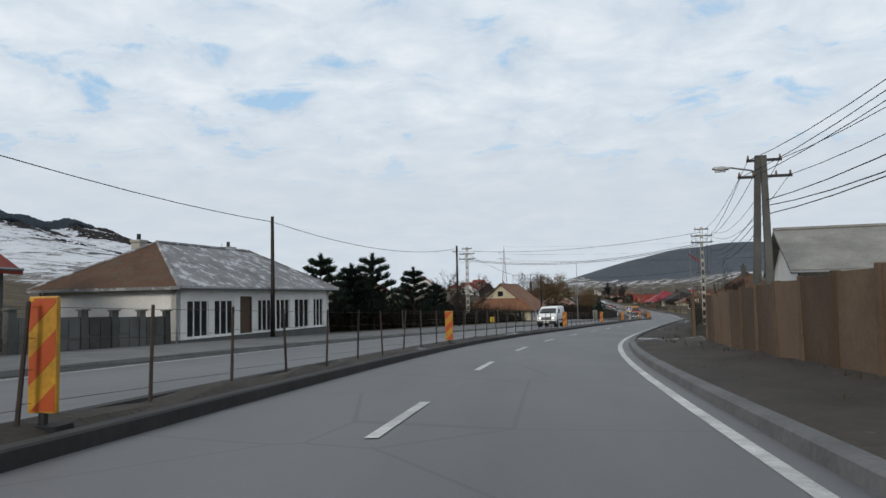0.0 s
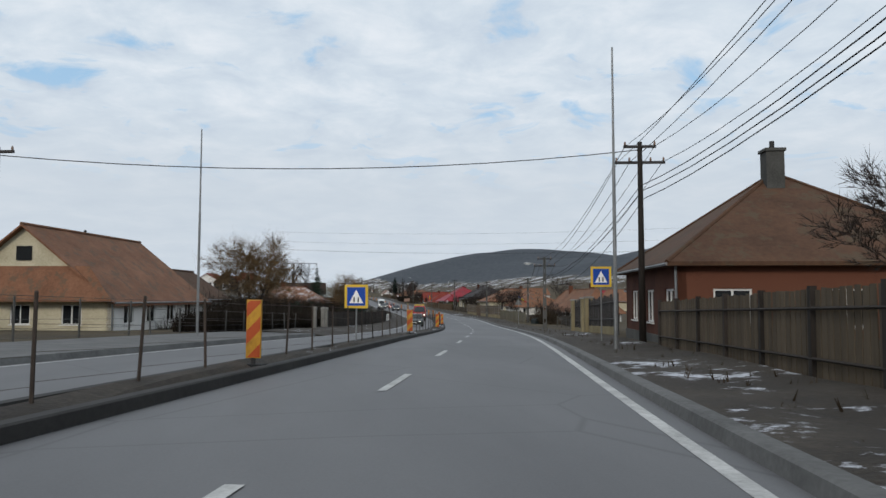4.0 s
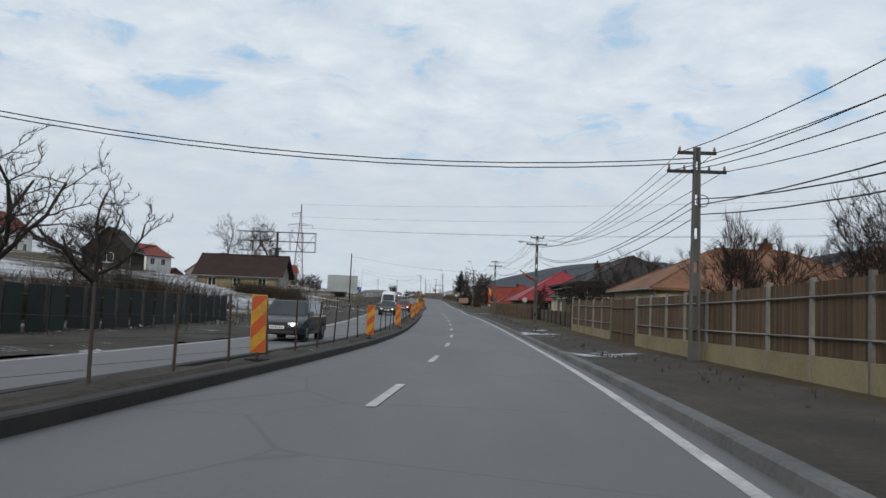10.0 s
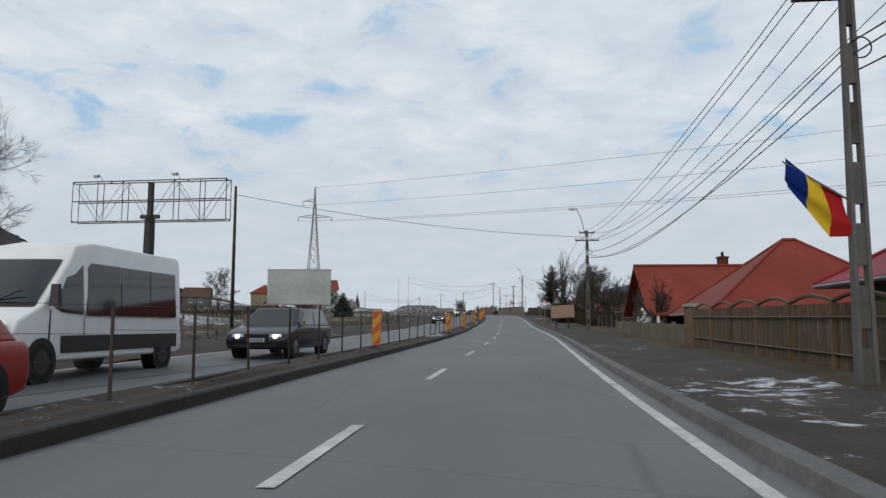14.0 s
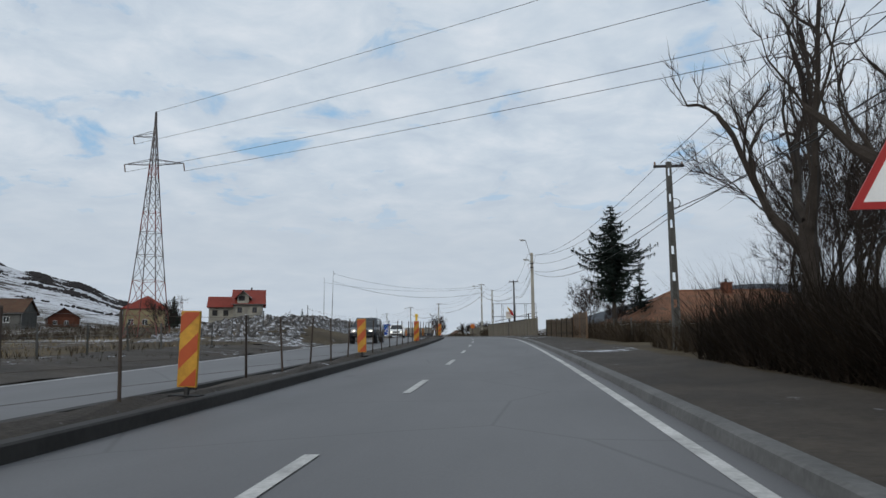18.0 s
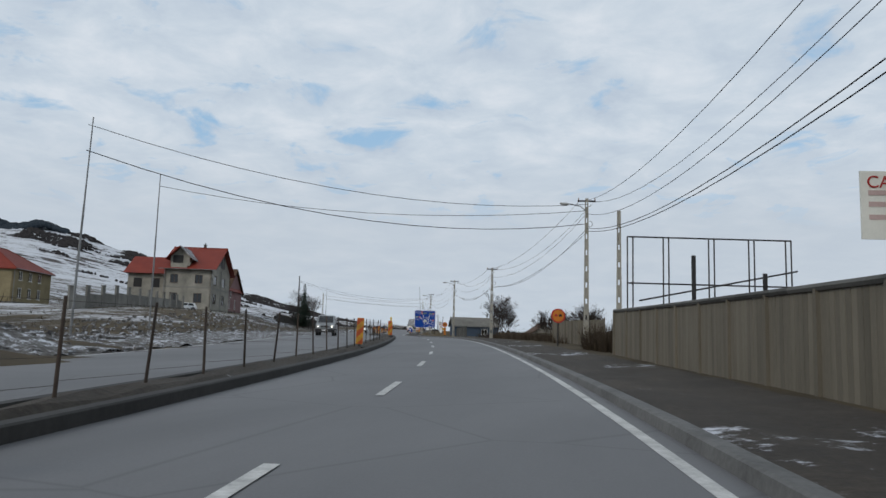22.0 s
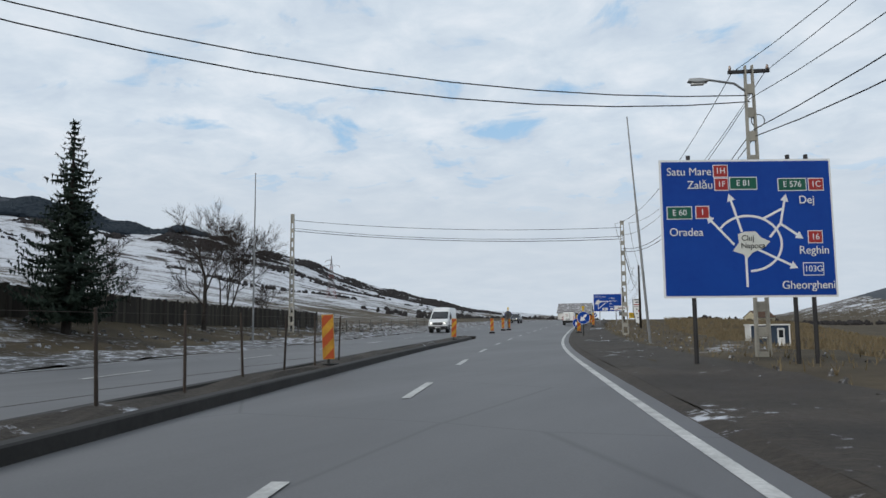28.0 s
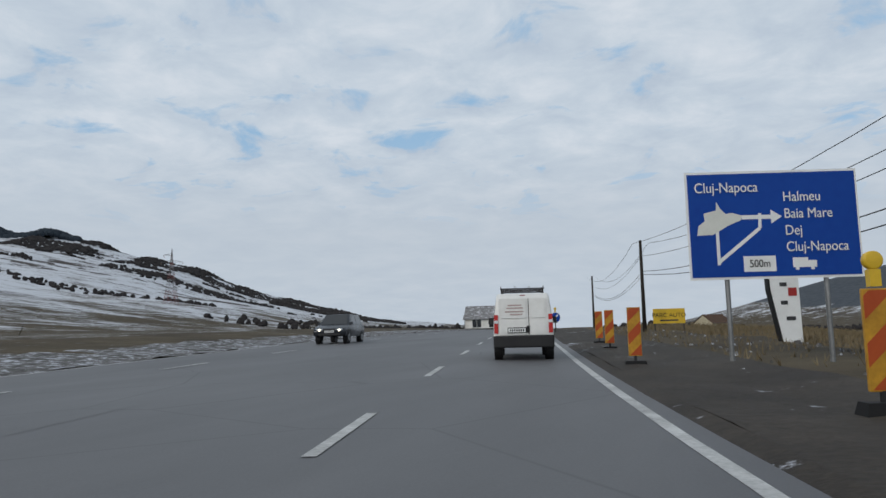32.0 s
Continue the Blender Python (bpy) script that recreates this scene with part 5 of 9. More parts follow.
    for x, y, z0, z1, w in chimneys:
        ch = part("chimney", Geo().box(x - w, x + w, y - w, y + w, z0, z1).box(x - w - 0.06, x + w + 0.06, y - w - 0.06, y + w + 0.06, z1, z1 + 0.12), chimney, host)
        part("flue", Geo().tube((x, y, z1 + 0.1), (x, y, z1 + 0.45), 0.11, 0.10, 8), "black", ch)
    for sx in (-1, 1):
        part("gutter", Geo().path([(-ox, sx * oy, dropg - 0.12), (ox, sx * oy, dropg - 0.12)] if style == "cross" else [(sx * ox, -oy, drop - 0.08), (sx * ox, oy, drop - 0.08)], 0.06, 6), "steel", host)
        part("downpipe", Geo().path([(sx * (X + 0.08), -Y - 0.08, 0.0), (sx * (X + 0.08), -Y - 0.08, E - 0.2)], 0.045, 6), "steel", host)
    return host


def row(u0, count, width, gap, v0, v1):
    return [(u0 + k * (width + gap), u0 + k * (width + gap) + width, v0, v1) for k in range(count)]


# left of the road
house(37.0, -21.6, 16.0, 7.6, 3.1, 5.35, "long white one-storey building with tall windows and a frosted hipped roof", "white_wall", "tile_grey", "hip",
      holes={"e": [(0.8, 2.5, 0.5, 2.3), (3.0, 4.7, 0.5, 2.3), (5.3, 6.5, 0.5, 2.45), (7.1, 8.6, 0.5, 2.3), (9.1, 10.7, 0.5, 2.3), (11.3, 13.2, 0.5, 2.3), (13.8, 15.2, 0.5, 2.3)]}, over=0.5, chimneys=((-1.6, -3.9, 4.4, 5.7, 0.26), (-0.6, 3.0, 4.8, 5.7, 0.28)), chimney="pale_concrete", bars=2, curtain=True, cut=0.42, top=3.1, south_roof="tile_rust")
house(18.0, -25.8, 12.0, 10.5, 3.3, 6.9, "grey house with a dark red tiled roof", "grey_wall", "roof_brick_red", "gable", holes={"e": row(2, 3, 1.3, 1.6, 1.0, 2.4), "s": row(2, 2, 1.3, 2.6, 1.0, 2.4)}, chimneys=((0, -4, 5.5, 7.6, 0.3),), top=3.3)
house(30.0, -48.0, 18.0, 8.0, 3.0, 5.0, "low dark shed with a black roof", "old_concrete", "tile_dark", "gable", holes={"e": row(3, 3, 1.2, 2.6, 0.9, 2.0)})
host = house(138.0, -29.6, 15.0, 11.4, 2.6, 7.2, "whitewashed house with a cream gable and mottled orange tiles", "white_wall", "tile_orange", "gable", gables="cream_wall", holes={"e": row(1.6, 4, 1.3, 1.9, 0.95, 2.2), "s": row(1.6, 3, 1.3, 2.0, 0.95, 2.2)}, chimneys=((-2, 3, 5.5, 7.6, 0.3),), top=2.4)
part("pent_roof", Geo().hexa([(-6.1, -8.4, 2.62), (6.1, -8.4, 2.62), (4.2, -7.46, 4.7), (-4.2, -7.46, 4.7)], [(-6.1, -8.4, 2.76), (6.1, -8.4, 2.76), (4.2, -7.52, 4.84), (-4.2, -7.52, 4.84)]), "tile_orange", host, "mottled tiles below the gable")
part("attic_window", Geo().box(-0.5, 0.5, -7.56, -7.5, 5.2, 6.1), "window_glass", host)
house(176.0, -100.0, 9.0, 8.0, 4.5, 7.5, "far cream house with a brown roof", "cream_wall", "roof_brick_red", "gable", holes={"e": row(1.5, 2, 1.2, 2, 1.2, 2.6), "s": row(1.5, 2, 1.2, 2, 1.2, 2.6)})
house(153.0, -29.0, 8.0, 7.0, 2.8, 5.2, "small white house with a tiled gable roof", "white_wall", "tile_rust", "gable", holes={"e": row(1.5, 2, 1.4, 2.0, 0.9, 2.2), "s": row(2, 1, 1.4, 2, 0.9, 2.2)})
house(210.5, -28.8, 7.4, 11.4, 2.9, 5.3, "grey house with white-framed windows and frosted orange tiles", "grey_wall", "tile_frost", "hip", holes={"s": [(1.2, 2.8, 0.9, 2.1), (5.6, 7.2, 0.9, 2.1)], "e": row(1.0, 2, 1.4, 2, 0.9, 2.2)}, chimneys=((-1.5, 0.8, 4.8, 6.4, 0.3), (2.2, 0.6, 4.6, 5.7, 0.25)), trim="frame_white", bars=2, top=2.9)
house(258.0, -92.0, 9.0, 8.0, 4.2, 6.6, "cream two-storey house with a dark red roof on the hillside", "cream_wall", "roof_brick_red", "gable", holes={"e": row(1.5, 3, 1.3, 2, 1.2, 2.5), "s": row(1.5, 2, 1.3, 2, 1.2, 2.5)})
host = house(323.0, -33.4, 7.6, 12.6, 3.2, 6.1, "old yellow farmhouse with a large dark brown tiled roof", "yellow_plaster", "tile_umber", "cross", gables="raw_wall", holes={"s": row(1.6, 3, 1.3, 2.6, 1.0, 2.3), "e": row(1.2, 2, 1.1, 2.4, 1.0, 2.3)}, over=0.8, dz=-0.6)
house(352.0, -44.0, 9.0, 8.0, 3.0, 5.6, "small outbuilding with a dark roof", "raw_wall", "tile_dark", "gable", holes={"e": row(1.5, 2, 1.2, 2, 0.9, 2.1)})
house(331.0, -58.0, 9.0, 7.4, 2.8, 6.4, "weathered timber barn with a steep tiled gable", "dark_plank", "tile_umber", "gable", turn=8, holes={"s": [(2.6, 4.8, 0.5, 2.2)]})
house(372.0, -68.0, 8.0, 9.0, 4.6, 7.0, "white upper-storey house with a red gabled roof on the rise", "white_wall", "roof_brick_red", "gable", turn=-20, holes={"s": row(1.4, 2, 1.3, 2.4, 2.4, 3.8), "e": row(1.2, 2, 1.3, 2.2, 2.4, 3.8)})
house(352.0, -90.0, 11.0, 9.0, 5.2, 8.6, "white two-storey house with a red roof on the slope", "white_wall", "roof_brick_red", "gable", holes={"e": row(1.5, 3, 1.2, 2, 1.0, 2.4) + row(1.5, 3, 1.2, 2, 3.4, 4.6), "s": row(1.5, 2, 1.2, 2, 1.0, 2.4)})
house(300.0, -110.0, 12.0, 9.0, 4.5, 7.6, "cream house with an orange roof on the hillside", "cream_wall", "tile_orange", "gable", holes={"e": row(1.5, 3, 1.2, 2, 1.0, 2.4)})
house(432.0, -70.0, 12.0, 9.0, 4.8, 8.2, "far house with a red roof", "raw_wall", "roof_brick_red", "gable", holes={"e": row(1.5, 3, 1.2, 2, 1.0, 2.4), "s": row(1.5, 2, 1.2, 2, 1.0, 2.4)})
house(470.0, -105.0, 14.0, 10.0, 4.8, 8.2, "brown two-storey house on the slope", "brick", "tile_dark", "gable", holes={"e": row(1.5, 4, 1.2, 2, 1.0, 2.4)})
house(505.0, -108.0, 12.0, 9.0, 5.6, 8.6, "ochre house with red and grey roofs behind a garden wall", "yellow_plaster", "roof_brick_red", "hip", holes={"e": row(1.5, 3, 1.3, 2, 1.0, 2.5) + row(1.5, 3, 1.3, 2, 3.6, 4.9), "s": row(1.2, 2, 1.3, 2, 1.0, 2.5)})
house(600.0, -62.0, 13.0, 10.0, 5.4, 8.6, "ochre house with red and grey roofs", "yellow_plaster", "roof_brick_red", "hip", holes={"e": row(1.5, 3, 1.3, 2, 1.0, 2.5) + row(1.5, 3, 1.3, 2, 3.6, 4.9), "s": row(1.2, 2, 1.3, 2, 1.0, 2.5)})

house(648.0, -96.0, 12.0, 9.0, 3.4, 6.4, "brown house on the snowy slope", "brick", "tile_dark", "gable", turn=20, holes={"e": row(1.5, 3, 1.2, 2, 1.0, 2.4), "s": row(1.5, 2, 1.2, 2, 1.0, 2.4)})
house(560.0, -84.0, 10.0, 8.0, 3.2, 6.0, "grey farm shed with a rusty roof", "old_concrete", "tile_rust", "cross", holes={"s": row(1.5, 2, 1.2, 2, 1.0, 2.2)})

# the unfinished grey house with its gable to the road
host = house(619.5, -36.9, 16.5, 7.8, 7.6, 11.7, "unfinished three-storey house of bare grey plaster with a new red roof", "raw_wall", "roof_brick_red", "cross",
             holes={"e": row(1.9, 2, 2.6, 5.0, 1.4, 3.1) + row(1.9, 2, 2.6, 5.0, 4.7, 6.3), "s": [(0.9, 2.2, 1.4, 3.0), (4.9, 6.3, 1.4, 3.0), (0.9, 2.2, 4.7, 6.2), (5.0, 6.3, 4.7, 6.2)], "n": row(2, 2, 1.4, 2, 1.4, 3.0)},
             over=0.9, frame="frame_brown", bars=1, base="raw_wall", chimneys=((0.6, 0.5, 10.8, 12.5, 0.22),), chimney="old_concrete")
# attic windows are not cut: black plates paint the shade inside them
part("attic_opening", Geo().box(3.88, 3.94, -2.9, -1.5, 8.5, 10.0).box(3.88, 3.94, -0.9, 2.6, 8.3, 10.6), "black", host, "black panel for the shade inside an open unglazed attic window")
part("attic_post", Geo().box(3.90, 3.98, 0.75, 0.95, 8.3, 10.6).box(3.90, 3.98, -5.2, 5.2, 8.05, 8.25), "raw_wall", host)
part("floor_band", Geo().box(-3.95, 3.95, -8.30, -8.24, 4.15, 4.4).box(3.9, 3.95, -8.30, 8.3, 4.15, 4.4), "concrete", host)
part("pier", Geo().box(3.9, 3.96, -0.35, 0.35, 0.3, 7.7), "concrete", host)
dorm = part("dormer", Geo().prism([(-3.1, 7.6), (0.1, 7.6), (0.1, 9.5), (-1.5, 11.1), (-3.1, 9.5)], -8.3, -3.0, "y"), "raw_wall", host)
part("dormer_roof", Geo().hexa([(-3.8, -9.3, 8.9), (-1.5, -9.3, 11.1), (-1.5, -1.5, 11.1), (-3.8, -1.5, 8.9)], [(-3.8, -9.3, 9.05), (-1.5, -9.3, 11.3), (-1.5, -1.5, 11.3), (-3.8, -1.5, 9.05)]), "roof_brick_red", host)
part("dormer_roof", Geo().hexa([(-1.5, -9.3, 11.1), (0.9, -9.3, 8.9), (0.9, -1.5, 8.9), (-1.5, -1.5, 11.1)], [(-1.5, -9.3, 11.3), (0.9, -9.3, 9.05), (0.9, -1.5, 9.05), (-1.5, -1.5, 11.3)]), "tile_grey", host, "frosted dormer slope")
# black plate in place of the dark room behind the balcony door
part("balcony_opening", Geo().box(-2.7, -1.0, -8.36, -8.31, 7.8, 9.7), "black", host, "black panel for the shade inside an open unglazed balcony door")
part("parapet", Geo().box(-2.9, -0.2, -8.9, -8.76, 7.5, 8.3), "raw_wall", host)
part("side_wing", Geo().box(-11.0, -3.9, -5.0, 5.0, 0.0, 6.9), "raw_wall", host)
part("wing_roof", Geo().prism([(-6.0, 6.6), (6.0, 6.6), (0.0, 10.0)], -11.6, -4.4, "x"), "roof_brick_red", host)
# uncut wing windows, their inner shade painted as black plates
for x, z in ((-10.0, 0.8), (-7.0, 0.8), (-10.0, 4.2), (-7.0, 4.2)):
    part("wing_opening", Geo().box(x, x + 1.4, -5.05, -5.01, z, z + 1.6), "black", host)
host = house(642.5, -40.5, 15.0, 11.0, 5.0, 9.6, "dusky pink house with a brown mansard roof", "pink_wall", "tile_rust", "cross", holes={"e": row(2.4, 2, 1.2, 4.2, 1.1, 3.0) + row(3.0, 1, 1.2, 2.6, 3.4, 4.6), "s": row(1.5, 2, 1.3, 2.5, 1.1, 2.6)}, over=0.5, chimneys=((2, 2, 8, 10.4, 0.3),))
part("mansard", Geo().hexa([(-5.8, -7.8, 5.0), (5.8, -7.8, 5.0), (5.8, 7.8, 5.0), (-5.8, 7.8, 5.0)], [(-4.6, -6.4, 7.8), (4.6, -6.4, 7.8), (4.6, 6.4, 7.8), (-4.6, 6.4, 7.8)]), "roof_brick_red", host, "steep lower roof slopes")

# right of the road
house(57.5, 14.0, 11.0, 9.6, 2.3, 4.3, "cream cottage with an orange tiled roof", "cream_wall", "tile_orange", "hip", holes={"w": row(1.5, 3, 1.4, 2.0, 0.9, 2.0), "s": [(1.2, 2.6, 0.9, 2.0), (5.0, 6.9, 0.9, 2.0)]}, top=1.2)
house(38.0, 12.6, 8.0, 7.0, 3.2, 5.0, "metal-clad shed with a shallow arched roof", "white_wall", "eternit", "cross", holes={})
house(117.0, 11.2, 10.0, 10.4, 3.3, 6.9, "brick-red cottage with a steep tiled roof", "brick", "tile_rust", "hip", holes={"w": row(1.5, 3, 1.3, 2, 0.9, 2.2), "s": row(1.2, 2, 1.3, 2.5, 0.9, 2.2)}, chimneys=((-0.3, -0.6, 5.8, 8.0, 0.35),), chimney="old_concrete", top=3.25)
house(140.0, 17.0, 12.0, 9.0, 3.0, 6.4, "cream cottage with orange tiles", "cream_wall", "tile_orange", "hip", holes={"w": row(1.5, 3, 1.3, 2, 0.9, 2.2)})
host = house(132.0, 13.0, 9.0, 7.0, 3.0, 5.0, "dark red brick house with a tiled roof", "brick", "tile_rust", "hip", holes={"w": [(5.6, 7.2, 0.9, 2.4)], "n": row(2.4, 1, 1.4, 1, 0.9, 2.3)}, over=0.8)
host = house(204.0, 18.2, 26.0, 5.6, 2.6, 5.7, "grey house with white-trimmed walls and an orange tiled hipped roof", "grey_wall", "tile_orange", "hip", holes={"w": row(2.2, 2, 1.6, 3.2, 0.95, 2.1) + [(10.4, 11.6, 0.5, 2.45)] + row(13.6, 3, 1.6, 2.6, 0.95, 2.1), "s": [(2.2, 4.2, 0.95, 2.1)]}, chimneys=((0.3, -6.5, 5.2, 6.7, 0.35), (-0.4, 5.0, 5.2, 6.5, 0.3)), trim="frame_white", curtain=True, top=1.78, over=0.6)
house(232.0, 16.0, 10.0, 9.0, 2.2, 5.0, "white cottage with an orange roof", "white_wall", "tile_orange", "hip", holes={"w": row(1.5, 3, 1.3, 2.2, 0.7, 1.8), "s": row(1.5, 2, 1.3, 2.2, 0.7, 1.8)})
house(166.0, 26.0, 8.0, 7.0, 1.8, 3.6, "low shed with a brown roof", "old_concrete", "tile_rust", "gable", holes={"s": row(1.5, 2, 1.2, 1.6, 0.6, 1.5)})
house(252.0, 17.2, 10.5, 15.0, 2.9, 5.6, "house with a rusty orange tiled roof behind a fence", "cream_wall", "tile_orange", "hip", holes={"w": row(1.5, 2, 1.4, 3, 0.9, 2.0), "s": row(2, 3, 1.4, 2.6, 0.9, 2.0)}, chimneys=((1.2, 0.6, 5.0, 6.3, 0.3),), top=3.1)
house(294.0, 18.0, 14.0, 11.0, 3.0, 6.6, "house with a dark tiled roof behind bare trees", "cream_wall", "tile_dark", "hip", holes={"w": row(1.5, 3, 1.5, 2.5, 0.9, 2.3), "s": row(1.5, 2, 1.5, 3, 0.9, 2.3)}, chimneys=((-1, 1, 5.2, 7.2, 0.3),))
host = house(273.2, 14.5, 14.5, 10.0, 3.55, 6.3, "olive plastered house with white bands and a dark stepped roof", "olive_wall", "tile_dark", "hip", holes={"w": [(1.6, 2.9, 0.8, 2.2), (5.0, 6.1, 0.5, 2.5), (9.6, 11.0, 0.8, 2.2)], "s": [(2.2, 3.6, 0.8, 2.2), (6.2, 7.0, 2.55, 3.1)]}, over=0.7, trim="frame_white")
part("upper_eave", Geo().box(-5.9, -3.6, -7.9, -1.0, 3.75, 3.95).box(-5.9, -2.2, 1.2, 7.9, 3.75, 3.95), "tile_dark", host)
part("middle_band", Geo().box(-5.05, -5.004, -7.2, 7.2, 2.62, 2.72).box(-5.0, 5.0, -7.30, -7.254, 2.62, 2.72), "frame_white", host)
host = house(312.0, 15.5, 16.4, 12.4, 2.7, 6.7, "squat house with a glossy crimson metal hipped roof", "green_wall", "roof_red", "hip", holes={"w": row(1.6, 2, 1.3, 2.4, 0.8, 2.1) + [(8.6, 9.7, 0.5, 2.4)] + row(10.6, 2, 1.3, 1.4, 0.8, 2.1), "s": row(2.0, 3, 1.4, 2.6, 0.8, 2.1)}, over=0.9, chimneys=((1.0, 2.0, 5.4, 6.9, 0.3),), top=2.6, cut=0.27)
for k in range(4):
    part("snow_guard", Geo().box(-4.6 + 2.4 * k, -3.0 + 2.4 * k, -7.5 - 0.5 * (k % 2), -7.35 - 0.5 * (k % 2), 3.72 - 0.28 * (k % 2), 3.84 - 0.28 * (k % 2)), "roof_red", host)
house(335.6, 12.6, 7.6, 8.2, 2.6, 5.75, "low house with a brick-red hipped roof", "cream_wall", "roof_brick_red", "hip", holes={"w": row(1.0, 2, 1.3, 2.4, 0.8, 2.1), "s": row(1.2, 2, 1.5, 2.9, 0.8, 2.1)}, over=0.7, top=1.75)
host = house(350.0, 12.6, 8.6, 9.0, 2.6, 5.5, "brick-red wing of a low house with a porch", "cream_wall", "roof_brick_red", "cross", gables="dark_plank", holes={"s": [(0.6, 3.4, 0.5, 2.3)], "w": row(1.4, 2, 1.3, 2.6, 0.8, 2.1)}, chimneys=((1.0, 0.6, 5.0, 6.3, 0.3),), over=0.6, top=1.75)
part("porch_roof", Geo().hexa([(-4.9, -6.2, 2.3), (0.4, -6.2, 2.3), (0.4, -4.4, 2.75), (-4.9, -4.4, 2.75)], [(-4.9, -6.2, 2.4), (0.4, -6.2, 2.4), (0.4, -4.4, 2.85), (-4.9, -4.4, 2.85)]), "roof_brick_red", host)
for x in (-4.7, -2.2, 0.2):
    part("porch_post", Geo().box(x - 0.07, x + 0.07, -6.1, -5.96, -0.4, 2.32), "white_paint", host)
house(455.0, 20.0, 10.4, 19.0, 2.0, 4.7, "old cottage with a sagging orange tiled roof", "white_wall", "tile_orange", "hip", holes={"w": row(1.5, 2, 1.3, 2.6, 0.8, 1.7), "s": row(1.5, 5, 1.3, 2.2, 0.8, 1.7)}, chimneys=((0.3, -0.3, 3.6, 5.5, 0.38),), top=1.28)
house(634.0, 30.0, 7.0, 6.5, 2.6, 4.8, "small grey gabled house", "raw_wall", "tile_rust", "gable", holes={"s": [(2.6, 4.6, 1.6, 2.4)], "w": row(1.2, 2, 1.1, 2, 0.8, 1.9)})
host = house(621.0, 14.2, 6.0, 8.4, 2.5, 3.9, "blue boarded shed under a corrugated asbestos roof", "blue_board", "eternit", "cross", holes={"s": row(5.2, 1, 1.2, 0, 0.8, 1.9)}, over=0.35, chimneys=(), name="shed")
ribs = Geo()
for k in range(36):
    x = -4.5 + k * 0.255
    ribs.path([(x, -3.45, 2.66), (x, 0, 4.21)], 0.055, 5)
part("corrugations", ribs, "eternit", host)
part("stovepipe", Geo().tube((2.6, 0.4, 4.0), (2.6, 0.4, 5.1), 0.09, 0.09, 8), "black", host)
m = stand(710.6, 24.2, 4)
host = thing("site_cabin", m, "blue and white site cabin on the roadside field", "cabin")
g, a, w, n = wall_geo((-2.2, -1.2), (2.2, -1.2), 0.1, 2.45, 0.08, [(0.75, 2.05, 1.0, 1.95), (3.0, 3.85, 0.2, 2.15)])
part("front_wall", g, "blue_board", host)
window(host, a, w, n, (0.75, 2.05, 1.0, 1.95), bars=1)
part("cabin_door", Geo().box(0.82, 1.63, -1.17, -1.13, 0.22, 2.13), "white_paint", host)
part("door_pane", Geo().box(0.97, 1.48, -1.19, -1.172, 1.05, 1.95), "window_glass", host)
part("corner_post", Geo().box(-2.24, -2.1, -1.24, -1.205, 0.1, 2.45).box(2.1, 2.24, -1.24, -1.205, 0.1, 2.45).box(-2.1, 2.1, -1.24, -1.205, 0.1, 0.2), "white_paint", host)
part("shell", Geo().box(-2.2, -2.1, -1.12, 1.2, 0.1, 2.45).box(2.1, 2.2, -1.12, 1.2, 0.1, 2.45).box(-2.1, 2.1, 1.1, 1.2, 0.1, 2.45), "white_paint", host)
part("roof", Geo().box(-2.3, 2.3, -1.3, 1.3, 2.45, 2.6), "white_paint", host)
part("skids", Geo().box(-2.2, 2.2, -1.0, -0.85, -0.1, 0.1).box(-2.2, 2.2, 0.85, 1.0, -0.1, 0.1), "dark_steel", host)
house(905.0, -17.0, 12.0, 12.0, 3.2, 6.5, "far white hall with a low grey roof", "white_wall", "tile_grey", "cross", holes={"s": row(2, 2, 2.5, 2, 0.6, 2.8), "e": row(2, 3, 1.5, 2, 1.0, 2.4)})
for k, (s, d, mat) in enumerate(((760, 95, "roof_red"), (560, 120, "roof_brick_red"), (640, 150, "tile_orange"), (430, 75, "tile_orange"), (395, 52, "tile_rust"), (470, 60, "tile_dark"), (860, 130, "tile_frost"), (280, 55, "tile_orange"), (330, 70, "roof_red"), (200, 60, "tile_orange"), (1000, 60, "tile_rust"), (150, 55, "tile_rust"))):
    house(s, d, 11, 9, 3.2, 6.2, "far village house with a tiled roof", ("white_wall", "cream_wall", "grey_wall")[k % 3], mat, "gable", turn=k * 31, holes={"s": row(1.5, 2, 1.2, 2.4, 1.0, 2.2), "w": row(1.5, 3, 1.2, 2, 1.0, 2.2)})

# ---- fences ----


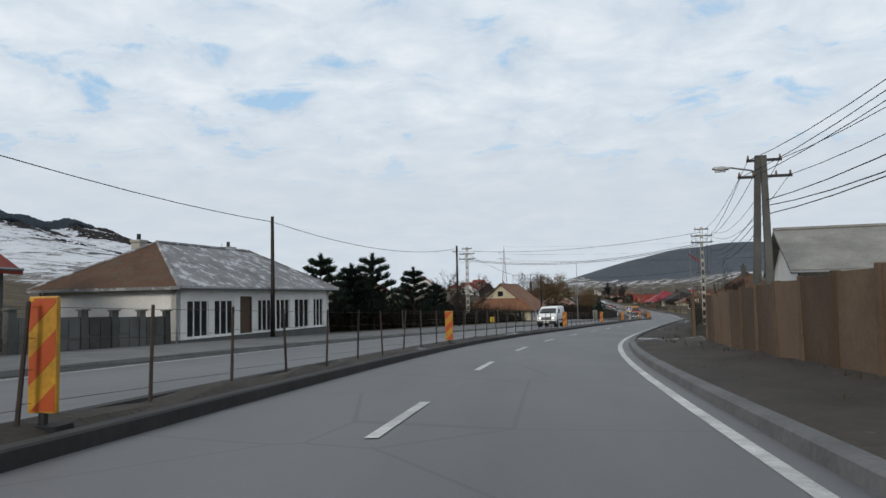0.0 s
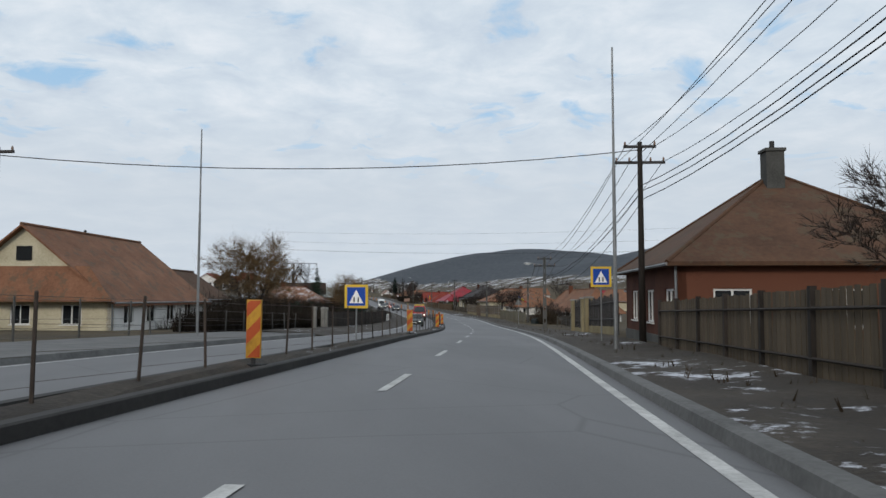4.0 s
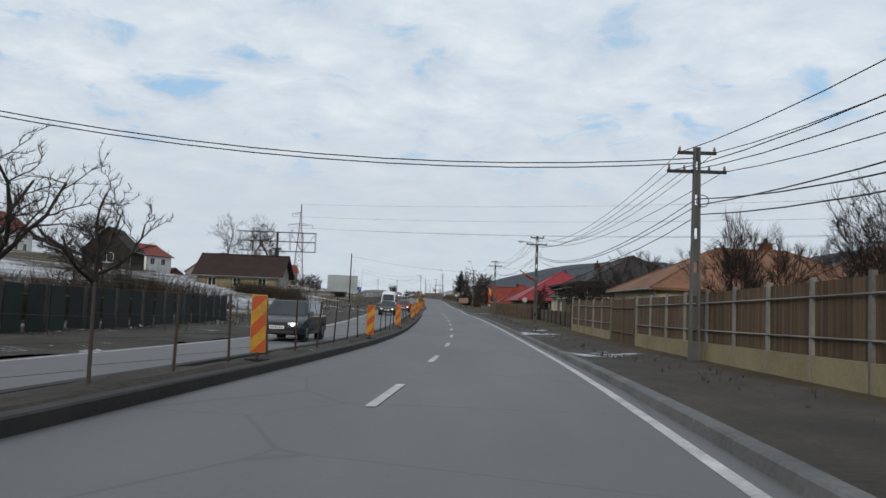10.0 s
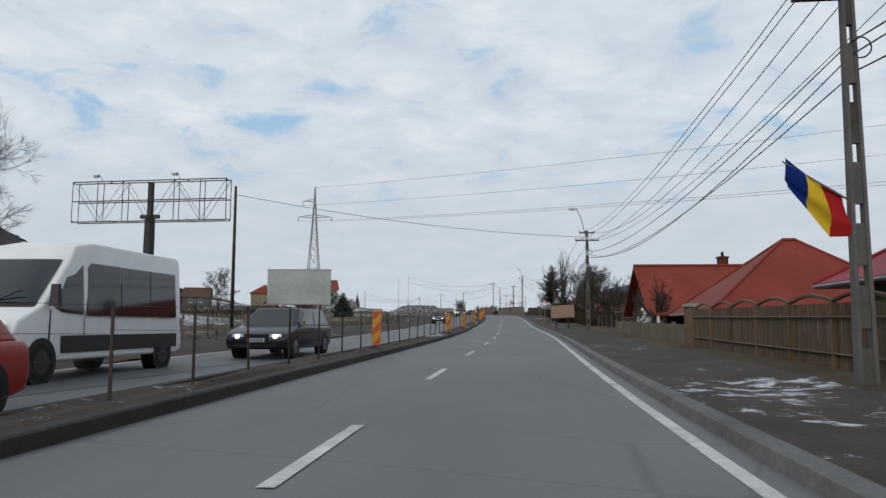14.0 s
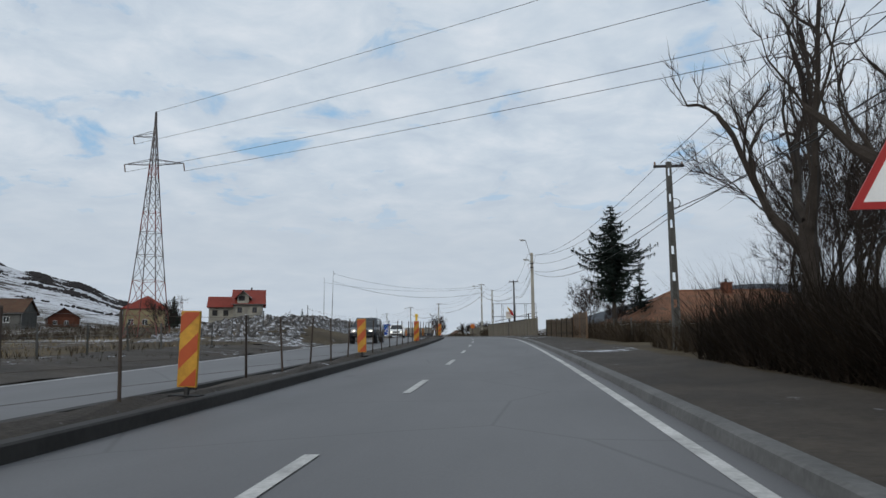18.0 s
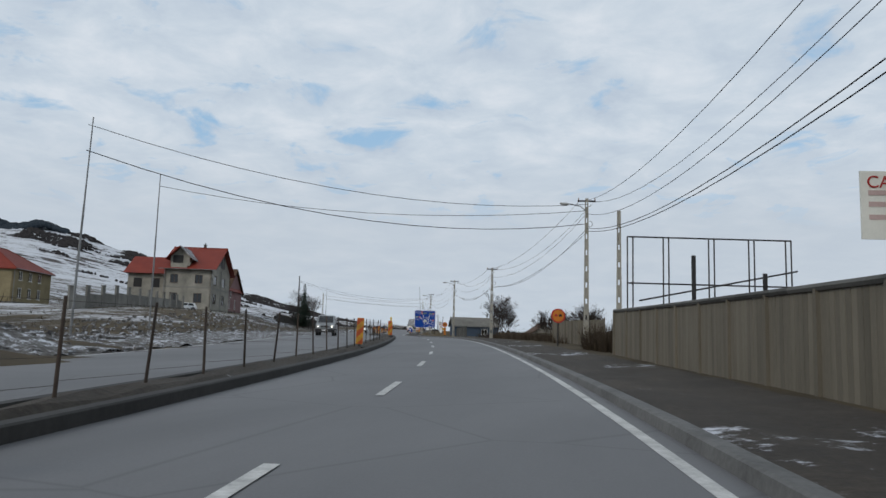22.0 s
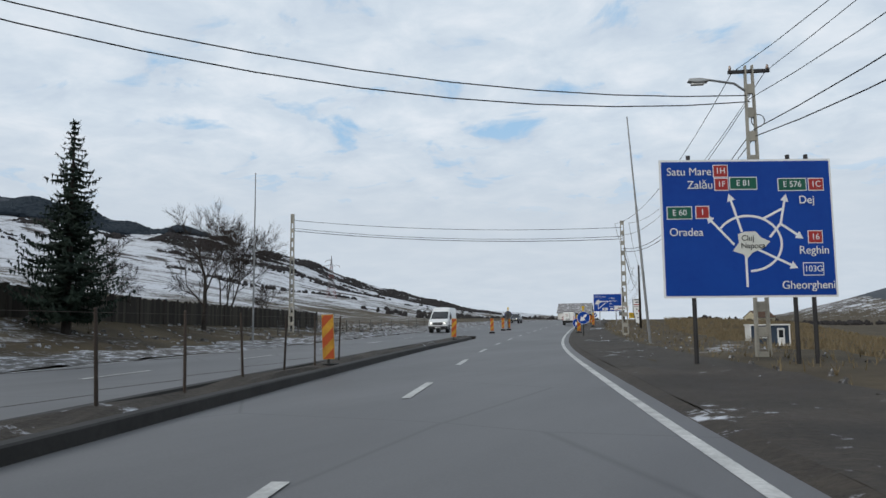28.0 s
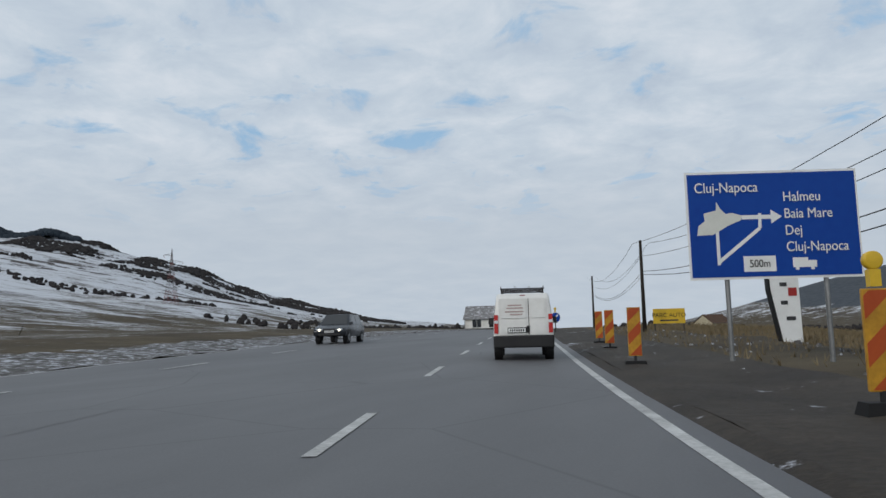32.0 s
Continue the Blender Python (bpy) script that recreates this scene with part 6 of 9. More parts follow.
def board_fence(s0, s1, d0, d1, h, width, mat, label, post="dark_wood", gap=0.02, vary=0.06, alt=None, seed=0, every=2.4, name="fence", base=0.0, base_mat="yellow_plaster", pointed=False):
    """Upright boards on rails between posts; each board and post is a piece of its own."""
    rnd = random.Random(seed)
    host = thing(name, pose(0, 0, 0), label, "fence", "roadside fences")
    a, b = spot(s0, d0), spot(s1, d1)
    n_bays = max(1, round(abs(s1 - s0) / every))
    thick = 0.025
    mesh = (Geo().prism([(-width / 2, 0), (width / 2, 0), (width / 2, 0.93), (0, 1.0), (-width / 2, 0.93)], 0, thick, "y") if pointed else Geo().box(-width / 2, width / 2, 0, thick, 0, 1.0, 0.004)).mesh("board", mat)
    mesh2 = Geo().box(-width / 2, width / 2, 0, thick, 0, 1.0, 0.004).mesh("board", alt) if alt else mesh
    pmesh = Geo().box(-0.07, 0.07, -0.07, 0.07, 0, 1.0, 0.012).mesh("post", post)
    for k in range(n_bays + 1):
        f = k / n_bays
        m = stand(s0 + (s1 - s0) * f, d0 + (d1 - d0) * f, 0, 0.05)
        o = part("post", pmesh, post, host)
        o.matrix_basis = m @ Matrix.Diagonal((1, 1, h + (0.12 if base else 0.08), 1))
        if k == n_bays:
            break
        m2 = stand(s0 + (s1 - s0) * (k + 1) / n_bays, d0 + (d1 - d0) * (k + 1) / n_bays, 0, 0.05)
        p, q = m.translation, m2.translation
        run = (q - p).length
        way = (q - p).normalized()
        face = Matrix(((way.x, -way.y, 0, 0), (way.y, way.x, 0, 0), (0, 0, 1, 0), (0, 0, 0, 1)))
        bay_alt = alt and rnd.random() < 0.3
        if base:
            part("base_wall", Geo().hexa([tuple(p + face.to_3x3() @ Vector((0.07, y, -0.2))) if x else tuple(q + face.to_3x3() @ Vector((-0.07, y, -0.2))) for x, y in ((1, -0.09), (0, -0.09), (0, 0.09), (1, 0.09))], [tuple(p + face.to_3x3() @ Vector((0.07, y, base))) if x else tuple(q + face.to_3x3() @ Vector((-0.07, y, base))) for x, y in ((1, -0.09), (0, -0.09), (0, 0.09), (1, 0.09))]), base_mat, host)
        rail = Geo()
        for z in (base + 0.25 * (h - base), base + 0.8 * (h - base)):
            rail.tube(p + Vector((0, 0, z)) + face.to_3x3() @ Vector((0, -0.04 if d0 > 0 and "sheet" in label else 0.05, 0)), q + Vector((0, 0, z)) + face.to_3x3() @ Vector((0, -0.04 if d0 > 0 and "sheet" in label else 0.05, 0)), 0.03, 0.03, 4)
        part("rail", rail, post, host)
        count = max(1, int((run - 0.14) / (width + gap)))
        for j in range(count):
            u = 0.07 + (j + 0.5) * (run - 0.14) / count
            o = part("board", mesh2 if bay_alt else mesh, mat, host)
            hh = (h - base) * (1 + rnd.uniform(-vary, vary))
            pos = p.lerp(q, u / run)
            o.matrix_basis = Matrix.Translation((pos.x, pos.y, pos.z + base + 0.02)) @ face @ pose(0, -0.03, 0, 0, rnd.uniform(-0.8, 0.8), 0) @ Matrix.Diagonal((1, 1, hh, 1))
    return host


def panel_fence(s0, s1, d0, d1, h, every, mat, label, post="concrete", relief=True, name="fence", seed=0, post_w=0.09, over=0.08, cap=False):
    """Concrete panels between posts, with cast relief."""
    rnd = random.Random(seed)
    host = thing(name, pose(0, 0, 0), label, "fence", "roadside fences")
    n = max(1, round(abs(s1 - s0) / every))
    pts = [stand(s0 + (s1 - s0) * k / n, d0 + (d1 - d0) * k / n, 0, 0.05).translation for k in range(n + 1)]
    run = (pts[1] - pts[0]).length - 2 * post_w
    slab = Geo().box(0, run, -0.04, 0.04, 0, h)
    if relief:
        for u0, u1, v0, v1 in ((0.06, 0.47, 0.5, 0.95), (0.53, 0.94, 0.36, 0.95), (0.06, 0.47, 0.05, 0.44), (0.53, 0.94, 0.05, 0.30)):
            slab.box(u0 * run, u1 * run, -0.07, -0.041, v0 * h, v1 * h, 0.015)
    slab = slab.mesh("panel", mat)
    pm = Geo().box(-post_w, post_w, -0.1, 0.1, 0, h + over, 0.02)
    if cap:
        pm.box(-post_w - 0.05, post_w + 0.05, -0.15, 0.15, h + over, h + over + 0.06, 0.02)
    pm = pm.mesh("post", post)
    for k, p in enumerate(pts):
        way = (pts[min(k + 1, n)] - pts[min(k, n - 1)]).normalized()
        face = Matrix(((way.x, -way.y, 0, 0), (way.y, way.x, 0, 0), (0, 0, 1, 0), (0, 0, 0, 1)))
        o = part("post", pm, post, host)
        o.matrix_basis = Matrix.Translation(p) @ face
        if k < n:
            o = part("panel", slab, mat, host)
            o.matrix_basis = Matrix.Translation(p) @ face @ pose(post_w, 0, 0, rnd.uniform(-0.8, 0.8), 0, 0)


def mesh_fence(s0, s1, d, h, label, every=3.0, mat="old_concrete"):
    host = thing("wire_fence", pose(0, 0, 0), label, "fence", "roadside fences")
    n = round((s1 - s0) / every)
    pm = Geo().tube((0, 0, 0), (0, 0, h), 0.045, 0.04, 5).mesh("post", mat)
    prev = None
    for k in range(n + 1):
        m = stand(s0 + (s1 - s0) * k / n, d, 0, 0.05)
        o = part("post", pm, mat, host)
        o.matrix_basis = m @ pose(0, 0, 0, random.Random(k).uniform(-4, 4), random.Random(k + 7).uniform(-3, 3), 0)
        if prev is not None:
            g = Geo()
            for z in (0.15, 0.45, 0.8, h - 0.08):
                g.path([prev + Vector((0, 0, z)), m.translation + Vector((0, 0, z))], 0.008, 3)
            part("strand", g, "dark_steel", host)
        prev = m.translation.copy()


panel_fence(-24, 30.8, 5.2, 5.1, 1.82, 2.05, "tan_concrete", "brown concrete panel fence with cast rectangles", "tan_concrete", seed=1)
board_fence(37.0, 93.6, 4.9, 5.25, 2.1, 0.19, "tan_plank", "tall weathered brown plank fence", "tan_plank", gap=0.006, alt="grey_plank", seed=2, vary=0.008)
board_fence(94.2, 112, 5.3, 5.4, 1.55, 0.20, "tan_plank", "brown plank fence before a brick cottage", seed=3, vary=0.015)
board_fence(141.9, 146.6, 6.6, 6.6, 2.4, 0.03, "dark_steel", "iron railing between yellow pillars", "dark_steel", gap=0.13, base=0.3, seed=4, pointed=True)
board_fence(128, 139.2, 6.6, 6.6, 2.3, 0.03, "dark_steel", "iron railing on a yellow base wall", "dark_steel", gap=0.13, base=0.5, seed=44, pointed=True)
for s, d in ((139.6, 6.6), (141.5, 6.6), (147.0, 6.6)):
    host = thing("gate_pillar", stand(s, d), "stout yellow plastered gate pillar with a cap", "pillar", "gate pillars")
    part("shaft", Geo().box(-0.3, 0.3, -0.3, 0.3, 0, 2.45), "yellow_plaster", host)
    part("cap", Geo().box(-0.36, 0.36, -0.36, 0.36, 2.45, 2.57, 0.05), "concrete", host)
mesh_fence(150.6, 165, 7.6, 1.0, "low wire fence along bare front gardens", 3.0)
board_fence(166, 176, 9.4, 10.0, 1.1, 0.09, "dark_plank", "low dark picket fence", gap=0.06, seed=6, pointed=True)
panel_fence(187, 213.5, 6.8, 6.6, 1.45, 3.0, "taupe_wall", "low olive-grey plastered wall with a coping", "taupe_wall", relief=False, cap=False)
panel_fence(199, 212, 8.8, 8.8, 0.95, 3.0, "concrete", "low grey concrete wall", "concrete", relief=False)
board_fence(214, 239.2, 6.7, 6.8, 2.2, 0.11, "brown_plank", "tall brown slatted fence on a yellow base between pale posts", "concrete", gap=0.008, vary=0.0, base=0.6, every=2.5, seed=7)
board_fence(239.5, 245.0, 6.8, 6.9, 2.2, 0.11, "brown_plank", "plain brown board gate in a fence", "brown_plank", gap=0.0, vary=0.0, every=2.6, seed=77)
board_fence(245.3, 257.5, 6.9, 6.9, 2.15, 0.11, "brown_plank", "brown slatted fence on a low yellow base", "concrete", gap=0.005, vary=0.02, base=0.5, every=2.3, seed=8)
board_fence(261, 281, 7.8, 8.0, 1.2, 0.22, "grey_plank", "weathered low board fence in front of a house", gap=0.004, vary=0.01, seed=9)
board_fence(284, 307.5, 7.4, 7.2, 1.65, 0.12, "brown_plank", "weathered brown board fence", "brown_plank", gap=0.012, seed=10, alt="grey_plank")
ornate = board_fence(308.2, 330.6, 7.1, 7.0, 1.5, 0.10, "tan_plank", "ornate brown slatted fence with a wavy top rail", "brown_plank", gap=0.045, vary=0.0, seed=11, every=2.8)
for k in range(8):
    wave = [stand(308.2 + (k + f / 8) * 2.8, 7.06, 0, -1.52 - 0.16 * math.sin(math.pi * f / 8)).translation for f in range(9)]
    part("top_rail", Geo().path(wave, 0.05, 5), "brown_plank", ornate)
host = thing("gate_pillar", stand(331.2, 7.0), "stout tan pillar with a rounded cap", "pillar", "gate pillars")
part("shaft", Geo().box(-0.24, 0.24, -0.24, 0.24, 0, 1.62), "tan_concrete", host)
part("cap", Geo().box(-0.32, 0.32, -0.32, 0.32, 1.62, 1.76, 0.06), "concrete", host)
host = thing("porch_column", stand(346.4, 7.7), "white painted balustrade column with a round dish", "column")
part("shaft", Geo().box(-0.22, 0.22, -0.22, 0.22, 0, 1.55), "white_paint", host)
part("cap", Geo().box(-0.34, 0.34, -0.34, 0.34, 1.55, 1.75, 0.05), "white_paint", host)
part("dish", Geo().disc((-0.05, -0.34, 1.15), 0.3, 20, 0.05), "white_paint", host)
part("dish_arm", Geo().tube((-0.05, -0.34, 1.15), (-0.05, -0.2, 1.15), 0.03, 0.03, 6), "steel", host)
for k in range(5):
    part("baluster", Geo().box(-0.05, 0.05, 0.4 + 0.36 * k, 0.5 + 0.36 * k, 0, 1.0), "white_paint", host)
part("handrail", Geo().box(-0.09, 0.09, 0.23, 2.1, 1.0, 1.1), "white_paint", host)
panel_fence(331.8, 352, 7.0, 6.6, 0.9, 3.0, "taupe_wall", "low plastered garden wall", "taupe_wall", relief=False)
mesh_fence(352, 440, 8.4, 1.3, "rusty wire fence on old posts along a garden", 3.0)
mesh_fence(436, 466, 8.0, 1.5, "sagging wire fence grown through with dry brush", 3.0)
board_fence(454.6, 467.4, 6.9, 6.3, 1.7, 0.18, "tan_plank", "old brown board fence grown over with brush", "dark_wood", gap=0.02, vary=0.05, seed=34)
board_fence(446.4, 453.8, 6.8, 6.9, 2.0, 0.24, "brown_plank", "brown board gate between pale posts", "tan_concrete", gap=0.0, vary=0.0, seed=35, every=3.7, name="gate")
board_fence(468, 477.2, 5.4, 5.6, 2.0, 0.19, "beige_sheet", "pale ribbed sheet fence ending at a yard", "beige_sheet", gap=0.0, vary=0.0, seed=33)
sheet_fence = board_fence(477.5, 514.6, 5.6, 6.5, 1.98, 0.19, "beige_sheet", "pale ribbed sheet fence along the road", "beige_sheet", gap=0.0, vary=0.0, seed=13)
board_fence(526.8, 542.4, 8.9, 8.8, 1.75, 0.19, "beige_sheet", "pale ribbed sheet fence at a yard corner", "beige_sheet", gap=0.0, vary=0.0, seed=14)
panel_fence(579, 601, 6.2, 8.4, 1.45, 2.4, "old_concrete", "old grey concrete panel fence", "old_concrete", relief=True, seed=4)
for k in range(12):
    s0, s1 = 477.5 + k * 37.1 / 12, 477.5 + (k + 1) * 37.1 / 12
    d0, d1 = 5.6 + k * 0.075, 5.6 + (k + 1) * 0.075
    a, b = stand(s0, d0, 0, -1.98).translation, stand(s1, d1, 0, -1.98).translation
    part("capping", Geo().path([a, b], 0.075, 6), "old_concrete", sheet_fence)
# left
board_fence(2, 20, -17.4, -17.4, 1.25, 0.10, "brown_plank", "low reddish garden fence with pillars", "old_concrete", gap=0.01, every=3.0, base=0.3, base_mat="old_concrete", seed=21)
panel_fence(20.5, 28.5, -17.4, -17.5, 1.25, 1.6, "old_concrete", "mossy concrete garden fence with stout pillars", "old_concrete", relief=True, post_w=0.2, over=0.25, cap=True)
mesh_fence(54, 118, -16.6, 1.6, "wire fence on thin posts in front of dark shrubs", 4.0)
mesh_fence(118, 143, -15.6, 1.3, "old wire garden fence", 3.0)
board_fence(154, 190, -15.3, -12.4, 1.5, 0.12, "dark_wood", "dark wooden garden picket fence", gap=0.05, seed=22)
for s in (147.4, 151.2, 152.6):
    host = thing("gate_pillar", stand(s, -15.0), "pale concrete gate pillar with a ball cap", "pillar", "gate pillars")
    part("shaft", Geo().box(-0.16, 0.16, -0.16, 0.16, 0, 1.7), "concrete", host)
    part("cap", Geo().box(-0.22, 0.22, -0.22, 0.22, 1.7, 1.86, 0.08), "concrete", host)
board_fence(196, 204, -12.2, -12.2, 1.1, 0.09, "dark_plank", "dark picket fence beside a gate", "dark_wood", gap=0.07, seed=26, pointed=True)
board_fence(190, 196, -12.4, -12.2, 1.1, 0.09, "frame_white", "white picket gate fence", "dark_wood", gap=0.07, seed=23, pointed=True)
board_fence(204, 221.6, -12.2, -13.6, 1.25, 0.10, "dark_plank", "dark weathered slat fence", gap=0.06, seed=24)
board_fence(222, 246.5, -13.7, -14.6, 1.45, 0.9, "green_sheet", "dark green-black sheet fence", "dark_steel", gap=0.0, vary=0.0, seed=25)
mesh_fence(247, 345, -14.8, 1.25, "leaning post and wire fence along a snowy yard", 2.6)
mesh_fence(345, 440, -16.0, 1.3, "post and wire fence along a frosted meadow", 3.2)
panel_fence(548, 592, -33.0, -33.0, 1.4, 4.0, "concrete", "garden wall with stout stone pillars", "concrete", relief=False, post_w=0.4, over=0.7, cap=True)
board_fence(630, 684, -24.0, -22.0, 1.55, 0.22, "dark_plank", "dark board fence behind the roadside", gap=0.0, seed=27)
mesh_fence(668, 720, -19.0, 1.2, "post and wire fence at the edge of a field", 4.0)

# ---- trees and shrubs, from the start onwards ----
for s, d, h, k in ((47.5, -20.2, 5.6, 1), (51.5, -19.8, 5.1, 2), (55.0, -19.6, 6.2, 3), (64.5, -19.8, 5.6, 4), (59.0, -22.0, 4.8, 5), (76.0, -22.0, 4.6, 6)):
    pine(s, d, h, k, "dark green young pine with upturned tufts")
conifer(227.5, -26.3, 9.4, 2.5, 11, "tall dark green spruce in a garden", wild=0.2)
conifer(188.0, -16.6, 5.3, 2.3, 12, "dark green spruce before a tiled house", wild=0.2)
conifer(226.2, -20.9, 7.0, 2.2, 13, "bushy dark green spruce in a garden", wild=0.2)
conifer(446.9, 9.0, 10.4, 2.75, 14, "tall dark ragged spruce beside the road", gaps=0.14, bushy=1.35, bare=0.29, wild=0.24, shape=((0.0, 0.12, 0.28, 0.42, 0.55, 0.7, 0.82, 0.92, 1.0), (0.3, 0.5, 0.66, 1.0, 0.92, 0.5, 0.34, 0.16, 0.04)))
conifer(452.0, 12.2, 6.4, 1.9, 15, "thin frosted young larch tree", gaps=0.5, bushy=0.8)
conifer(647.6, -20.7, 10.2, 2.6, 16, "tall dark spruce behind a board fence")
conifer(560.0, -52.0, 7.0, 2.0, 18, "dark spruce by a garden")
conifer(425.0, -29.0, 4.4, 2.4, 19, "rounded dark pine at the roadside", bushy=1.4)
for k, (s, d, h) in enumerate(((166, -21.0, 2.6), (170, -21.2, 3.0), (174, -21.4, 2.8), (178, -21.0, 3.1), (183, -21.3, 2.7), (188, -21.4, 2.9))):
    conifer(s, d, h, 1.05, 30 + k, "clipped dark green thuja shrub", name="thuja", gaps=0.0, bushy=1.5)
bare_tree(175.0, -27.6, 12.0, 1.12, 41, "large leafless willow with fine drooping twigs", "willow_twig", 6, droop=0.10, stems=4, name="willow_tree", lift=0.16, dense=3, spray=12, trail=1.9, girth=1.3)
bare_tree(215.6, -19.9, 8.5, 1.0, 42, "large leafless tree with pale drooping twigs", "willow_twig", 6, droop=0.10, spray=11, trail=1.7, stems=3, name="willow_tree", lift=0.2, dense=3)
bare_tree(232.0, -22.0, 4.6, 0.9, 46, "rust-coloured leafless garden bush", "rust_twig", 5, stems=4, name="bush", lift=0.2, dense=4)
bare_tree(220.5, -21.5, 4.4, 0.9, 47, "rust-coloured leafless garden bush", "rust_twig", 5, stems=4, name="bush", lift=0.2, dense=4)
bare_tree(671.0, -24.8, 10.4, 0.8, 49, "dense leafless tree behind a dark board fence", "twig", 6, stems=3, spray=9)
bare_tree(225.5, 20.6, 9.2, 0.85, 48, "leafless tree behind a concrete wall", "twig", 6, stems=2, spray=8)
for k, (s, d, h, sp, st) in enumerate(((104.0, -27.0, 7.6, 0.8, 2), (115.0, -35.0, 9.0, 0.8, 1), (88.0, -40.0, 8.5, 0.8, 1), (97.0, -26.0, 6.0, 0.8, 2), (237.0, -23.0, 6.6, 1.05, 1), (246.0, -21.5, 6.0, 1.05, 1), (252.0, -26.0, 5.6, 1.1, 1), (262.0, -30.0, 6.0, 1.0, 1), (345.0, -43.0, 14.0, 1.05, 1), (341.0, -38.0, 14.5, 1.05, 1), (339.0, -32.5, 13.0, 1.05, 1),
                                        (372.0, -30.5, 5.5, 0.9, 1), (388.0, -26.0, 4.5, 0.9, 1), (425.0, -36.0, 7.0, 0.9, 1), (446.0, -44.0, 8.0, 0.9, 2), (488.0, -40.0, 6.0, 0.9, 2), (661.8, -21.5, 8.6, 1.0, 1), (655.0, -24.0, 5.0, 1.0, 2), (690.0, -30.0, 4.5, 1.0, 1),
                                        (103.0, 9.5, 5.6, 0.95, 2), (228.0, 12.0, 6.4, 0.6, 4), (287.0, 9.4, 4.4, 1.1, 1), (262.6, 13.5, 6.9, 0.75, 1), (263.4, 18.2, 7.2, 0.7, 1), (262.0, 22.5, 6.6, 0.7, 1), (260.6, 8.9, 5.0, 1.0, 2), (264.6, 8.3, 4.6, 1.0, 2), (265.0, 11.5, 6.2, 0.7, 1), (236.0, 11.0, 6.4, 0.55, 4),
                                        (403.0, 9.6, 8.4, 0.75, 2), (412.0, 9.4, 9.8, 0.7, 3), (415.5, 11.4, 9.6, 0.65, 2), (423.0, 13.0, 9.6, 0.7, 2), (398.0, 12.5, 6.0, 0.9, 3), (391.0, 12.0, 5.0, 0.9, 3), (366.0, 10.5, 5.4, 0.9, 3), (372.0, 9.0, 5.0, 0.9, 3), (358.0, 11.0, 5.0, 0.9, 2),
                                        (455.0, 11.0, 4.0, 0.8, 4), (462.0, 9.5, 6.6, 0.75, 4), (588.0, 12.5, 7.4, 0.62, 5), (594.0, 15.0, 5.6, 0.7, 5), (574.0, 16.0, 4.2, 0.8, 5), (553.0, 12.0, 3.4, 0.9, 5), (546.0, 13.0, 3.8, 0.9, 5), (186.0, 10.5, 3.4, 0.8, 3), (196.0, 9.8, 3.0, 0.8, 3), (180.0, 11.0, 2.6, 0.9, 4), (215.0, 9.6, 2.6, 0.9, 4))):
    bare_tree(s, d, h, sp, 60 + k, ("leafless tree with dark forked branches", "leafless shrub with upright stems")[st > 2], "twig", 6 if h > 3 else 5, stems=st, spray=8 if st < 3 else 4, lift=0.26 if st < 3 else 0.3, name="bare_tree" if st < 3 else "bush")
for k, (s, d, h, reach, girth) in enumerate(((88.5, 8.3, 7.8, 3.0, 0.95), (93.0, 7.3, 5.6, 1.7, 1.5), (402.5, 6.9, 9.4, 2.9, 1.4), (408.0, 7.0, 11.0, 3.3, 1.4), (344.6, 8.0, 3.9, 1.8, 2.2), (384.5, 8.6, 5.0, 3.0, 1.1), (389.5, 9.4, 5.4, 3.2, 1.0), (182.6, 8.6, 3.6, 2.2, 0.9), (232.6, -19.6, 8.6, 4.6, 0.9), (240.0, -19.0, 8.0, 4.4, 0.9))):
    gnarled_tree(s, d, h, reach, 140 + k, "old leafless tree with thick crooked limbs", girth)
thicket("shrubs", 45, 107, -19.5, -26, 3.0, 3000, "dark_brush", "dark tangled shrubs behind a wire fence", 1, 0.05, 0.5)
thicket("shrubs", 136, 165, -17.5, -24, 1.6, 600, "brush", "dry tangled garden growth", 2, 0.05, 0.5)
thicket("shrubs", 208, 232, -20.5, -26, 2.9, 1500, "rust_twig", "rust-brown tangled garden bushes", 25, 0.05, 0.5)
thicket("shrubs", 226, 262, -18.6, -26, 3.0, 1500, "brush", "dark tangled shrubs under old trees", 15, 0.05, 0.5)
thicket("shrubs", 298, 314, -21, -29, 2.4, 800, "brush", "dark tangled hedge before a farmhouse", 16, 0.05, 0.5)
thicket("shrubs", 395, 560, -42, -110, 2.6, 1300, "brush", "scattered dark bushes on a frosted slope", 17, 0.09, 0.6)
thicket("shrubs", 379, 396, 7.6, 11.5, 2.5, 900, "brush", "brown tangled growth along a garden fence", 36, 0.05, 0.5)
thicket("shrubs", 386, 391, 12, 15, 2.4, 260, "rust_twig", "rust-coloured leafless bush in a garden", 37, 0.05, 0.5)
thicket("shrubs", 179.5, 185.5, 8.0, 9.8, 2.6, 420, "brush", "dark tangled garden bush before a house", 38, 0.05, 0.5)
thicket("shrubs", 395, 414, 5.9, 9.5, 3.2, 1500, "dark_brush", "dark tangled growth round old roadside trees", 35, 0.05, 0.5)
thicket("shrubs", 400, 425, 6.6, 10.5, 2.2, 900, "brush", "dense brown undergrowth below roadside trees", 19, 0.05, 0.5)
thicket("shrubs", 82, 116, -27, -44, 4.2, 2200, "dark_brush", "dark tangled bushes behind gardens", 20, 0.06, 0.5)
thicket("shrubs", 162, 206, -18.6, -23, 2.4, 900, "brush", "dark garden hedge behind a picket fence", 21, 0.06, 0.4)
thicket("hedge", 126, 186, -15.9, -18.2, 2.1, 3400, "dark_brush", "dense dark garden hedge behind a fence", 31, 0.06, 0.35)
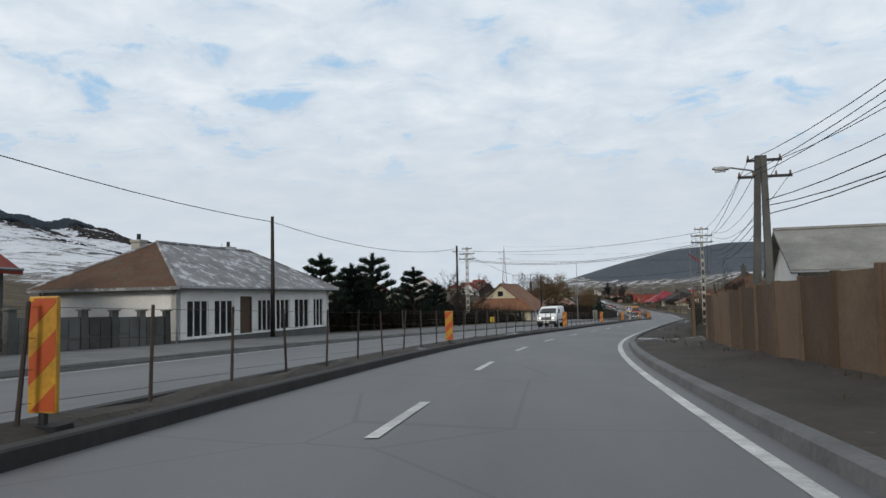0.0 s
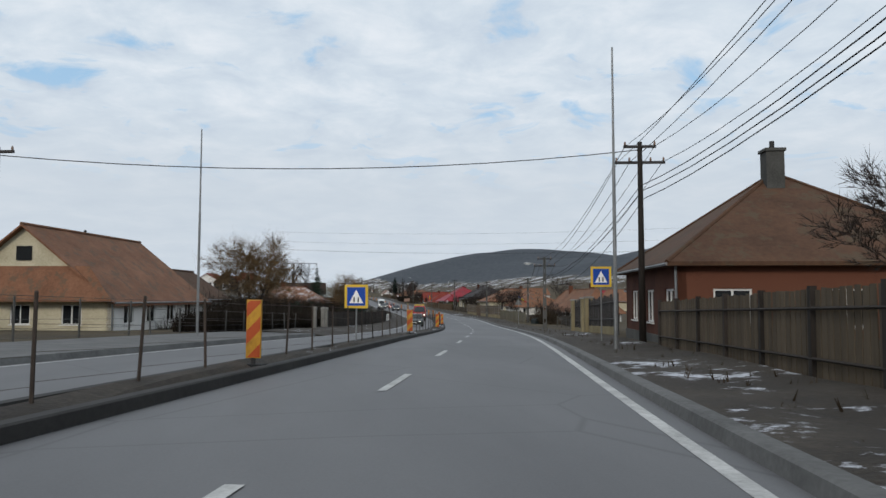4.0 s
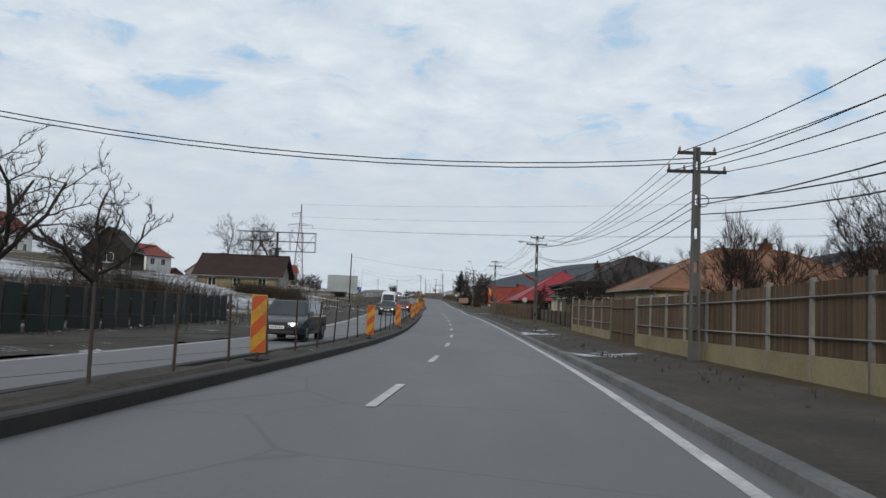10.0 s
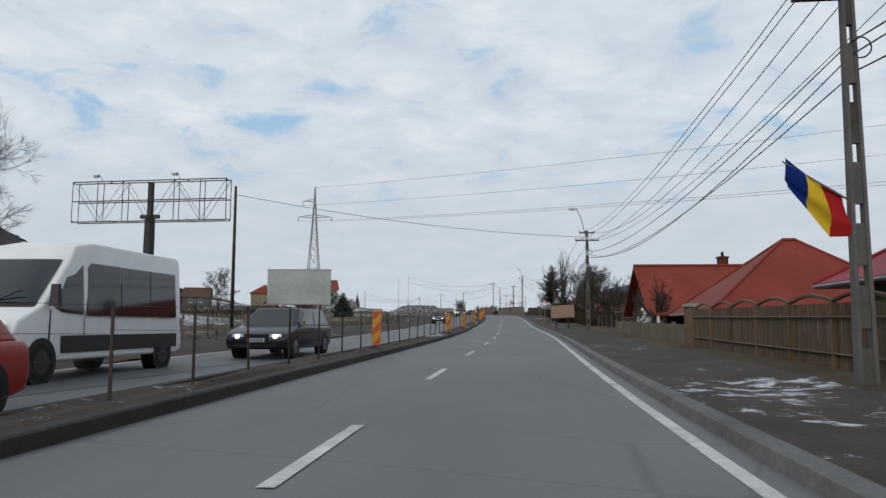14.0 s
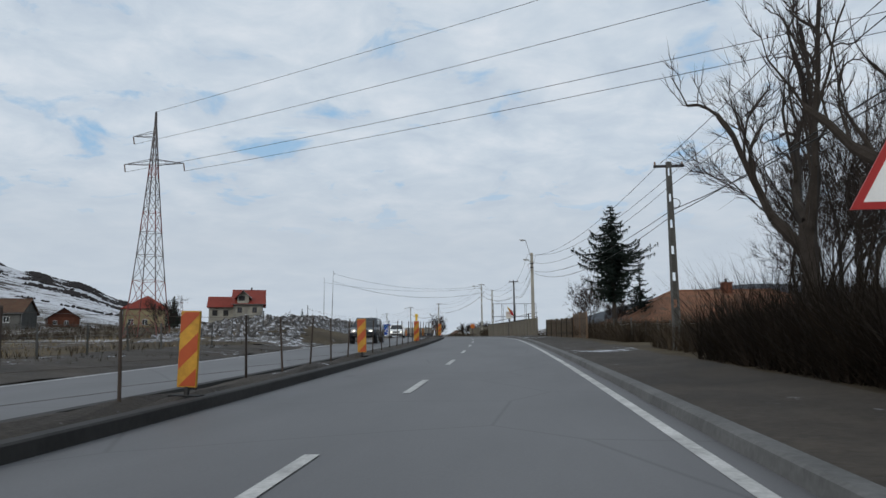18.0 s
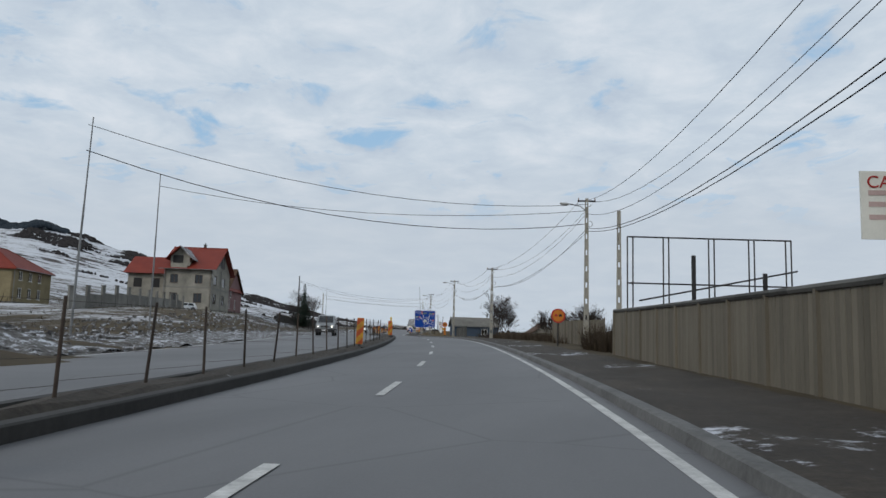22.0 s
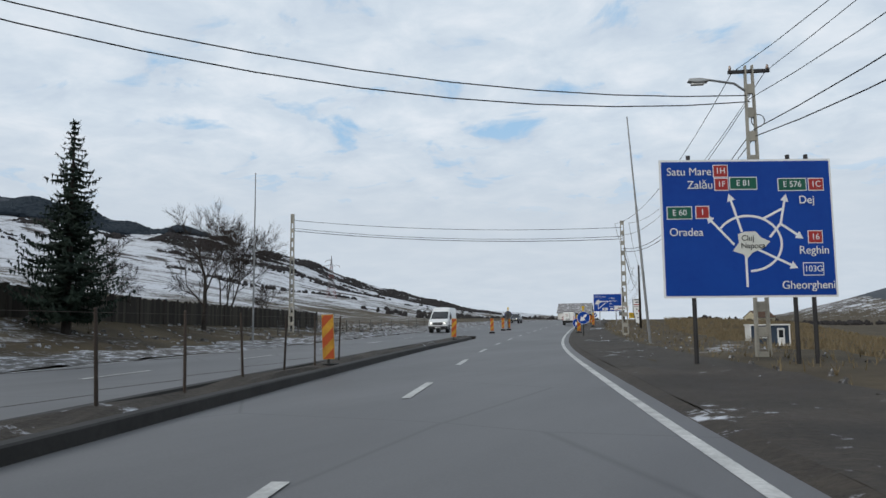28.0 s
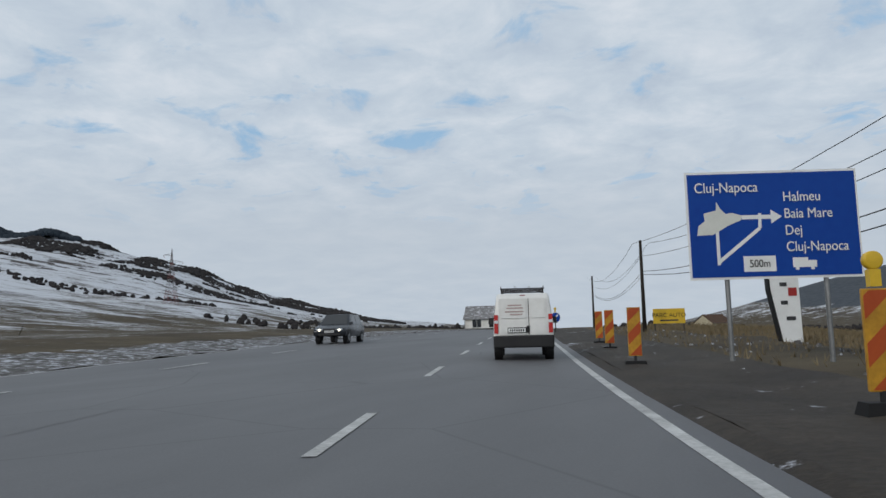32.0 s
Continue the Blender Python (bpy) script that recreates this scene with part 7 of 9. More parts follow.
thicket("shrubs", 146, 206, -19.5, -31, 4.4, 3000, "dark_brush", "dark tangled garden growth under a willow", 34, 0.08, 0.4)
thicket("hedge", 192, 222, -13.8, -17.0, 1.5, 1200, "dark_brush", "dark overgrown hedge behind a slat fence", 32, 0.06, 0.35)
thicket("hedge", 128, 162, -17.2, -19.0, 1.5, 1100, "brush", "dark ragged hedge behind a garden fence", 22, 0.05, 0.35)
thicket("shrubs", 560, 780, -55, -170, 2.6, 1000, "brush", "dark bushes scattered over a snowy slope", 23, 0.1, 0.6)
thicket("shrubs", 355, 440, 9.5, 15, 1.8, 1900, "brush", "brown tangled brush along a garden fence", 3, 0.04, 0.6)
thicket("shrubs", 433, 467, 7.0, 11.5, 1.75, 2600, "brush", "brown tangled brush behind a wire fence", 33, 0.045, 0.6)
thicket("shrubs", 517.5, 523.5, 6.8, 9.5, 1.9, 420, "brush", "round dark leafless bush beside a fence", 28, 0.05, 0.4)
thicket("shrubs", 518, 546, 10.5, 18, 1.7, 900, "brush", "dark leafless bushes in a yard", 29, 0.05, 0.6)
thicket("shrubs", 535, 580, 7.5, 15, 1.3, 900, "brush", "dry brown roadside scrub", 4, 0.05, 0.6)
thicket("hedge", 284, 300, 7.9, 9.3, 1.7, 1300, "brush", "clipped dry brown hedge", 5, 0.05, 0.3)
thicket("shrubs", 178, 205, 8.5, 11, 0.9, 500, "brush", "low frosted garden shrubs", 6, 0.05, 0.6)
thicket("reeds", 640, 860, 16, 55, 1.1, 12000, "dead_grass", "tall straw-coloured dead grass in the field", 7, 0.07, 0.35, "dead grass")
thicket("reeds", 600, 780, 5.5, 16, 0.35, 3000, "dead_grass", "short straw-coloured dead grass on the verge", 8, 0.02, 0.6, "dead grass")
thicket("weeds", 480, 720, -19.5, -34, 0.45, 1500, "brush", "brown dead weeds on a frosted bank", 9, 0.02, 0.6, "weeds")
thicket("weeds", 350, 480, -17, -45, 0.5, 2600, "dead_grass", "dead grass on a frosted meadow", 10, 0.02, 0.6, "dead grass")
thicket("weeds", 190, 440, -11.6, -24, 0.45, 3200, "brush", "dark dead weeds in a snowy yard", 11, 0.02, 0.6, "weeds")
thicket("weeds", -20, 300, 2.9, 5.0, 0.22, 1500, "brush", "scrubby dead weeds on the verge", 12, 0.02, 0.7, "weeds")


def forest():
    """Woods along the ridge tops: many small uneven cones in one mesh, the conifers coloured with distance haze."""
    rnd = random.Random(5)
    g = Geo()
    def crown(g, x, y, z, h, r):
        k, n = len(g.v), 5
        for f, zz in ((0.8, -0.4), (1.0, 0.45 * h), (0.55, 0.85 * h)):
            g.v += [(x + f * r * math.cos(i * 1.2566 + h) * rnd.uniform(0.75, 1.2), y + f * r * math.sin(i * 1.2566 + h) * rnd.uniform(0.75, 1.2), z + zz + rnd.uniform(-0.5, 0.5)) for i in range(n)]
        g.v.append((x + rnd.uniform(-0.3, 0.3), y, z + h))
        for q in (0, n):
            g.f += [(k + q + i, k + q + (i + 1) % n, k + q + n + (i + 1) % n, k + q + n + i) for i in range(n)]
        g.f += [(k + 2 * n + i, k + 2 * n + (i + 1) % n, k + 3 * n) for i in range(n)]

    pick = np.random.RandomState(7)

    def slope(count, bearing, reach):
        """Random places on the far hill, with their heights."""
        a, r = np.radians(pick.uniform(*bearing, count)), np.sqrt(pick.uniform(reach[0] ** 2, reach[1] ** 2, count))
        x, y = -r * np.sin(a), 400 + r * np.cos(a)
        return zip(x.tolist(), y.tolist(), terrain(x[None, :], y[None, :])[0].tolist(), np.degrees(a).tolist(), r.tolist())

    for x, y, z, a, r in slope(32000, (40.5, 96), (1300, 2130)):
        if r < 1330 + 320 * smooth01((54 - a) / 9) + 260 * smooth01((46 - a) / 5) + 50 * float(wavy(np.array(x), np.array(y), 60, 5.0)):
            continue
        crown(g, x, y, z, rnd.uniform(7, 12), rnd.uniform(6, 9))
    tagged(part("far_woods", g, "hazed_needles"), "dark conifer woods along the hilltops, distance haze in their blue-grey colour", "woods", kind="stuff")
    b = Geo()
    for x, y, z, a, r in slope(15000, (20, 50), (640, 2060)):
        belt = float(wavy(np.array(x * 0.8 + y * 0.5), np.array(y - x * 0.3), 75, 2.0)) + 0.5 * float(wavy(np.array(x), np.array(y), 23, 4.0))
        if belt < 0.62 - 0.85 * smooth01((r - 900) / 900):
            continue
        k = 0.5 + 0.6 * smooth01((r - 700) / 1000)
        crown(b, x, y, z, k * rnd.uniform(1.6, 4.4), k * rnd.uniform(1.6, 4.6))
    for _ in range(600):
        s, d = rnd.uniform(960, 1140), rnd.choice((-1, 1)) * rnd.uniform(22, 130)
        p = spot(s, d)
        crown(b, p.x, p.y, ground_cached(p.x, p.y), rnd.uniform(0.8, 2.6), rnd.uniform(0.7, 1.8))
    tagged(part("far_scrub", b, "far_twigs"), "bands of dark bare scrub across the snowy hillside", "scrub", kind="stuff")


forest()

# ---- signs, boards and road works ----


def stripes(host, w, z0, z1, y=-0.034):
    """Diagonal red bands on a yellow beacon plate, cut to its edges."""
    h = 0.26
    z = z0 - w
    while z < z1:
        pts = [(-w / 2, z), (w / 2, z + w), (w / 2, z + w + h), (-w / 2, z + h)]
        out = []
        for lim, sign in ((z0, 1), (z1, -1)):
            src, out = (pts, []) if not out else (out, [])
            for (ax, az), (bx, bz) in zip(src, src[1:] + src[:1]):
                ia, ib = (az - lim) * sign >= 0, (bz - lim) * sign >= 0
                if ia:
                    out.append((ax, az))
                if ia != ib:
                    f = (lim - az) / (bz - az)
                    out.append((ax + (bx - ax) * f, lim))
            if not out:
                break
        if len(out) > 2:
            part("stripe", Geo().prism(out, y, y + 0.004, "y"), "beacon_red", host)
        z += 2 * h


def beacon_mesh():
    host = thing("traffic_beacon", at(6.5, -4.85, 0.12), "yellow and red striped road-works beacon on a rubber foot", "beacon", "beacons along the median")
    part("plate", Geo().box(-0.15, 0.15, -0.03, 0.03, 0.18, 1.3, 0.0), "beacon_yellow", host, bevel=0.012)
    stripes(host, 0.28, 0.2, 1.28)
    part("stem", Geo().box(-0.03, 0.03, -0.03, 0.03, 0.05, 0.19), "black_plastic", host)
    part("foot", Geo().box(-0.26, 0.26, -0.17, 0.17, -0.1, 0.07, 0.04), "rubber", host)
    return host


first_beacon = beacon_mesh()
for k, s in enumerate((28.2, 58.9, 81.4, 100, 125, 150.2, 173, 196, 219, 233, 247, 265, 298, 323, 345, 361, 383.6, 401, 415, 462, 484.6, 512.6, 540, 564.3, 588, 612, 634.8, 661)):
    copy_thing(first_beacon, at(s, -4.78 + 0.06 * math.sin(k * 2.3), 0.10, 6 * math.sin(k * 1.7)) @ pose(0, 0, 0, 0, 2.5 * math.sin(k * 3.1), 0))
for s, d in ((684.5, -5.15), (697.0, -5.55), (698.9, -5.1), (700.0, 2.5), (705.0, 2.2), (720.0, 2.85), (728.0, 3.2), (734.0, 3.45), (681.0, 2.75)):
    copy_thing(first_beacon, at(s, d, 0.05, 5 * math.sin(s)))


def blinker(host, x, z, y=0.0):
    lamp = part("warning_lamp", Geo().disc((x, y - 0.05, z + 0.19), 0.105, 16, 0.1), "sign_yellow", host, "yellow blinking warning lamp", bevel=0.02, smooth=True)
    part("battery_box", Geo().box(x - 0.06, x + 0.06, y - 0.05, y + 0.05, z - 0.1, z + 0.09), "sign_yellow", lamp)


for s, d in ((281, -4.8), (432.3, -4.8), (548, -4.8), (711.0, 4.05)):
    o = copy_thing(first_beacon, at(s, d, 0.10))
    blinker(o, 0.0, 1.42)


def arrow_poly(c, size, angle):
    pts = [(-0.09, 0.42), (0.09, 0.42), (0.09, -0.02), (0.27, -0.02), (0, -0.44), (-0.27, -0.02), (-0.09, -0.02)]
    ca, sa = math.cos(angle), math.sin(angle)
    return [(c[0] + size * (x * ca - z * sa), c[1] + size * (x * sa + z * ca)) for x, z in pts]


def round_sign(s, d, h, r, kind, label, turn=0.0, lamp=True, back=False):
    host = thing("road_sign", at(s, d, 0.0, turn + (180 if back else 0)), label, "sign", "round signs")
    part("post", Geo().box(-0.04, 0.04, 0.03, 0.09, -0.12, h + 0.12), "dark_steel", host)
    part("foot", Geo().box(-0.3, 0.3, -0.15, 0.25, -0.12, 0.06, 0.04), "rubber", host)
    if kind == "arrow":
        part("disc", Geo().disc((0, -0.01, h), r, 28, 0.03), "sign_blue", host)
        part("back_plate", Geo().disc((0, 0.012, h), r * 0.985, 28, 0.008), "sign_back", host)
        part("rim", Geo().path([(r * math.cos(a), -0.012, h + r * math.sin(a)) for a in np.linspace(0, 2 * math.pi, 29)], 0.012, 4), "sign_white", host)
        part("arrow", Geo().prism(arrow_poly((0, h), r * 1.75, -0.75), -0.02, -0.012, "y"), "sign_white", host)
    else:
        part("disc", Geo().disc((0, -0.01, h), r, 28, 0.03), "sign_red", host)
        part("face", Geo().disc((0, -0.018, h), r * 0.8, 28, 0.006), "sign_orange", host)
        if kind == "30":
            words("30", r * 1.05, "black", host, 0, h, -0.02, "CENTER")
        else:
            for x, mat in ((-0.3, "sign_red"), (0.3, "black")):
                part("car_symbol", Geo().prism([(r * (x - 0.22), h - r * 0.1), (r * (x + 0.22), h - r * 0.1), (r * (x + 0.22), h + r * 0.08), (r * (x + 0.12), h + r * 0.22), (r * (x - 0.12), h + r * 0.22), (r * (x - 0.22), h + r * 0.08)], -0.024, -0.019, "y"), mat, host)
    if lamp:
        blinker(host, 0.0, h + r + 0.12)
    return host


round_sign(671.3, 3.1, 1.35, 0.45, "arrow", "round blue sign with a white arrow under a yellow lamp", 8)
round_sign(694.2, 2.45, 0.76, 0.45, "arrow", "round blue arrow sign leaning by the lane", 6)
round_sign(698.3, -5.12, 1.68, 0.42, "arrow", "round sign seen from its grey back with a yellow lamp", 0, True, True)
round_sign(762.0, 2.4, 1.2, 0.4, "arrow", "round blue arrow sign by the lane", 4)
round_sign(527.1, 6.1, 1.95, 0.45, "overtake", "round orange no-overtaking sign with a red rim", 0, False)
host = round_sign(602.6, 6.6, 2.05, 0.42, "30", "round orange speed limit sign over a beacon", 0, False)
part("beacon_plate", Geo().box(-0.17, 0.17, -0.02, 0.02, 0.4, 1.5), "sign_orange", host)


def triangle_sign(s, d, h, size, label, back=False, turn=0.0):
    host = thing("warning_sign", stand(s, d, turn + (180 if back else 0)), label, "sign", "warning signs")
    part("post", Geo().tube((0, 0.06, 0), (0, 0.06, h + 0.1), 0.03, 0.03, 8), "steel", host)
    tri = [(-size / 2, h - size * 0.43), (size / 2, h - size * 0.43), (0, h + size * 0.43)]
    ins = [(x * 0.72, h - size * 0.145 + (z - h + size * 0.145) * 0.72) for x, z in tri]
    part("plate", Geo().prism(tri, 0.0, 0.025, "y"), "sign_back" if back else "sign_red", host)
    if not back:
        part("face", Geo().prism(ins, -0.006, -0.001, "y"), "sign_white", host)
        part("symbol", Geo().prism([(-0.05, h - 0.22), (0.02, h - 0.22), (0.02, h - 0.06), (0.09, h - 0.06), (0.09, h + 0.1), (0.02, h + 0.1), (0.02, h - 0.0), (-0.05, h)], -0.012, -0.007, "y"), "black", host)


host = thing("notice_board", stand(710.8, -15.3), "square road board seen from its grey back on two posts", "sign")
part("panel", Geo().box(-0.58, 0.58, 0.0, 0.03, 1.75, 2.9), "sign_back", host)
for x in (-0.4, 0.4):
    part("post", Geo().tube((x, -0.04, -0.1), (x, -0.04, 2.85), 0.03, 0.03, 8), "dark_steel", host)
    part("clamp", Geo().box(x - 0.06, x + 0.06, -0.012, -0.002, 2.5, 2.56), "steel", host)
triangle_sign(398.2, 4.0, 2.7, 0.95, "red-rimmed warning triangle for a double bend")
triangle_sign(179.6, 5.0, 2.9, 0.95, "warning triangle seen from its grey back", True)
triangle_sign(192.0, -15.2, 2.6, 0.9, "pale warning triangle on a thin post", True, 180)
for s, d, h in ((112.1, -5.2, 1.75), (117.0, 4.1, 2.7)):
    host = thing("crossing_sign", at(s, d), "square blue pedestrian crossing sign in a yellow frame", "sign", "crossing signs")
    part("post", Geo().tube((0, 0.05, -0.05), (0, 0.05, h + 0.35), 0.03, 0.03, 8), "steel", host)
    part("frame", Geo().box(-0.42, 0.42, 0.0, 0.02, h - 0.42, h + 0.42), "sign_yellow", host)
    part("face", Geo().box(-0.33, 0.33, -0.008, -0.002, h - 0.33, h + 0.33), "sign_blue", host)
    part("triangle", Geo().prism([(-0.25, h - 0.24), (0.25, h - 0.24), (0, h + 0.24)], -0.014, -0.009, "y"), "sign_white", host)
    part("stripes_symbol", Geo().box(-0.1, -0.05, -0.019, -0.015, h - 0.2, h - 0.02).box(0.05, 0.1, -0.019, -0.015, h - 0.2, h - 0.02), "black", host)
host = thing("marker_sign", at(70.5, -13.9, 0.1), "small black and yellow chevron marker", "sign")
part("post", Geo().tube((0, 0.05, -0.1), (0, 0.05, 0.9), 0.025, 0.025, 6), "steel", host)
part("plate", Geo().box(-0.25, 0.25, 0.0, 0.02, 0.4, 0.9), "sign_yellow", host)
for x in (-0.16, 0.06):
    part("chevron", Geo().prism([(x, 0.42), (x + 0.1, 0.42), (x + 0.2, 0.65), (x + 0.1, 0.88), (x, 0.88), (x + 0.1, 0.65)], -0.008, -0.002, "y"), "black", host)


def direction_board(s, d0, d1, z0, z1, turn, label):
    m = at(s, (d0 + d1) / 2, 0.0, turn)
    host = thing("direction_sign", m, label, "road sign", "direction boards")
    w, dz = (d1 - d0), 0.0
    part("panel", Geo().box(-w / 2, w / 2, 0.0, 0.03, z0, z1), "sign_white", host, "white board edge")
    part("face", Geo().box(-w / 2 + 0.05, w / 2 - 0.05, -0.008, -0.001, z0 + 0.05, z1 - 0.05), "sign_blue", host)
    return host, w


host, w = direction_board(636.0, 3.75, 7.95, 2.0, 5.3, 6, "large blue direction sign with a ring road map")
host.matrix_basis = at(636.0, 5.83, -0.44, 6) @ Matrix.Diagonal((1.05, 1, 1.08, 1))
for x in (-w / 2 + 0.75, w / 2 - 1.0, w / 2 - 0.55):
    part("post", Geo().tube((x, 0.1, -1.0), (x, 0.1, 5.42), 0.055, 0.055, 8), "dark_steel", host)
L, B = -w / 2, 2.0
for text, x, z, size in (("Satu Mare", 0.17, 3.00, 0.27), ("Zalău", 0.66, 2.68, 0.27), ("Oradea", 0.18, 1.55, 0.27), ("Dej", 3.36, 2.30, 0.27), ("Reghin", 3.30, 1.10, 0.27), ("Gheorgheni", 2.84, 0.28, 0.27)):
    words(text, size, "sign_white", host, L + x, B + z)
for text, x0, x1, z, mat in (("E 81", 1.72, 2.36, 2.72, "sign_green"), ("E 576", 2.90, 3.56, 2.68, "sign_green"), ("E 60", 0.16, 0.74, 2.02, "sign_green"), ("1F", 1.35, 1.66, 2.70, "sign_red"), ("1C", 3.64, 3.98, 2.68, "sign_red"), ("1", 0.86, 1.16, 2.03, "sign_red"), ("1H", 1.33, 1.66, 3.02, "sign_red"), ("16", 3.56, 3.88, 1.42, "sign_red"), ("103G", 3.40, 3.86, 0.66, "sign_blue")):
    part("route_border", Geo().box(L + x0 - 0.02, L + x1 + 0.02, -0.014, -0.009, B + z - 0.155, B + z + 0.155), "sign_white", host)
    pl = part("route_plate", Geo().box(L + x0, L + x1, -0.020, -0.015, B + z - 0.135, B + z + 0.135), mat, host)
    words(text, 0.2, "sign_white", host, L + (x0 + x1) / 2, B + z, -0.026, "CENTER")


def stroke(host, pts, width, head=0.0, mat="sign_white", name="map_line"):
    """A flat line on the board face, with an arrow head when head is given."""
    for k, ((ax, az), (bx, bz)) in enumerate(zip(pts, pts[1:])):
        dx, dz_ = bx - ax, bz - az
        n = math.hypot(dx, dz_)
        ux, uz = dx / n, dz_ / n
        q = [(ax - uz * width / 2, az + ux * width / 2), (ax + uz * width / 2, az - ux * width / 2), (bx + uz * width / 2, bz - ux * width / 2), (bx - uz * width / 2, bz + ux * width / 2)]
        yo = -0.014 - 0.0005 * (k % 2)
        part(name, Geo().prism(q, yo, -0.009, "y"), mat, host)
        if head and k == len(pts) - 2:
            part("arrow_head", Geo().prism([(bx - uz * head * 0.55, bz + ux * head * 0.55), (bx + uz * head * 0.55, bz - ux * head * 0.55), (bx + ux * head, bz + uz * head)], -0.0155, -0.009, "y"), mat, host)


cx, cz, rr = L + 2.10, B + 1.28, 0.80
ring = [(cx + rr * math.cos(a), cz + 0.82 * rr * math.sin(a)) for a in np.linspace(-1.55, 2.55, 26)]
stroke(host, ring, 0.055)
for pts, head in (([(L + 2.02, B + 0.25), (L + 2.02, B + 1.1)], 0), ([(L + 1.75, B + 1.25), (L + 1.22, B + 1.82)], 0.18), ([(L + 1.95, B + 1.55), (L + 1.72, B + 2.30)], 0.18), ([(L + 2.62, B + 1.42), (L + 2.90, B + 1.75), (L + 3.02, B + 2.28)], 0.18), ([(L + 2.45, B + 1.85), (L + 2.95, B + 2.1)], 0), ([(L + 2.90, B + 1.74), (L + 3.28, B + 1.48)], 0.18), ([(L + 2.28, B + 1.15), (L + 3.10, B + 0.76)], 0.18)):
    stroke(host, pts, 0.055, head)
part("town_shape", Geo().prism([(L + 1.70, B + 1.10), (L + 1.95, B + 1.02), (L + 2.05, B + 0.92), (L + 2.18, B + 1.06), (L + 2.48, B + 1.18), (L + 2.62, B + 1.32), (L + 2.40, B + 1.42), (L + 2.28, B + 1.56), (L + 2.02, B + 1.56), (L + 1.84, B + 1.50), (L + 1.86, B + 1.30)], -0.021, -0.016, "y"), "sign_grey", host)
words("Cluj", 0.19, "black", host, L + 1.92, B + 1.40, -0.027)
words("Napoca", 0.19, "black", host, L + 1.90, B + 1.22, -0.027)

host, w = direction_board(719.2, 4.45, 8.55, 2.35, 4.6, 4, "large blue lorry route sign with white place names")
host.matrix_basis = at(719.2, 5.85, -0.62, 4) @ Matrix.Diagonal((0.915, 1, 1.067, 1))
for x in (-w / 2 + 0.9, w / 2 - 0.85):
    part("post", Geo().tube((x, 0.1, -1.0), (x, 0.1, 4.5), 0.06, 0.06, 8), "steel", host)
L, B = -w / 2, 2.35
for text, x, z, size in (("Cluj-Napoca", 0.20, 1.90, 0.30), ("Halmeu", 2.30, 1.68, 0.29), ("Baia Mare", 2.30, 1.33, 0.29), ("Dej", 2.30, 0.98, 0.29), ("Cluj-Napoca", 2.30, 0.64, 0.29)):
    words(text, size, "sign_white", host, L + x, B + z)
part("distance_plate", Geo().box(L + 1.28, L + 2.04, -0.016, -0.009, B + 0.15, B + 0.47), "sign_white", host)
words("500m", 0.22, "black", host, L + 1.66, B + 0.31, -0.022, "CENTER")
part("town_shape", Geo().prism([(L + 0.22, B + 0.92), (L + 0.60, B + 0.93), (L + 0.78, B + 1.02), (L + 0.98, B + 1.12), (L + 1.28, B + 1.22), (L + 1.30, B + 1.32), (L + 1.08, B + 1.38), (L + 0.92, B + 1.36), (L + 0.80, B + 1.48), (L + 0.72, B + 1.62), (L + 0.70, B + 1.44), (L + 0.40, B + 1.38), (L + 0.42, B + 1.22), (L + 0.26, B + 1.12)], -0.014, -0.009, "y"), "sign_grey", host)
stroke(host, [(L + 0.70, B + 1.02), (L + 0.70, B + 0.30)], 0.075, 0, "sign_white")
stroke(host, [(L + 0.70, B + 0.36), (L + 1.72, B + 1.05), (L + 1.74, B + 1.36)], 0.075, 0, "sign_white")
stroke(host, [(L + 1.30, B + 1.28), (L + 2.0, B + 1.28)], 0.085, 0.26, "sign_white")
part("lorry_symbol", Geo().box(L + 2.44, L + 2.80, -0.014, -0.009, B + 0.22, B + 0.42).box(L + 2.80, L + 3.0, -0.014, -0.009, B + 0.22, B + 0.36).box(L + 2.50, L + 2.58, -0.014, -0.009, B + 0.17, B + 0.22).box(L + 2.86, L + 2.94, -0.014, -0.009, B + 0.17, B + 0.22), "sign_white", host)

host = thing("town_sign", stand(713.5, 7.6, 8), "white end-of-town sign with a red diagonal", "sign")
part("post", Geo().tube((0, 0.05, 0), (0, 0.05, 2.6), 0.035, 0.035, 8), "steel", host)
part("plate", Geo().box(-0.9, 0.9, 0.0, 0.02, 2.0, 2.6), "sign_white", host)
words("Vâlcele", 0.34, "black", host, 0, 2.3, -0.008, "CENTER")
stroke_host = part("diagonal", Geo().prism([(-0.88, 2.02), (-0.74, 2.02), (0.88, 2.58), (0.74, 2.58)], -0.014, -0.010, "y"), "sign_red", host)
part("lower_plate", Geo().box(-0.35, 0.35, 0.0, 0.02, 1.35, 1.85), "sign_back", host)

host = thing("totem_sign", at(731.0, 9.9, -0.35, 6) @ Matrix.Diagonal((0.85, 0.85, 0.9, 1)), "tall white fuel and shop totem tapering to its foot", "sign")
part("body", Geo().prism([(-0.55, 4.5), (-0.52, 2.6), (-0.1, 0.4), (0.75, 0.4), (0.72, 4.5)], 0.0, 0.35, "y"), "sign_white", host)
part("edge", Geo().prism([(-0.62, 4.5), (-0.59, 2.6), (-0.17, 0.4), (-0.1, 0.4), (-0.52, 2.6), (-0.55, 4.5)], -0.01, 0.36, "y"), "black", host)
part("plinth", Geo().box(-0.5, 0.9, -0.15, 0.5, -0.2, 0.4), "concrete", host)
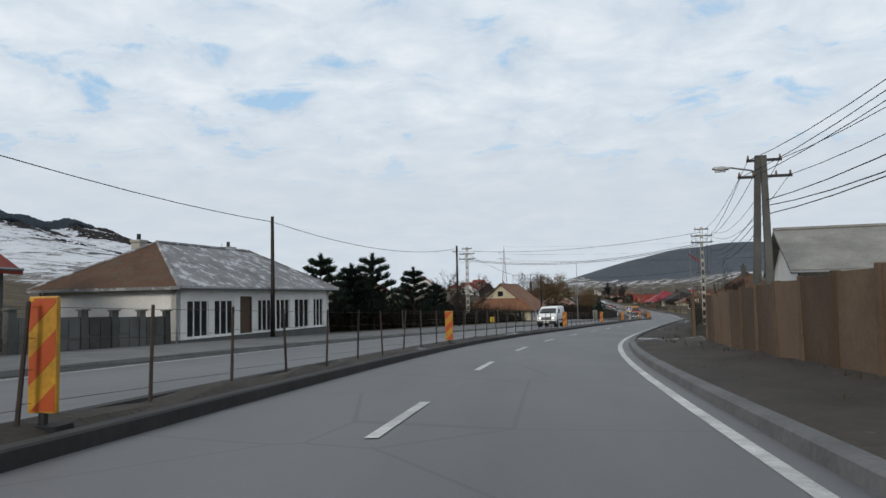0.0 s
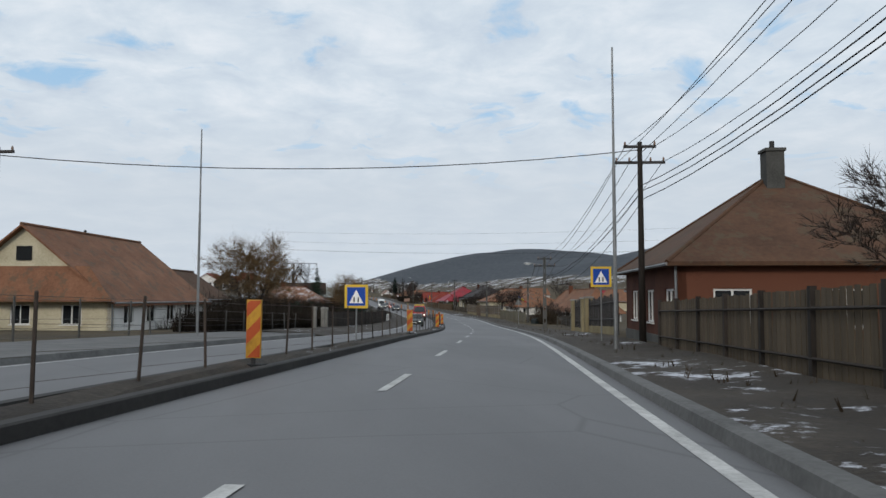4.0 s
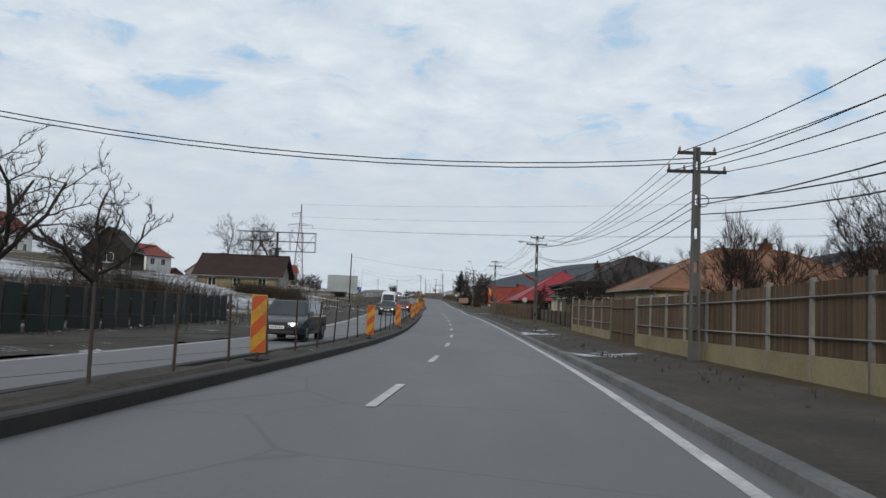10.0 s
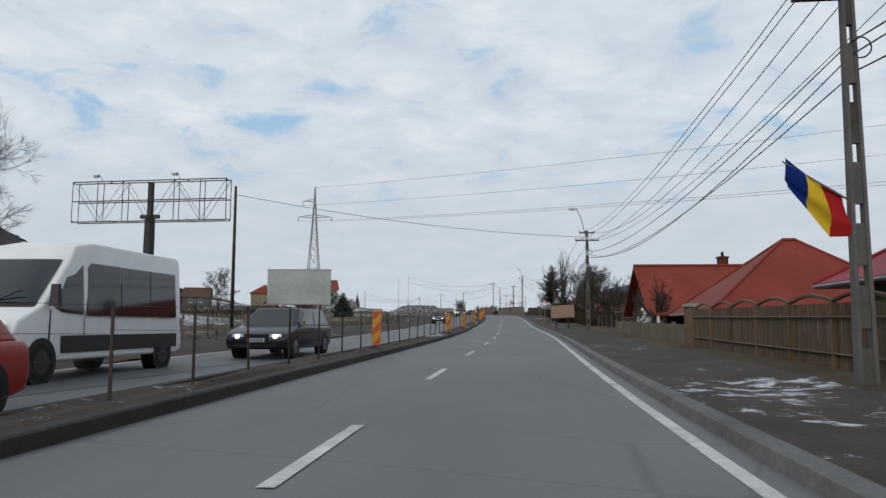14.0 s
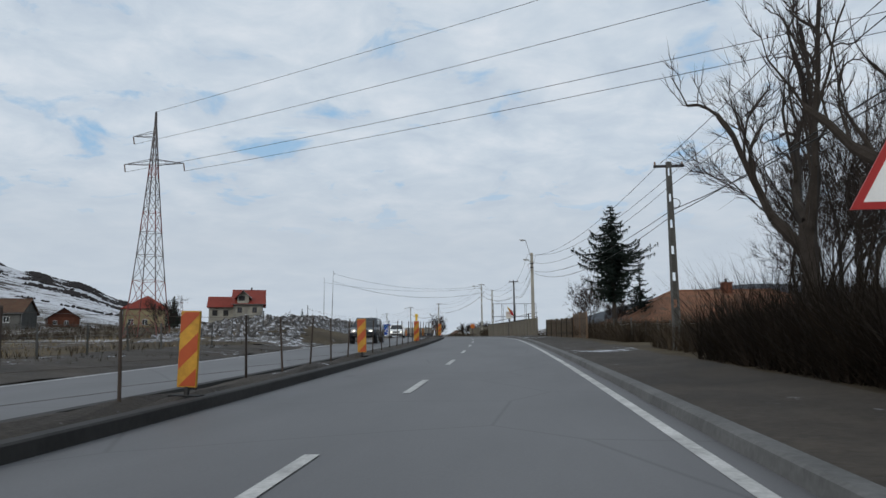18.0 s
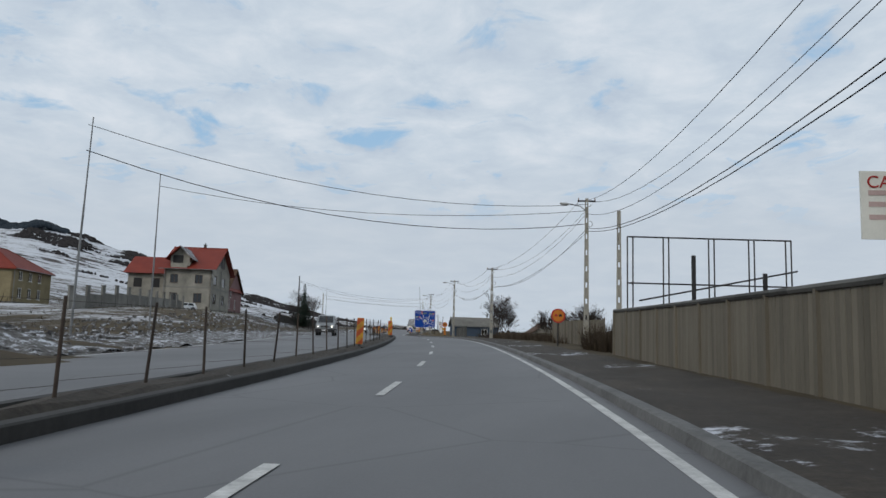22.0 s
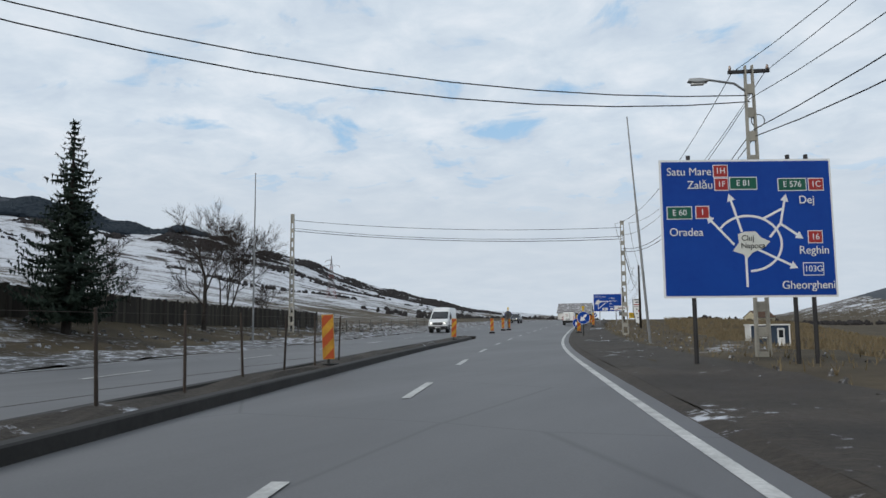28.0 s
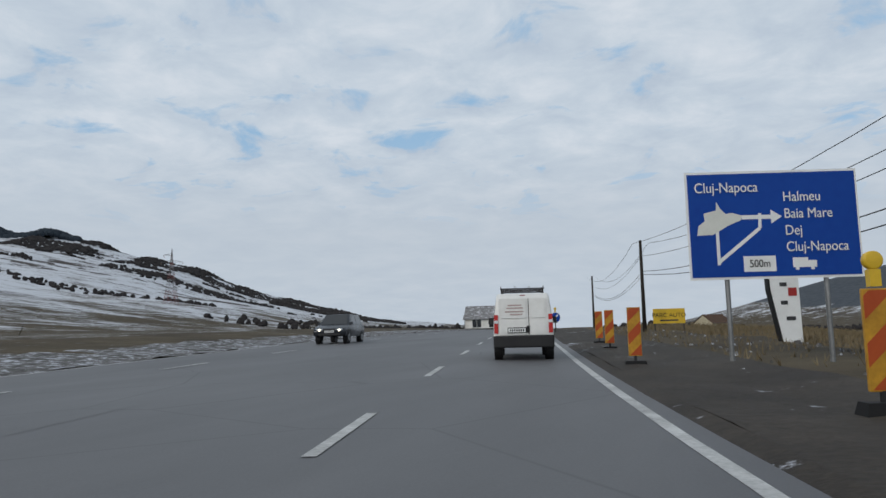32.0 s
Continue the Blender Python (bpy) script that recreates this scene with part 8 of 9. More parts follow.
for z, x0, x1, mat in ((4.25, -0.35, 0.6, "print_dark"), (3.85, -0.15, 0.45, "print_dark"), (3.45, -0.4, 0.6, "sign_red"), (3.15, -0.4, 0.6, "faded_print"), (2.7, -0.1, 0.2, "print_dark"), (2.3, 0.25, 0.62, "sign_red"), (1.95, -0.1, 0.2, "print_dark"), (1.3, 0.1, 0.5, "print_dark")):
    part("printed_bar", Geo().box(x0, x1, -0.016, -0.002, z, z + (0.16 if mat != "sign_red" or x0 < 0 else 0.34)), mat, host)
host = thing("banner", at(754.0, 9.9, -0.95, 0), "yellow sales banner on two posts", "banner")
for x in (-0.95, 0.95):
    part("post", Geo().tube((x, 0.04, -1.0), (x, 0.04, 2.5), 0.04, 0.04, 6), "dark_steel", host)
part("cloth", Geo().box(-1.05, 1.05, -0.01, 0.01, 1.5, 2.5), "sign_yellow", host)
words("PARC AUTO", 0.40, "black", host, 0, 2.05, -0.016, "CENTER")
part("printed_bar", Geo().box(-0.6, 0.6, -0.016, -0.012, 1.66, 1.76), "print_dark", host)

# the bare steel advertising frame on one dark column
host = thing("billboard_frame", at(373.0, -38.5, -0.9, -4), "empty steel advertising frame on a dark column", "billboard frame")
part("column", Geo().tube((0, 0, 0), (0, 0, 12.4), 0.62, 0.52, 12), "dark_steel", host)
part("neck", Geo().box(-1.0, 1.0, -0.25, 0.25, 12.2, 12.6).box(-0.18, 0.18, -0.2, 0.2, 12.6, 16.1), "dark_steel", host)
for y in (-0.55, 0.55):
    for z in (11.9, 14.1, 16.2):
        part("rail", Geo().tube((-8.7, y, z), (8.7, y, z), 0.06, 0.06, 4), "dark_steel", host)
    for k in range(7):
        x = -8.7 + k * 2.9
        part("upright", Geo().tube((x, y, 11.9), (x, y, 16.2), 0.05, 0.05, 4), "dark_steel", host)
    for k in range(6):
        x = -8.7 + k * 2.9
        part("brace", Geo().tube((x, y, 11.9 if k % 2 else 16.2), (x + 2.9, y, 16.2 if k % 2 else 11.9), 0.03, 0.03, 3), "dark_steel", host)
for x in (-8.7, -4.35, 4.35, 8.7):
    part("tie", Geo().tube((x, -0.55, 12.0), (x, 0.55, 12.0), 0.05, 0.05, 4).tube((x, -0.55, 16.1), (x, 0.55, 16.1), 0.05, 0.05, 4), "dark_steel", host)
for x in (-5.2, 3.6):
    part("floodlight", Geo().path([(x, -0.55, 16.2), (x, -1.3, 16.8), (x, -1.7, 16.6)], 0.035, 5).box(x - 0.25, x + 0.25, -1.95, -1.6, 16.4, 16.62), "steel", host)
host = thing("board", at(378.3, -23.8, 0.0, 4), "pale blank advertising board on steel legs", "billboard")
part("panel", Geo().box(-3.5, 3.5, -0.06, 0.06, 2.4, 6.1), "board_pale", host)
part("edge", Geo().box(-3.55, 3.55, -0.08, 0.08, 6.1, 6.2).box(-3.55, 3.55, -0.08, 0.08, 2.3, 2.4), "steel", host)
for x in (-2.4, 2.4):
    part("leg", Geo().tube((x, 0.15, -0.3), (x, 0.15, 5.5), 0.09, 0.09, 6), "dark_steel", host)
host = thing("board", at(366.0, 3.99, 0.0, 4) @ pose(0, 0, 0, 0, -3, 0), "faded blank pink advertising board on wooden posts", "billboard")
part("panel", Geo().box(-1.06, 1.06, -0.03, 0.03, 1.05, 2.17), "board_pink", host)
part("edge", Geo().box(-1.09, 1.09, -0.04, 0.04, 2.17, 2.21).box(-1.09, 1.09, -0.04, 0.04, 1.02, 1.05).box(-1.09, -1.06, -0.04, 0.04, 1.05, 2.17).box(1.06, 1.09, -0.04, 0.04, 1.05, 2.17), "dark_wood", host)
for x in (-0.61, 0.48):
    part("post", Geo().box(x - 0.06, x + 0.06, 0.03, 0.15, -0.4, 1.15), "dark_wood", host)
host = thing("steel_frame", at(515.6, 11.25, -0.8, 0), "bare rectangular steel frame in a yard behind a fence", "frame")
for x in (-3.9, -2.2, -0.05, 1.85, 3.6):
    for dx in (0.0, 0.26):
        part("upright", Geo().tube((x + dx, 0, 0), (x + dx, 0, 6.4), 0.035, 0.035, 6), "dark_steel", host)
for z in (4.2, 6.4):
    part("rail", Geo().tube((-3.9, 0, z), (3.86, 0, z), 0.04, 0.04, 6), "dark_steel", host)
part("handrail", Geo().tube((-3.5, -0.6, 3.35), (3.85, -0.6, 4.9), 0.045, 0.045, 6), "dark_steel", host)
for x, z in ((-1.0, 5.5), (2.3, 4.75)):
    part("stub_post", Geo().box(x - 0.08, x + 0.08, -0.75, -0.6, 0, z), "dark_steel", host)
host = thing("plate_sign", stand(491.3, 5.45, 0), "rusty white plate with red lettering on a post", "sign")
part("post", Geo().tube((0, 0.05, 0), (0, 0.05, 3.4), 0.04, 0.04, 6), "dark_steel", host)
part("plate", Geo().box(-0.4, 0.4, -0.01, 0.02, 2.45, 3.4), "sign_grey", host)
words("CASA", 0.24, "sign_red", host, -0.32, 3.24, -0.016)
for z in (2.72, 2.9, 3.06):
    part("printed_bar", Geo().box(-0.3, 0.3, -0.016, -0.012, z, z + 0.07), "faded_print", host)


def flag(key, z, reach, colours, label, droop=0.4):
    m, _h = RP[key]
    host = thing("flag", m @ pose(0, 0, 0), label, "flag", "flags on poles")
    part("staff", Geo().tube((-0.1, 0, z), (-reach, 0, z + 0.75), 0.02, 0.015, 6), "steel", host)
    n = 8
    for k, mat in enumerate(colours):
        g = Geo()
        for i in range(n + 1):
            f = i / n
            for j in (0, 1):
                v = (k + j) / len(colours)
                x = -0.25 - (reach - 0.25) * v
                g.v.append((x + 0.25 * f - 0.1 * f * f, 0.10 * math.sin(f * 6 + v * 4) + 0.25 * f * v, z + 0.1 + 0.72 * v - droop * f * (1 + 0.3 * math.sin(v * 5)) + 0.05 * math.sin(f * 9)))
        g.f = [(2 * i, 2 * i + 1, 2 * i + 3, 2 * i + 2) for i in range(n)]
        part("cloth_band", g, mat, host, smooth=True)


flag("r9", 3.35, 1.25, ("flag_red", "flag_yellow", "flag_blue"), "blue, yellow and red flag flying from a pole bracket", 0.75)
flag("r8", 4.1, 1.5, ("flag_red", "flag_red", "flag_yellow"), "red and yellow flag blowing from a pole bracket", 0.25)
flag("r6", 3.0, 1.4, ("flag_red", "flag_yellow", "flag_blue"), "red, yellow and blue flag on a pole bracket", 0.25)
flag("r13", 3.4, 1.0, ("flag_red", "flag_red", "flag_yellow"), "red and yellow flag hanging from a pole bracket", 0.6)
flag("r2", 6.0, 1.3, ("flag_red", "flag_red"), "small red flag on a pole bracket", 0.2)

# wire fence on thin posts along the median
host = thing("wire_fence", pose(0, 0, 0), "rusty wire mesh fence on thin leaning posts along the median", "fence", "roadside fences")
post_mesh = Geo().tube((0, 0, 0), (0, 0, 1.26), 0.025, 0.021, 6).tube((0, 0, 1.26), (0, 0, 1.28), 0.025, 0.012, 6).mesh("post", "rust_steel")
heads, g = [], Geo()
for k in range(276):
    s, lean = 4.0 + 2.3 * k, random.Random(k)
    if 528 < s < 572:
        heads.append(None)
        continue
    m = at(s, -4.98, 0.10) @ pose(0, 0, 0, lean.uniform(-4, 4), lean.uniform(-4, 4), 0)
    part("post", post_mesh, "rust_steel", host).matrix_basis = m
    heads.append(m)
    if k and heads[k - 1]:
        for z in (0.3, 0.62, 0.92, 1.22):
            g.path([heads[k - 1] @ Vector((0, 0, z)), heads[k] @ Vector((0, 0, z - (0.05 if z < 1 else 0.0)))], 0.0035, 3)
    if g.f and (k % 12 == 0 or k == 275):
        part("wire_mesh", g, "rust_steel", host)
        g = Geo()
host = thing("satellite_dish", stand(300.2, 8.9, 0), "white satellite dish on a wall bracket post", "dish")
part("bowl", Geo().disc((0, 0, 2.2), 0.32, 20, 0.06, 1.05), "lamp_grey", host, bevel=0.02, smooth=True)
part("arm", Geo().path([(0, 0.0, 1.9), (0, -0.35, 2.15)], 0.015, 5), "steel", host)
part("mast", Geo().tube((0, 0.1, 0), (0, 0.1, 2.25), 0.03, 0.03, 6), "steel", host)
host = thing("covered_stack", stand(183.0, 8.0, 12), "low stack under a dull green sheet in a garden", "stack")
part("cover", Geo().prism([(-0.75, 0), (0.75, 0), (0.7, 0.55), (0.42, 0.82), (0.0, 0.9), (-0.5, 0.72), (-0.72, 0.5)], -0.9, 0.9, "y"), "green_sheet", host, bevel=0.06)
part("weight", Geo().box(-0.25, 0.25, -0.5, -0.2, 0.87, 0.96, 0.02), "dark_wood", host)
part("weight", Geo().box(-0.3, 0.15, 0.3, 0.6, 0.87, 0.96, 0.02), "dark_wood", host)


def stones(s0, s1, d0, d1, count, size, mat, label, seed, name="rubble"):
    rnd = random.Random(seed)
    g = Geo()
    for _ in range(count):
        p = spot(rnd.uniform(s0, s1), rnd.uniform(d0, d1))
        z = ground_z(p.x, p.y)
        r = size * rnd.uniform(0.35, 1.0)
        k = len(g.v)
        pts = [Vector((rnd.uniform(-1, 1), rnd.uniform(-1, 1), rnd.uniform(-0.4, 0.75))).normalized() * r * rnd.uniform(0.7, 1.15) for _ in range(6)]
        g.v += [(p.x + r * math.cos(i * 1.57), p.y + r * math.sin(i * 1.57), z - 0.05) for i in range(4)]
        g.v += [(p.x + r * 0.7 * math.cos(i * 1.57 + 0.4) * rnd.uniform(0.6, 1.1), p.y + r * 0.7 * math.sin(i * 1.57 + 0.4) * rnd.uniform(0.6, 1.1), z + r * rnd.uniform(0.4, 0.8)) for i in range(4)]
        g.f += [(k + i, k + (i + 1) % 4, k + 4 + (i + 1) % 4, k + 4 + i) for i in range(4)] + [(k + 4, k + 5, k + 6, k + 7)]
    tagged(part(name, g, mat), label, "rubble", kind="stuff")


stones(436, 512, -12.2, -22, 3000, 0.34, "rubble", "bank of broken stones dusted with snow", 1)
stones(512, 720, -14.4, -26, 2300, 0.24, "rubble", "clods and stones dusted with snow", 2)
stones(200, 432, -11.4, -15, 1100, 0.18, "rubble", "scattered stones in a snowy ditch", 3)
stones(600, 780, 4.0, 10, 420, 0.11, "rubble", "clods of earth and old snow on the verge", 4)

# ---- vehicles ----


def wheel(host, x, y, r, w=0.2, rim="alloy"):
    sx = 1 if x > 0 else -1
    ty = part("wheel", Geo().tube((x - sx * w, y, r), (x, y, r), r, r, 20), "rubber", host, bevel=0.025, smooth=False)
    part("rim", Geo().tube((x, y, r), (x + sx * 0.006, y, r), r * 0.62, r * 0.58, 16), rim, ty)
    part("hub", Geo().tube((x + sx * 0.006, y, r), (x + sx * 0.02, y, r), r * 0.16, r * 0.12, 8), "dark_steel", ty)


def quad_glass(host, pts, name, mat="glass_dark"):
    a, b, c = (Vector(p) for p in pts[:3])
    n = (b - a).cross(c - a).normalized()
    lo = [tuple(Vector(p) + n * 0.002) for p in pts]
    hi = [tuple(Vector(p) + n * 0.010) for p in pts]
    part(name, Geo().hexa(lo, hi), mat, host)


def plate(host, y, z, out):
    p = part("number_plate", Geo().box(-0.26, 0.26, min(y, y + out * 0.012), max(y, y + out * 0.012), z - 0.055, z + 0.055), "sign_white", host)
    for k in range(6):
        x = -0.2 + 0.075 * k
        part("plate_bar", Geo().box(x, x + 0.045, min(y + out * 0.013, y + out * 0.016), max(y + out * 0.013, y + out * 0.016), z - 0.032, z + 0.032), "print_dark", p)


def car(s, d, paint, label, length=4.4, width=1.74, height=1.45, hood=1.0, boot=0.55, turn=180.0, lights=True, suv=False):
    """A saloon, hatchback or off-roader; its front is +y."""
    host = thing("car", at(s, d, 0.0, turn), label, "car", "cars on the road")
    L, W, H = length / 2, width / 2, height
    belt, low = H * 0.63, 0.24 if not suv else 0.36
    side = [(-L + 0.06, low + 0.06), (-L, low + 0.3), (-L + 0.04, belt - 0.06), (-L + 0.16, belt), (L - hood - 0.1, belt + 0.02), (L - 0.35, belt - 0.13), (L - 0.08, belt - 0.24), (L, low + 0.28), (L - 0.05, low + 0.04), (L - 0.3, low), (-L + 0.3, low)]
    part("body", Geo().prism(side, -W, W, "x"), paint, host, bevel=0.07, smooth=True)
    yb0, yb1, yf1, yf0 = -L + boot * 0.35, -L + boot + 0.1, L - hood - 0.85, L - hood - 0.05
    w0, w1 = W * 0.95, W * 0.76
    lo = [(-w0, yb0, belt - 0.02), (w0, yb0, belt - 0.02), (w0, yf0, belt - 0.02), (-w0, yf0, belt - 0.02)]
    hi = [(-w1, yb1, H), (w1, yb1, H), (w1, yf1, H), (-w1, yf1, H)]
    part("cabin", Geo().hexa(lo, hi), paint, host, bevel=0.05, smooth=True)

    def on(face, u, v):
        a, b, c, e = (Vector(p) for p in face)
        return tuple((a * (1 - u) + b * u) * (1 - v) + (e * (1 - u) + c * u) * v)

    front = [lo[2], lo[3], hi[3], hi[2]]
    rear = [lo[0], lo[1], hi[1], hi[0]]
    right = [lo[1], lo[2], hi[2], hi[1]]
    left = [lo[3], lo[0], hi[0], hi[3]]
    quad_glass(host, [on(front, u, v) for u, v in ((0.07, 0.06), (0.93, 0.06), (0.91, 0.9), (0.09, 0.9))], "windscreen")
    quad_glass(host, [on(rear, u, v) for u, v in ((0.1, 0.12), (0.9, 0.12), (0.88, 0.88), (0.12, 0.88))], "rear_window")
    for face, flip in ((right, False), (left, True)):
        for u0, u1 in ((0.1, 0.47), (0.52, 0.86)):
            quad_glass(host, [on(face, u, v) for u, v in ((u0, 0.12), (u1, 0.12), (u1 - (0.06 if u1 > 0.6 else 0), 0.86), (u0 + (0.06 if u0 < 0.2 else 0), 0.86))], "side_window")
    for sx in (-1, 1):
        lens = part("headlight", Geo().box(sx * W * 0.62 - 0.19, sx * W * 0.62 + 0.19, L - 0.16, L - 0.03, belt - 0.37, belt - 0.23, 0.03), "lamp_clear", host)
        if lights:
            part("bulb", Geo().disc((sx * W * 0.62, L - 0.02, belt - 0.30), 0.062, 12, 0.02), "headlight_on", lens)
        part("tail_light", Geo().box(sx * W * 0.72 - 0.15, sx * W * 0.72 + 0.15, -L - 0.015, -L + 0.1, belt - 0.3, belt - 0.08), "tail_red", host)
        part("door_mirror", Geo().box(sx * (W + 0.02) - 0.09, sx * (W + 0.02) + 0.09, yf0 - 0.42, yf0 - 0.28, belt, belt + 0.15, 0.02), paint, host)
        for y in (-L + 0.78, L - 0.82):
            part("wheel_arch", Geo().tube((sx * (W - 0.25), y, 0.33), (sx * (W + 0.004), y, 0.33), 0.385, 0.385, 20), "black", host)
            wheel(host, sx * (W + 0.012), y, 0.315)
        part("door_handle", Geo().box(sx * W - 0.012, sx * W + 0.012, -0.25, -0.08, belt - 0.14, belt - 0.11), paint, host)
    part("grille", Geo().box(-0.34, 0.34, L - 0.05, L + 0.006, belt - 0.38, belt - 0.24), "black_plastic", host)
    part("lower_intake", Geo().box(-0.6, 0.6, L - 0.06, L + 0.012, low + 0.06, low + 0.18), "black_plastic", host)
    part("bumper_strip", Geo().box(-W * 0.97, W * 0.97, -L - 0.02, -L + 0.05, low + 0.22, low + 0.36), "black_plastic", host)
    plate(host, L + 0.006, low + 0.27, 1)
    plate(host, -L - 0.02, belt - 0.32, -1)
    return host


def big_van(s, d, paint, label, length=5.6, width=1.95, height=2.55, windows=0, lorry=False, turn=180.0):
    """Tall panel van, minibus or small dropside lorry; front is +y."""
    host = thing("van", at(s, d, 0.0, turn), label, "van", "vans on the road")
    L, W, H = length / 2, width / 2, height
    rear = -L if not lorry else L - 2.3
    tall = windows > 0 or H > 2.4
    side = [(rear + 0.05, 0.42), (rear, 0.6), (rear + 0.03, H - 0.12), (rear + 0.16, H), *(((L - 2.5, H), (L - 1.95, H - 0.12), (L - 1.62, H - 0.42)) if tall else ((L - 1.75, H), (L - 1.5, H - 0.1))), (L - 0.78, 1.36), (L - 0.16, 1.1), (L - 0.02, 0.85), (L, 0.45), (L - 0.1, 0.36), (rear + 0.3, 0.36)]

    def bent(outline, w, n=10):
        """Outline of (y, z) drawn out across the van; the nose and the sides curve in."""
        g, m = Geo(), len(outline)
        for i in range(n + 1):
            x = -w + 2 * w * i / n
            g.v += [(x, y, z) for y, z in outline]
        g.f = [(i * m + j, (i + 1) * m + j, (i + 1) * m + (j + 1) % m, i * m + (j + 1) % m) for i in range(n) for j in range(m)]
        g.f += [tuple(range(m)), tuple(range(n * m + m - 1, n * m - 1, -1))]
        return curve_in(g)

    def curve_in(g):
        g.v = [(x * (1.0 - 0.12 * max(0.0, (z - 1.15) / (H - 1.15)) ** 1.4), y - (0.17 * (abs(x) / W) ** 2.5 if y > L - 1.8 else 0.0), z - (0.05 * (abs(x) / W) ** 3 if z > H - 0.2 else 0.0)) for x, y, z in g.v]
        return g

    part("body", bent(side, W), paint, host, bevel=0.05, smooth=True)
    a, b = Vector((0, L - 1.60, H - 0.48) if tall else (0, L - 1.52, H - 0.16)), Vector((0, L - 0.80, 1.38))
    n = Vector((0, a.z - b.z, b.y - a.y)).normalized() * 0.05
    part("windscreen", bent([(b.y - 0.02, b.z), (b.y + n.y, b.z + n.z), (a.y + n.y, a.z + n.z), (a.y, a.z)], W - 0.13), "glass_dark", host)
    part("scuttle", bent([(b.y - 0.02, b.z - 0.03), (b.y + 0.10, b.z - 0.045), (b.y + 0.03, b.z + 0.02)], W - 0.12), "black_plastic", host)
    for x in (-0.1, 0.45):
        part("wiper", Geo().path([(x, b.y + 0.03, b.z + 0.03), (x - 0.5, b.y - 0.10, b.z + 0.26)], 0.012, 4), "black", host)
    for sx in (-1, 1):
        x0, x1 = sorted((sx * (W - 0.02), sx * (W + 0.006)))
        part("cab_window", curve_in(Geo().prism([(L - 1.08, 1.34), (L - 1.64, H - 0.52), (L - 2.16, H - 0.52), (L - 2.16, 1.22), (L - 1.3, 1.26)] if tall else [(L - 1.05, 1.36), (L - 1.62, H - 0.35), (L - 1.795, H - 0.35), (L - 1.795, 1.36)], x0, x1, "x")), "glass_dark", host)
        for k in range(windows):
            y1 = L - 2.3 - k * (length - 2.6) / max(windows, 1)
            part("side_window", curve_in(Geo().box(x0, x1, y1 - (length - 2.6) / windows + 0.03, y1, 1.2, H - 0.46)), "glass_dark", host)
        part("side_moulding", Geo().box(*sorted((sx * (W - 0.02), sx * (W + 0.016))), rear + 0.3 if lorry else -L + 0.3, L - 1.5, 0.5 if windows else 0.62, 0.82 if windows else 0.74), "black_plastic", host)
        for y in (L - 1.15, L - 2.2):
            part("door_gap", Geo().box(*sorted((sx * (W - 0.17 * (y > L - 1.8) - 0.0), sx * (W + 0.004))), y - 0.01, y + 0.01, 0.5, 1.3), "black", host)
        lens = part("headlight", Geo().box(sx * W * 0.72 - 0.18, sx * W * 0.72 + 0.18, L - 0.24, L - 0.065, 0.80, 1.02, 0.03), "lamp_clear", host)
        part("bulb", Geo().disc((sx * W * 0.70, L - 0.055, 0.90), 0.07, 12, 0.02), "headlight_on", lens)
        part("tail_light", Geo().box(sx * (W - 0.1) - 0.07, sx * (W - 0.1) + 0.07, -L - 0.02, -L + 0.05, 0.8, 1.2), "tail_red", host)
        part("door_mirror", Geo().box(sx * (W + 0.14) - 0.09, sx * (W + 0.14) + 0.09, L - 1.12, L - 1.0, 1.35, 1.75, 0.02), "black_plastic", host)
        for y in (-L + 0.95, L - 0.95):
            part("wheel_arch", Geo().tube((sx * (W - 0.3), y, 0.36), (sx * (W + 0.004), y, 0.36), 0.43, 0.43, 20), "black", host)
            wheel(host, sx * (W + 0.012), y, 0.35, 0.24, "dark_steel")
    part("grille", bent([(L - 0.08, 0.72), (L + 0.012, 0.72), (L - 0.02, 0.98), (L - 0.1, 0.98)], 0.48), "black_plastic", host)
    part("bumper", bent([(L - 0.2, 0.34), (L + 0.02, 0.34), (L + 0.05, 0.5), (L + 0.03, 0.62), (L - 0.2, 0.62)], W), "black_plastic", host, bevel=0.02)
    part("grille_bar", bent([(L - 0.02, 0.84), (L + 0.022, 0.84), (L + 0.018, 0.87), (L - 0.02, 0.87)], 0.46), "steel", host)
    plate(host, L + 0.05, 0.5, 1)
    if lorry:
        part("load_bed", Geo().box(-W, W, -L, rear - 0.1, 0.75, 0.9), "dark_steel", host)
        part("chassis", Geo().box(-0.4, 0.4, -L + 0.1, rear + 0.2, 0.5, 0.75), "black", host)
        part("load", Geo().box(-W + 0.1, W - 0.1, -L + 0.3, rear - 0.3, 0.9, H + 0.15, 0.12), "load_yellow", host)
        part("dropside", Geo().box(-W - 0.02, -W + 0.03, -L, rear - 0.1, 0.9, 1.3).box(W - 0.03, W + 0.02, -L, rear - 0.1, 0.9, 1.3), "dark_steel", host)
    else:
        part("rear_seam", Geo().box(-0.012, 0.012, -L - 0.01, -L + 0.02, 0.6, H - 0.2), "black", host)
    return host


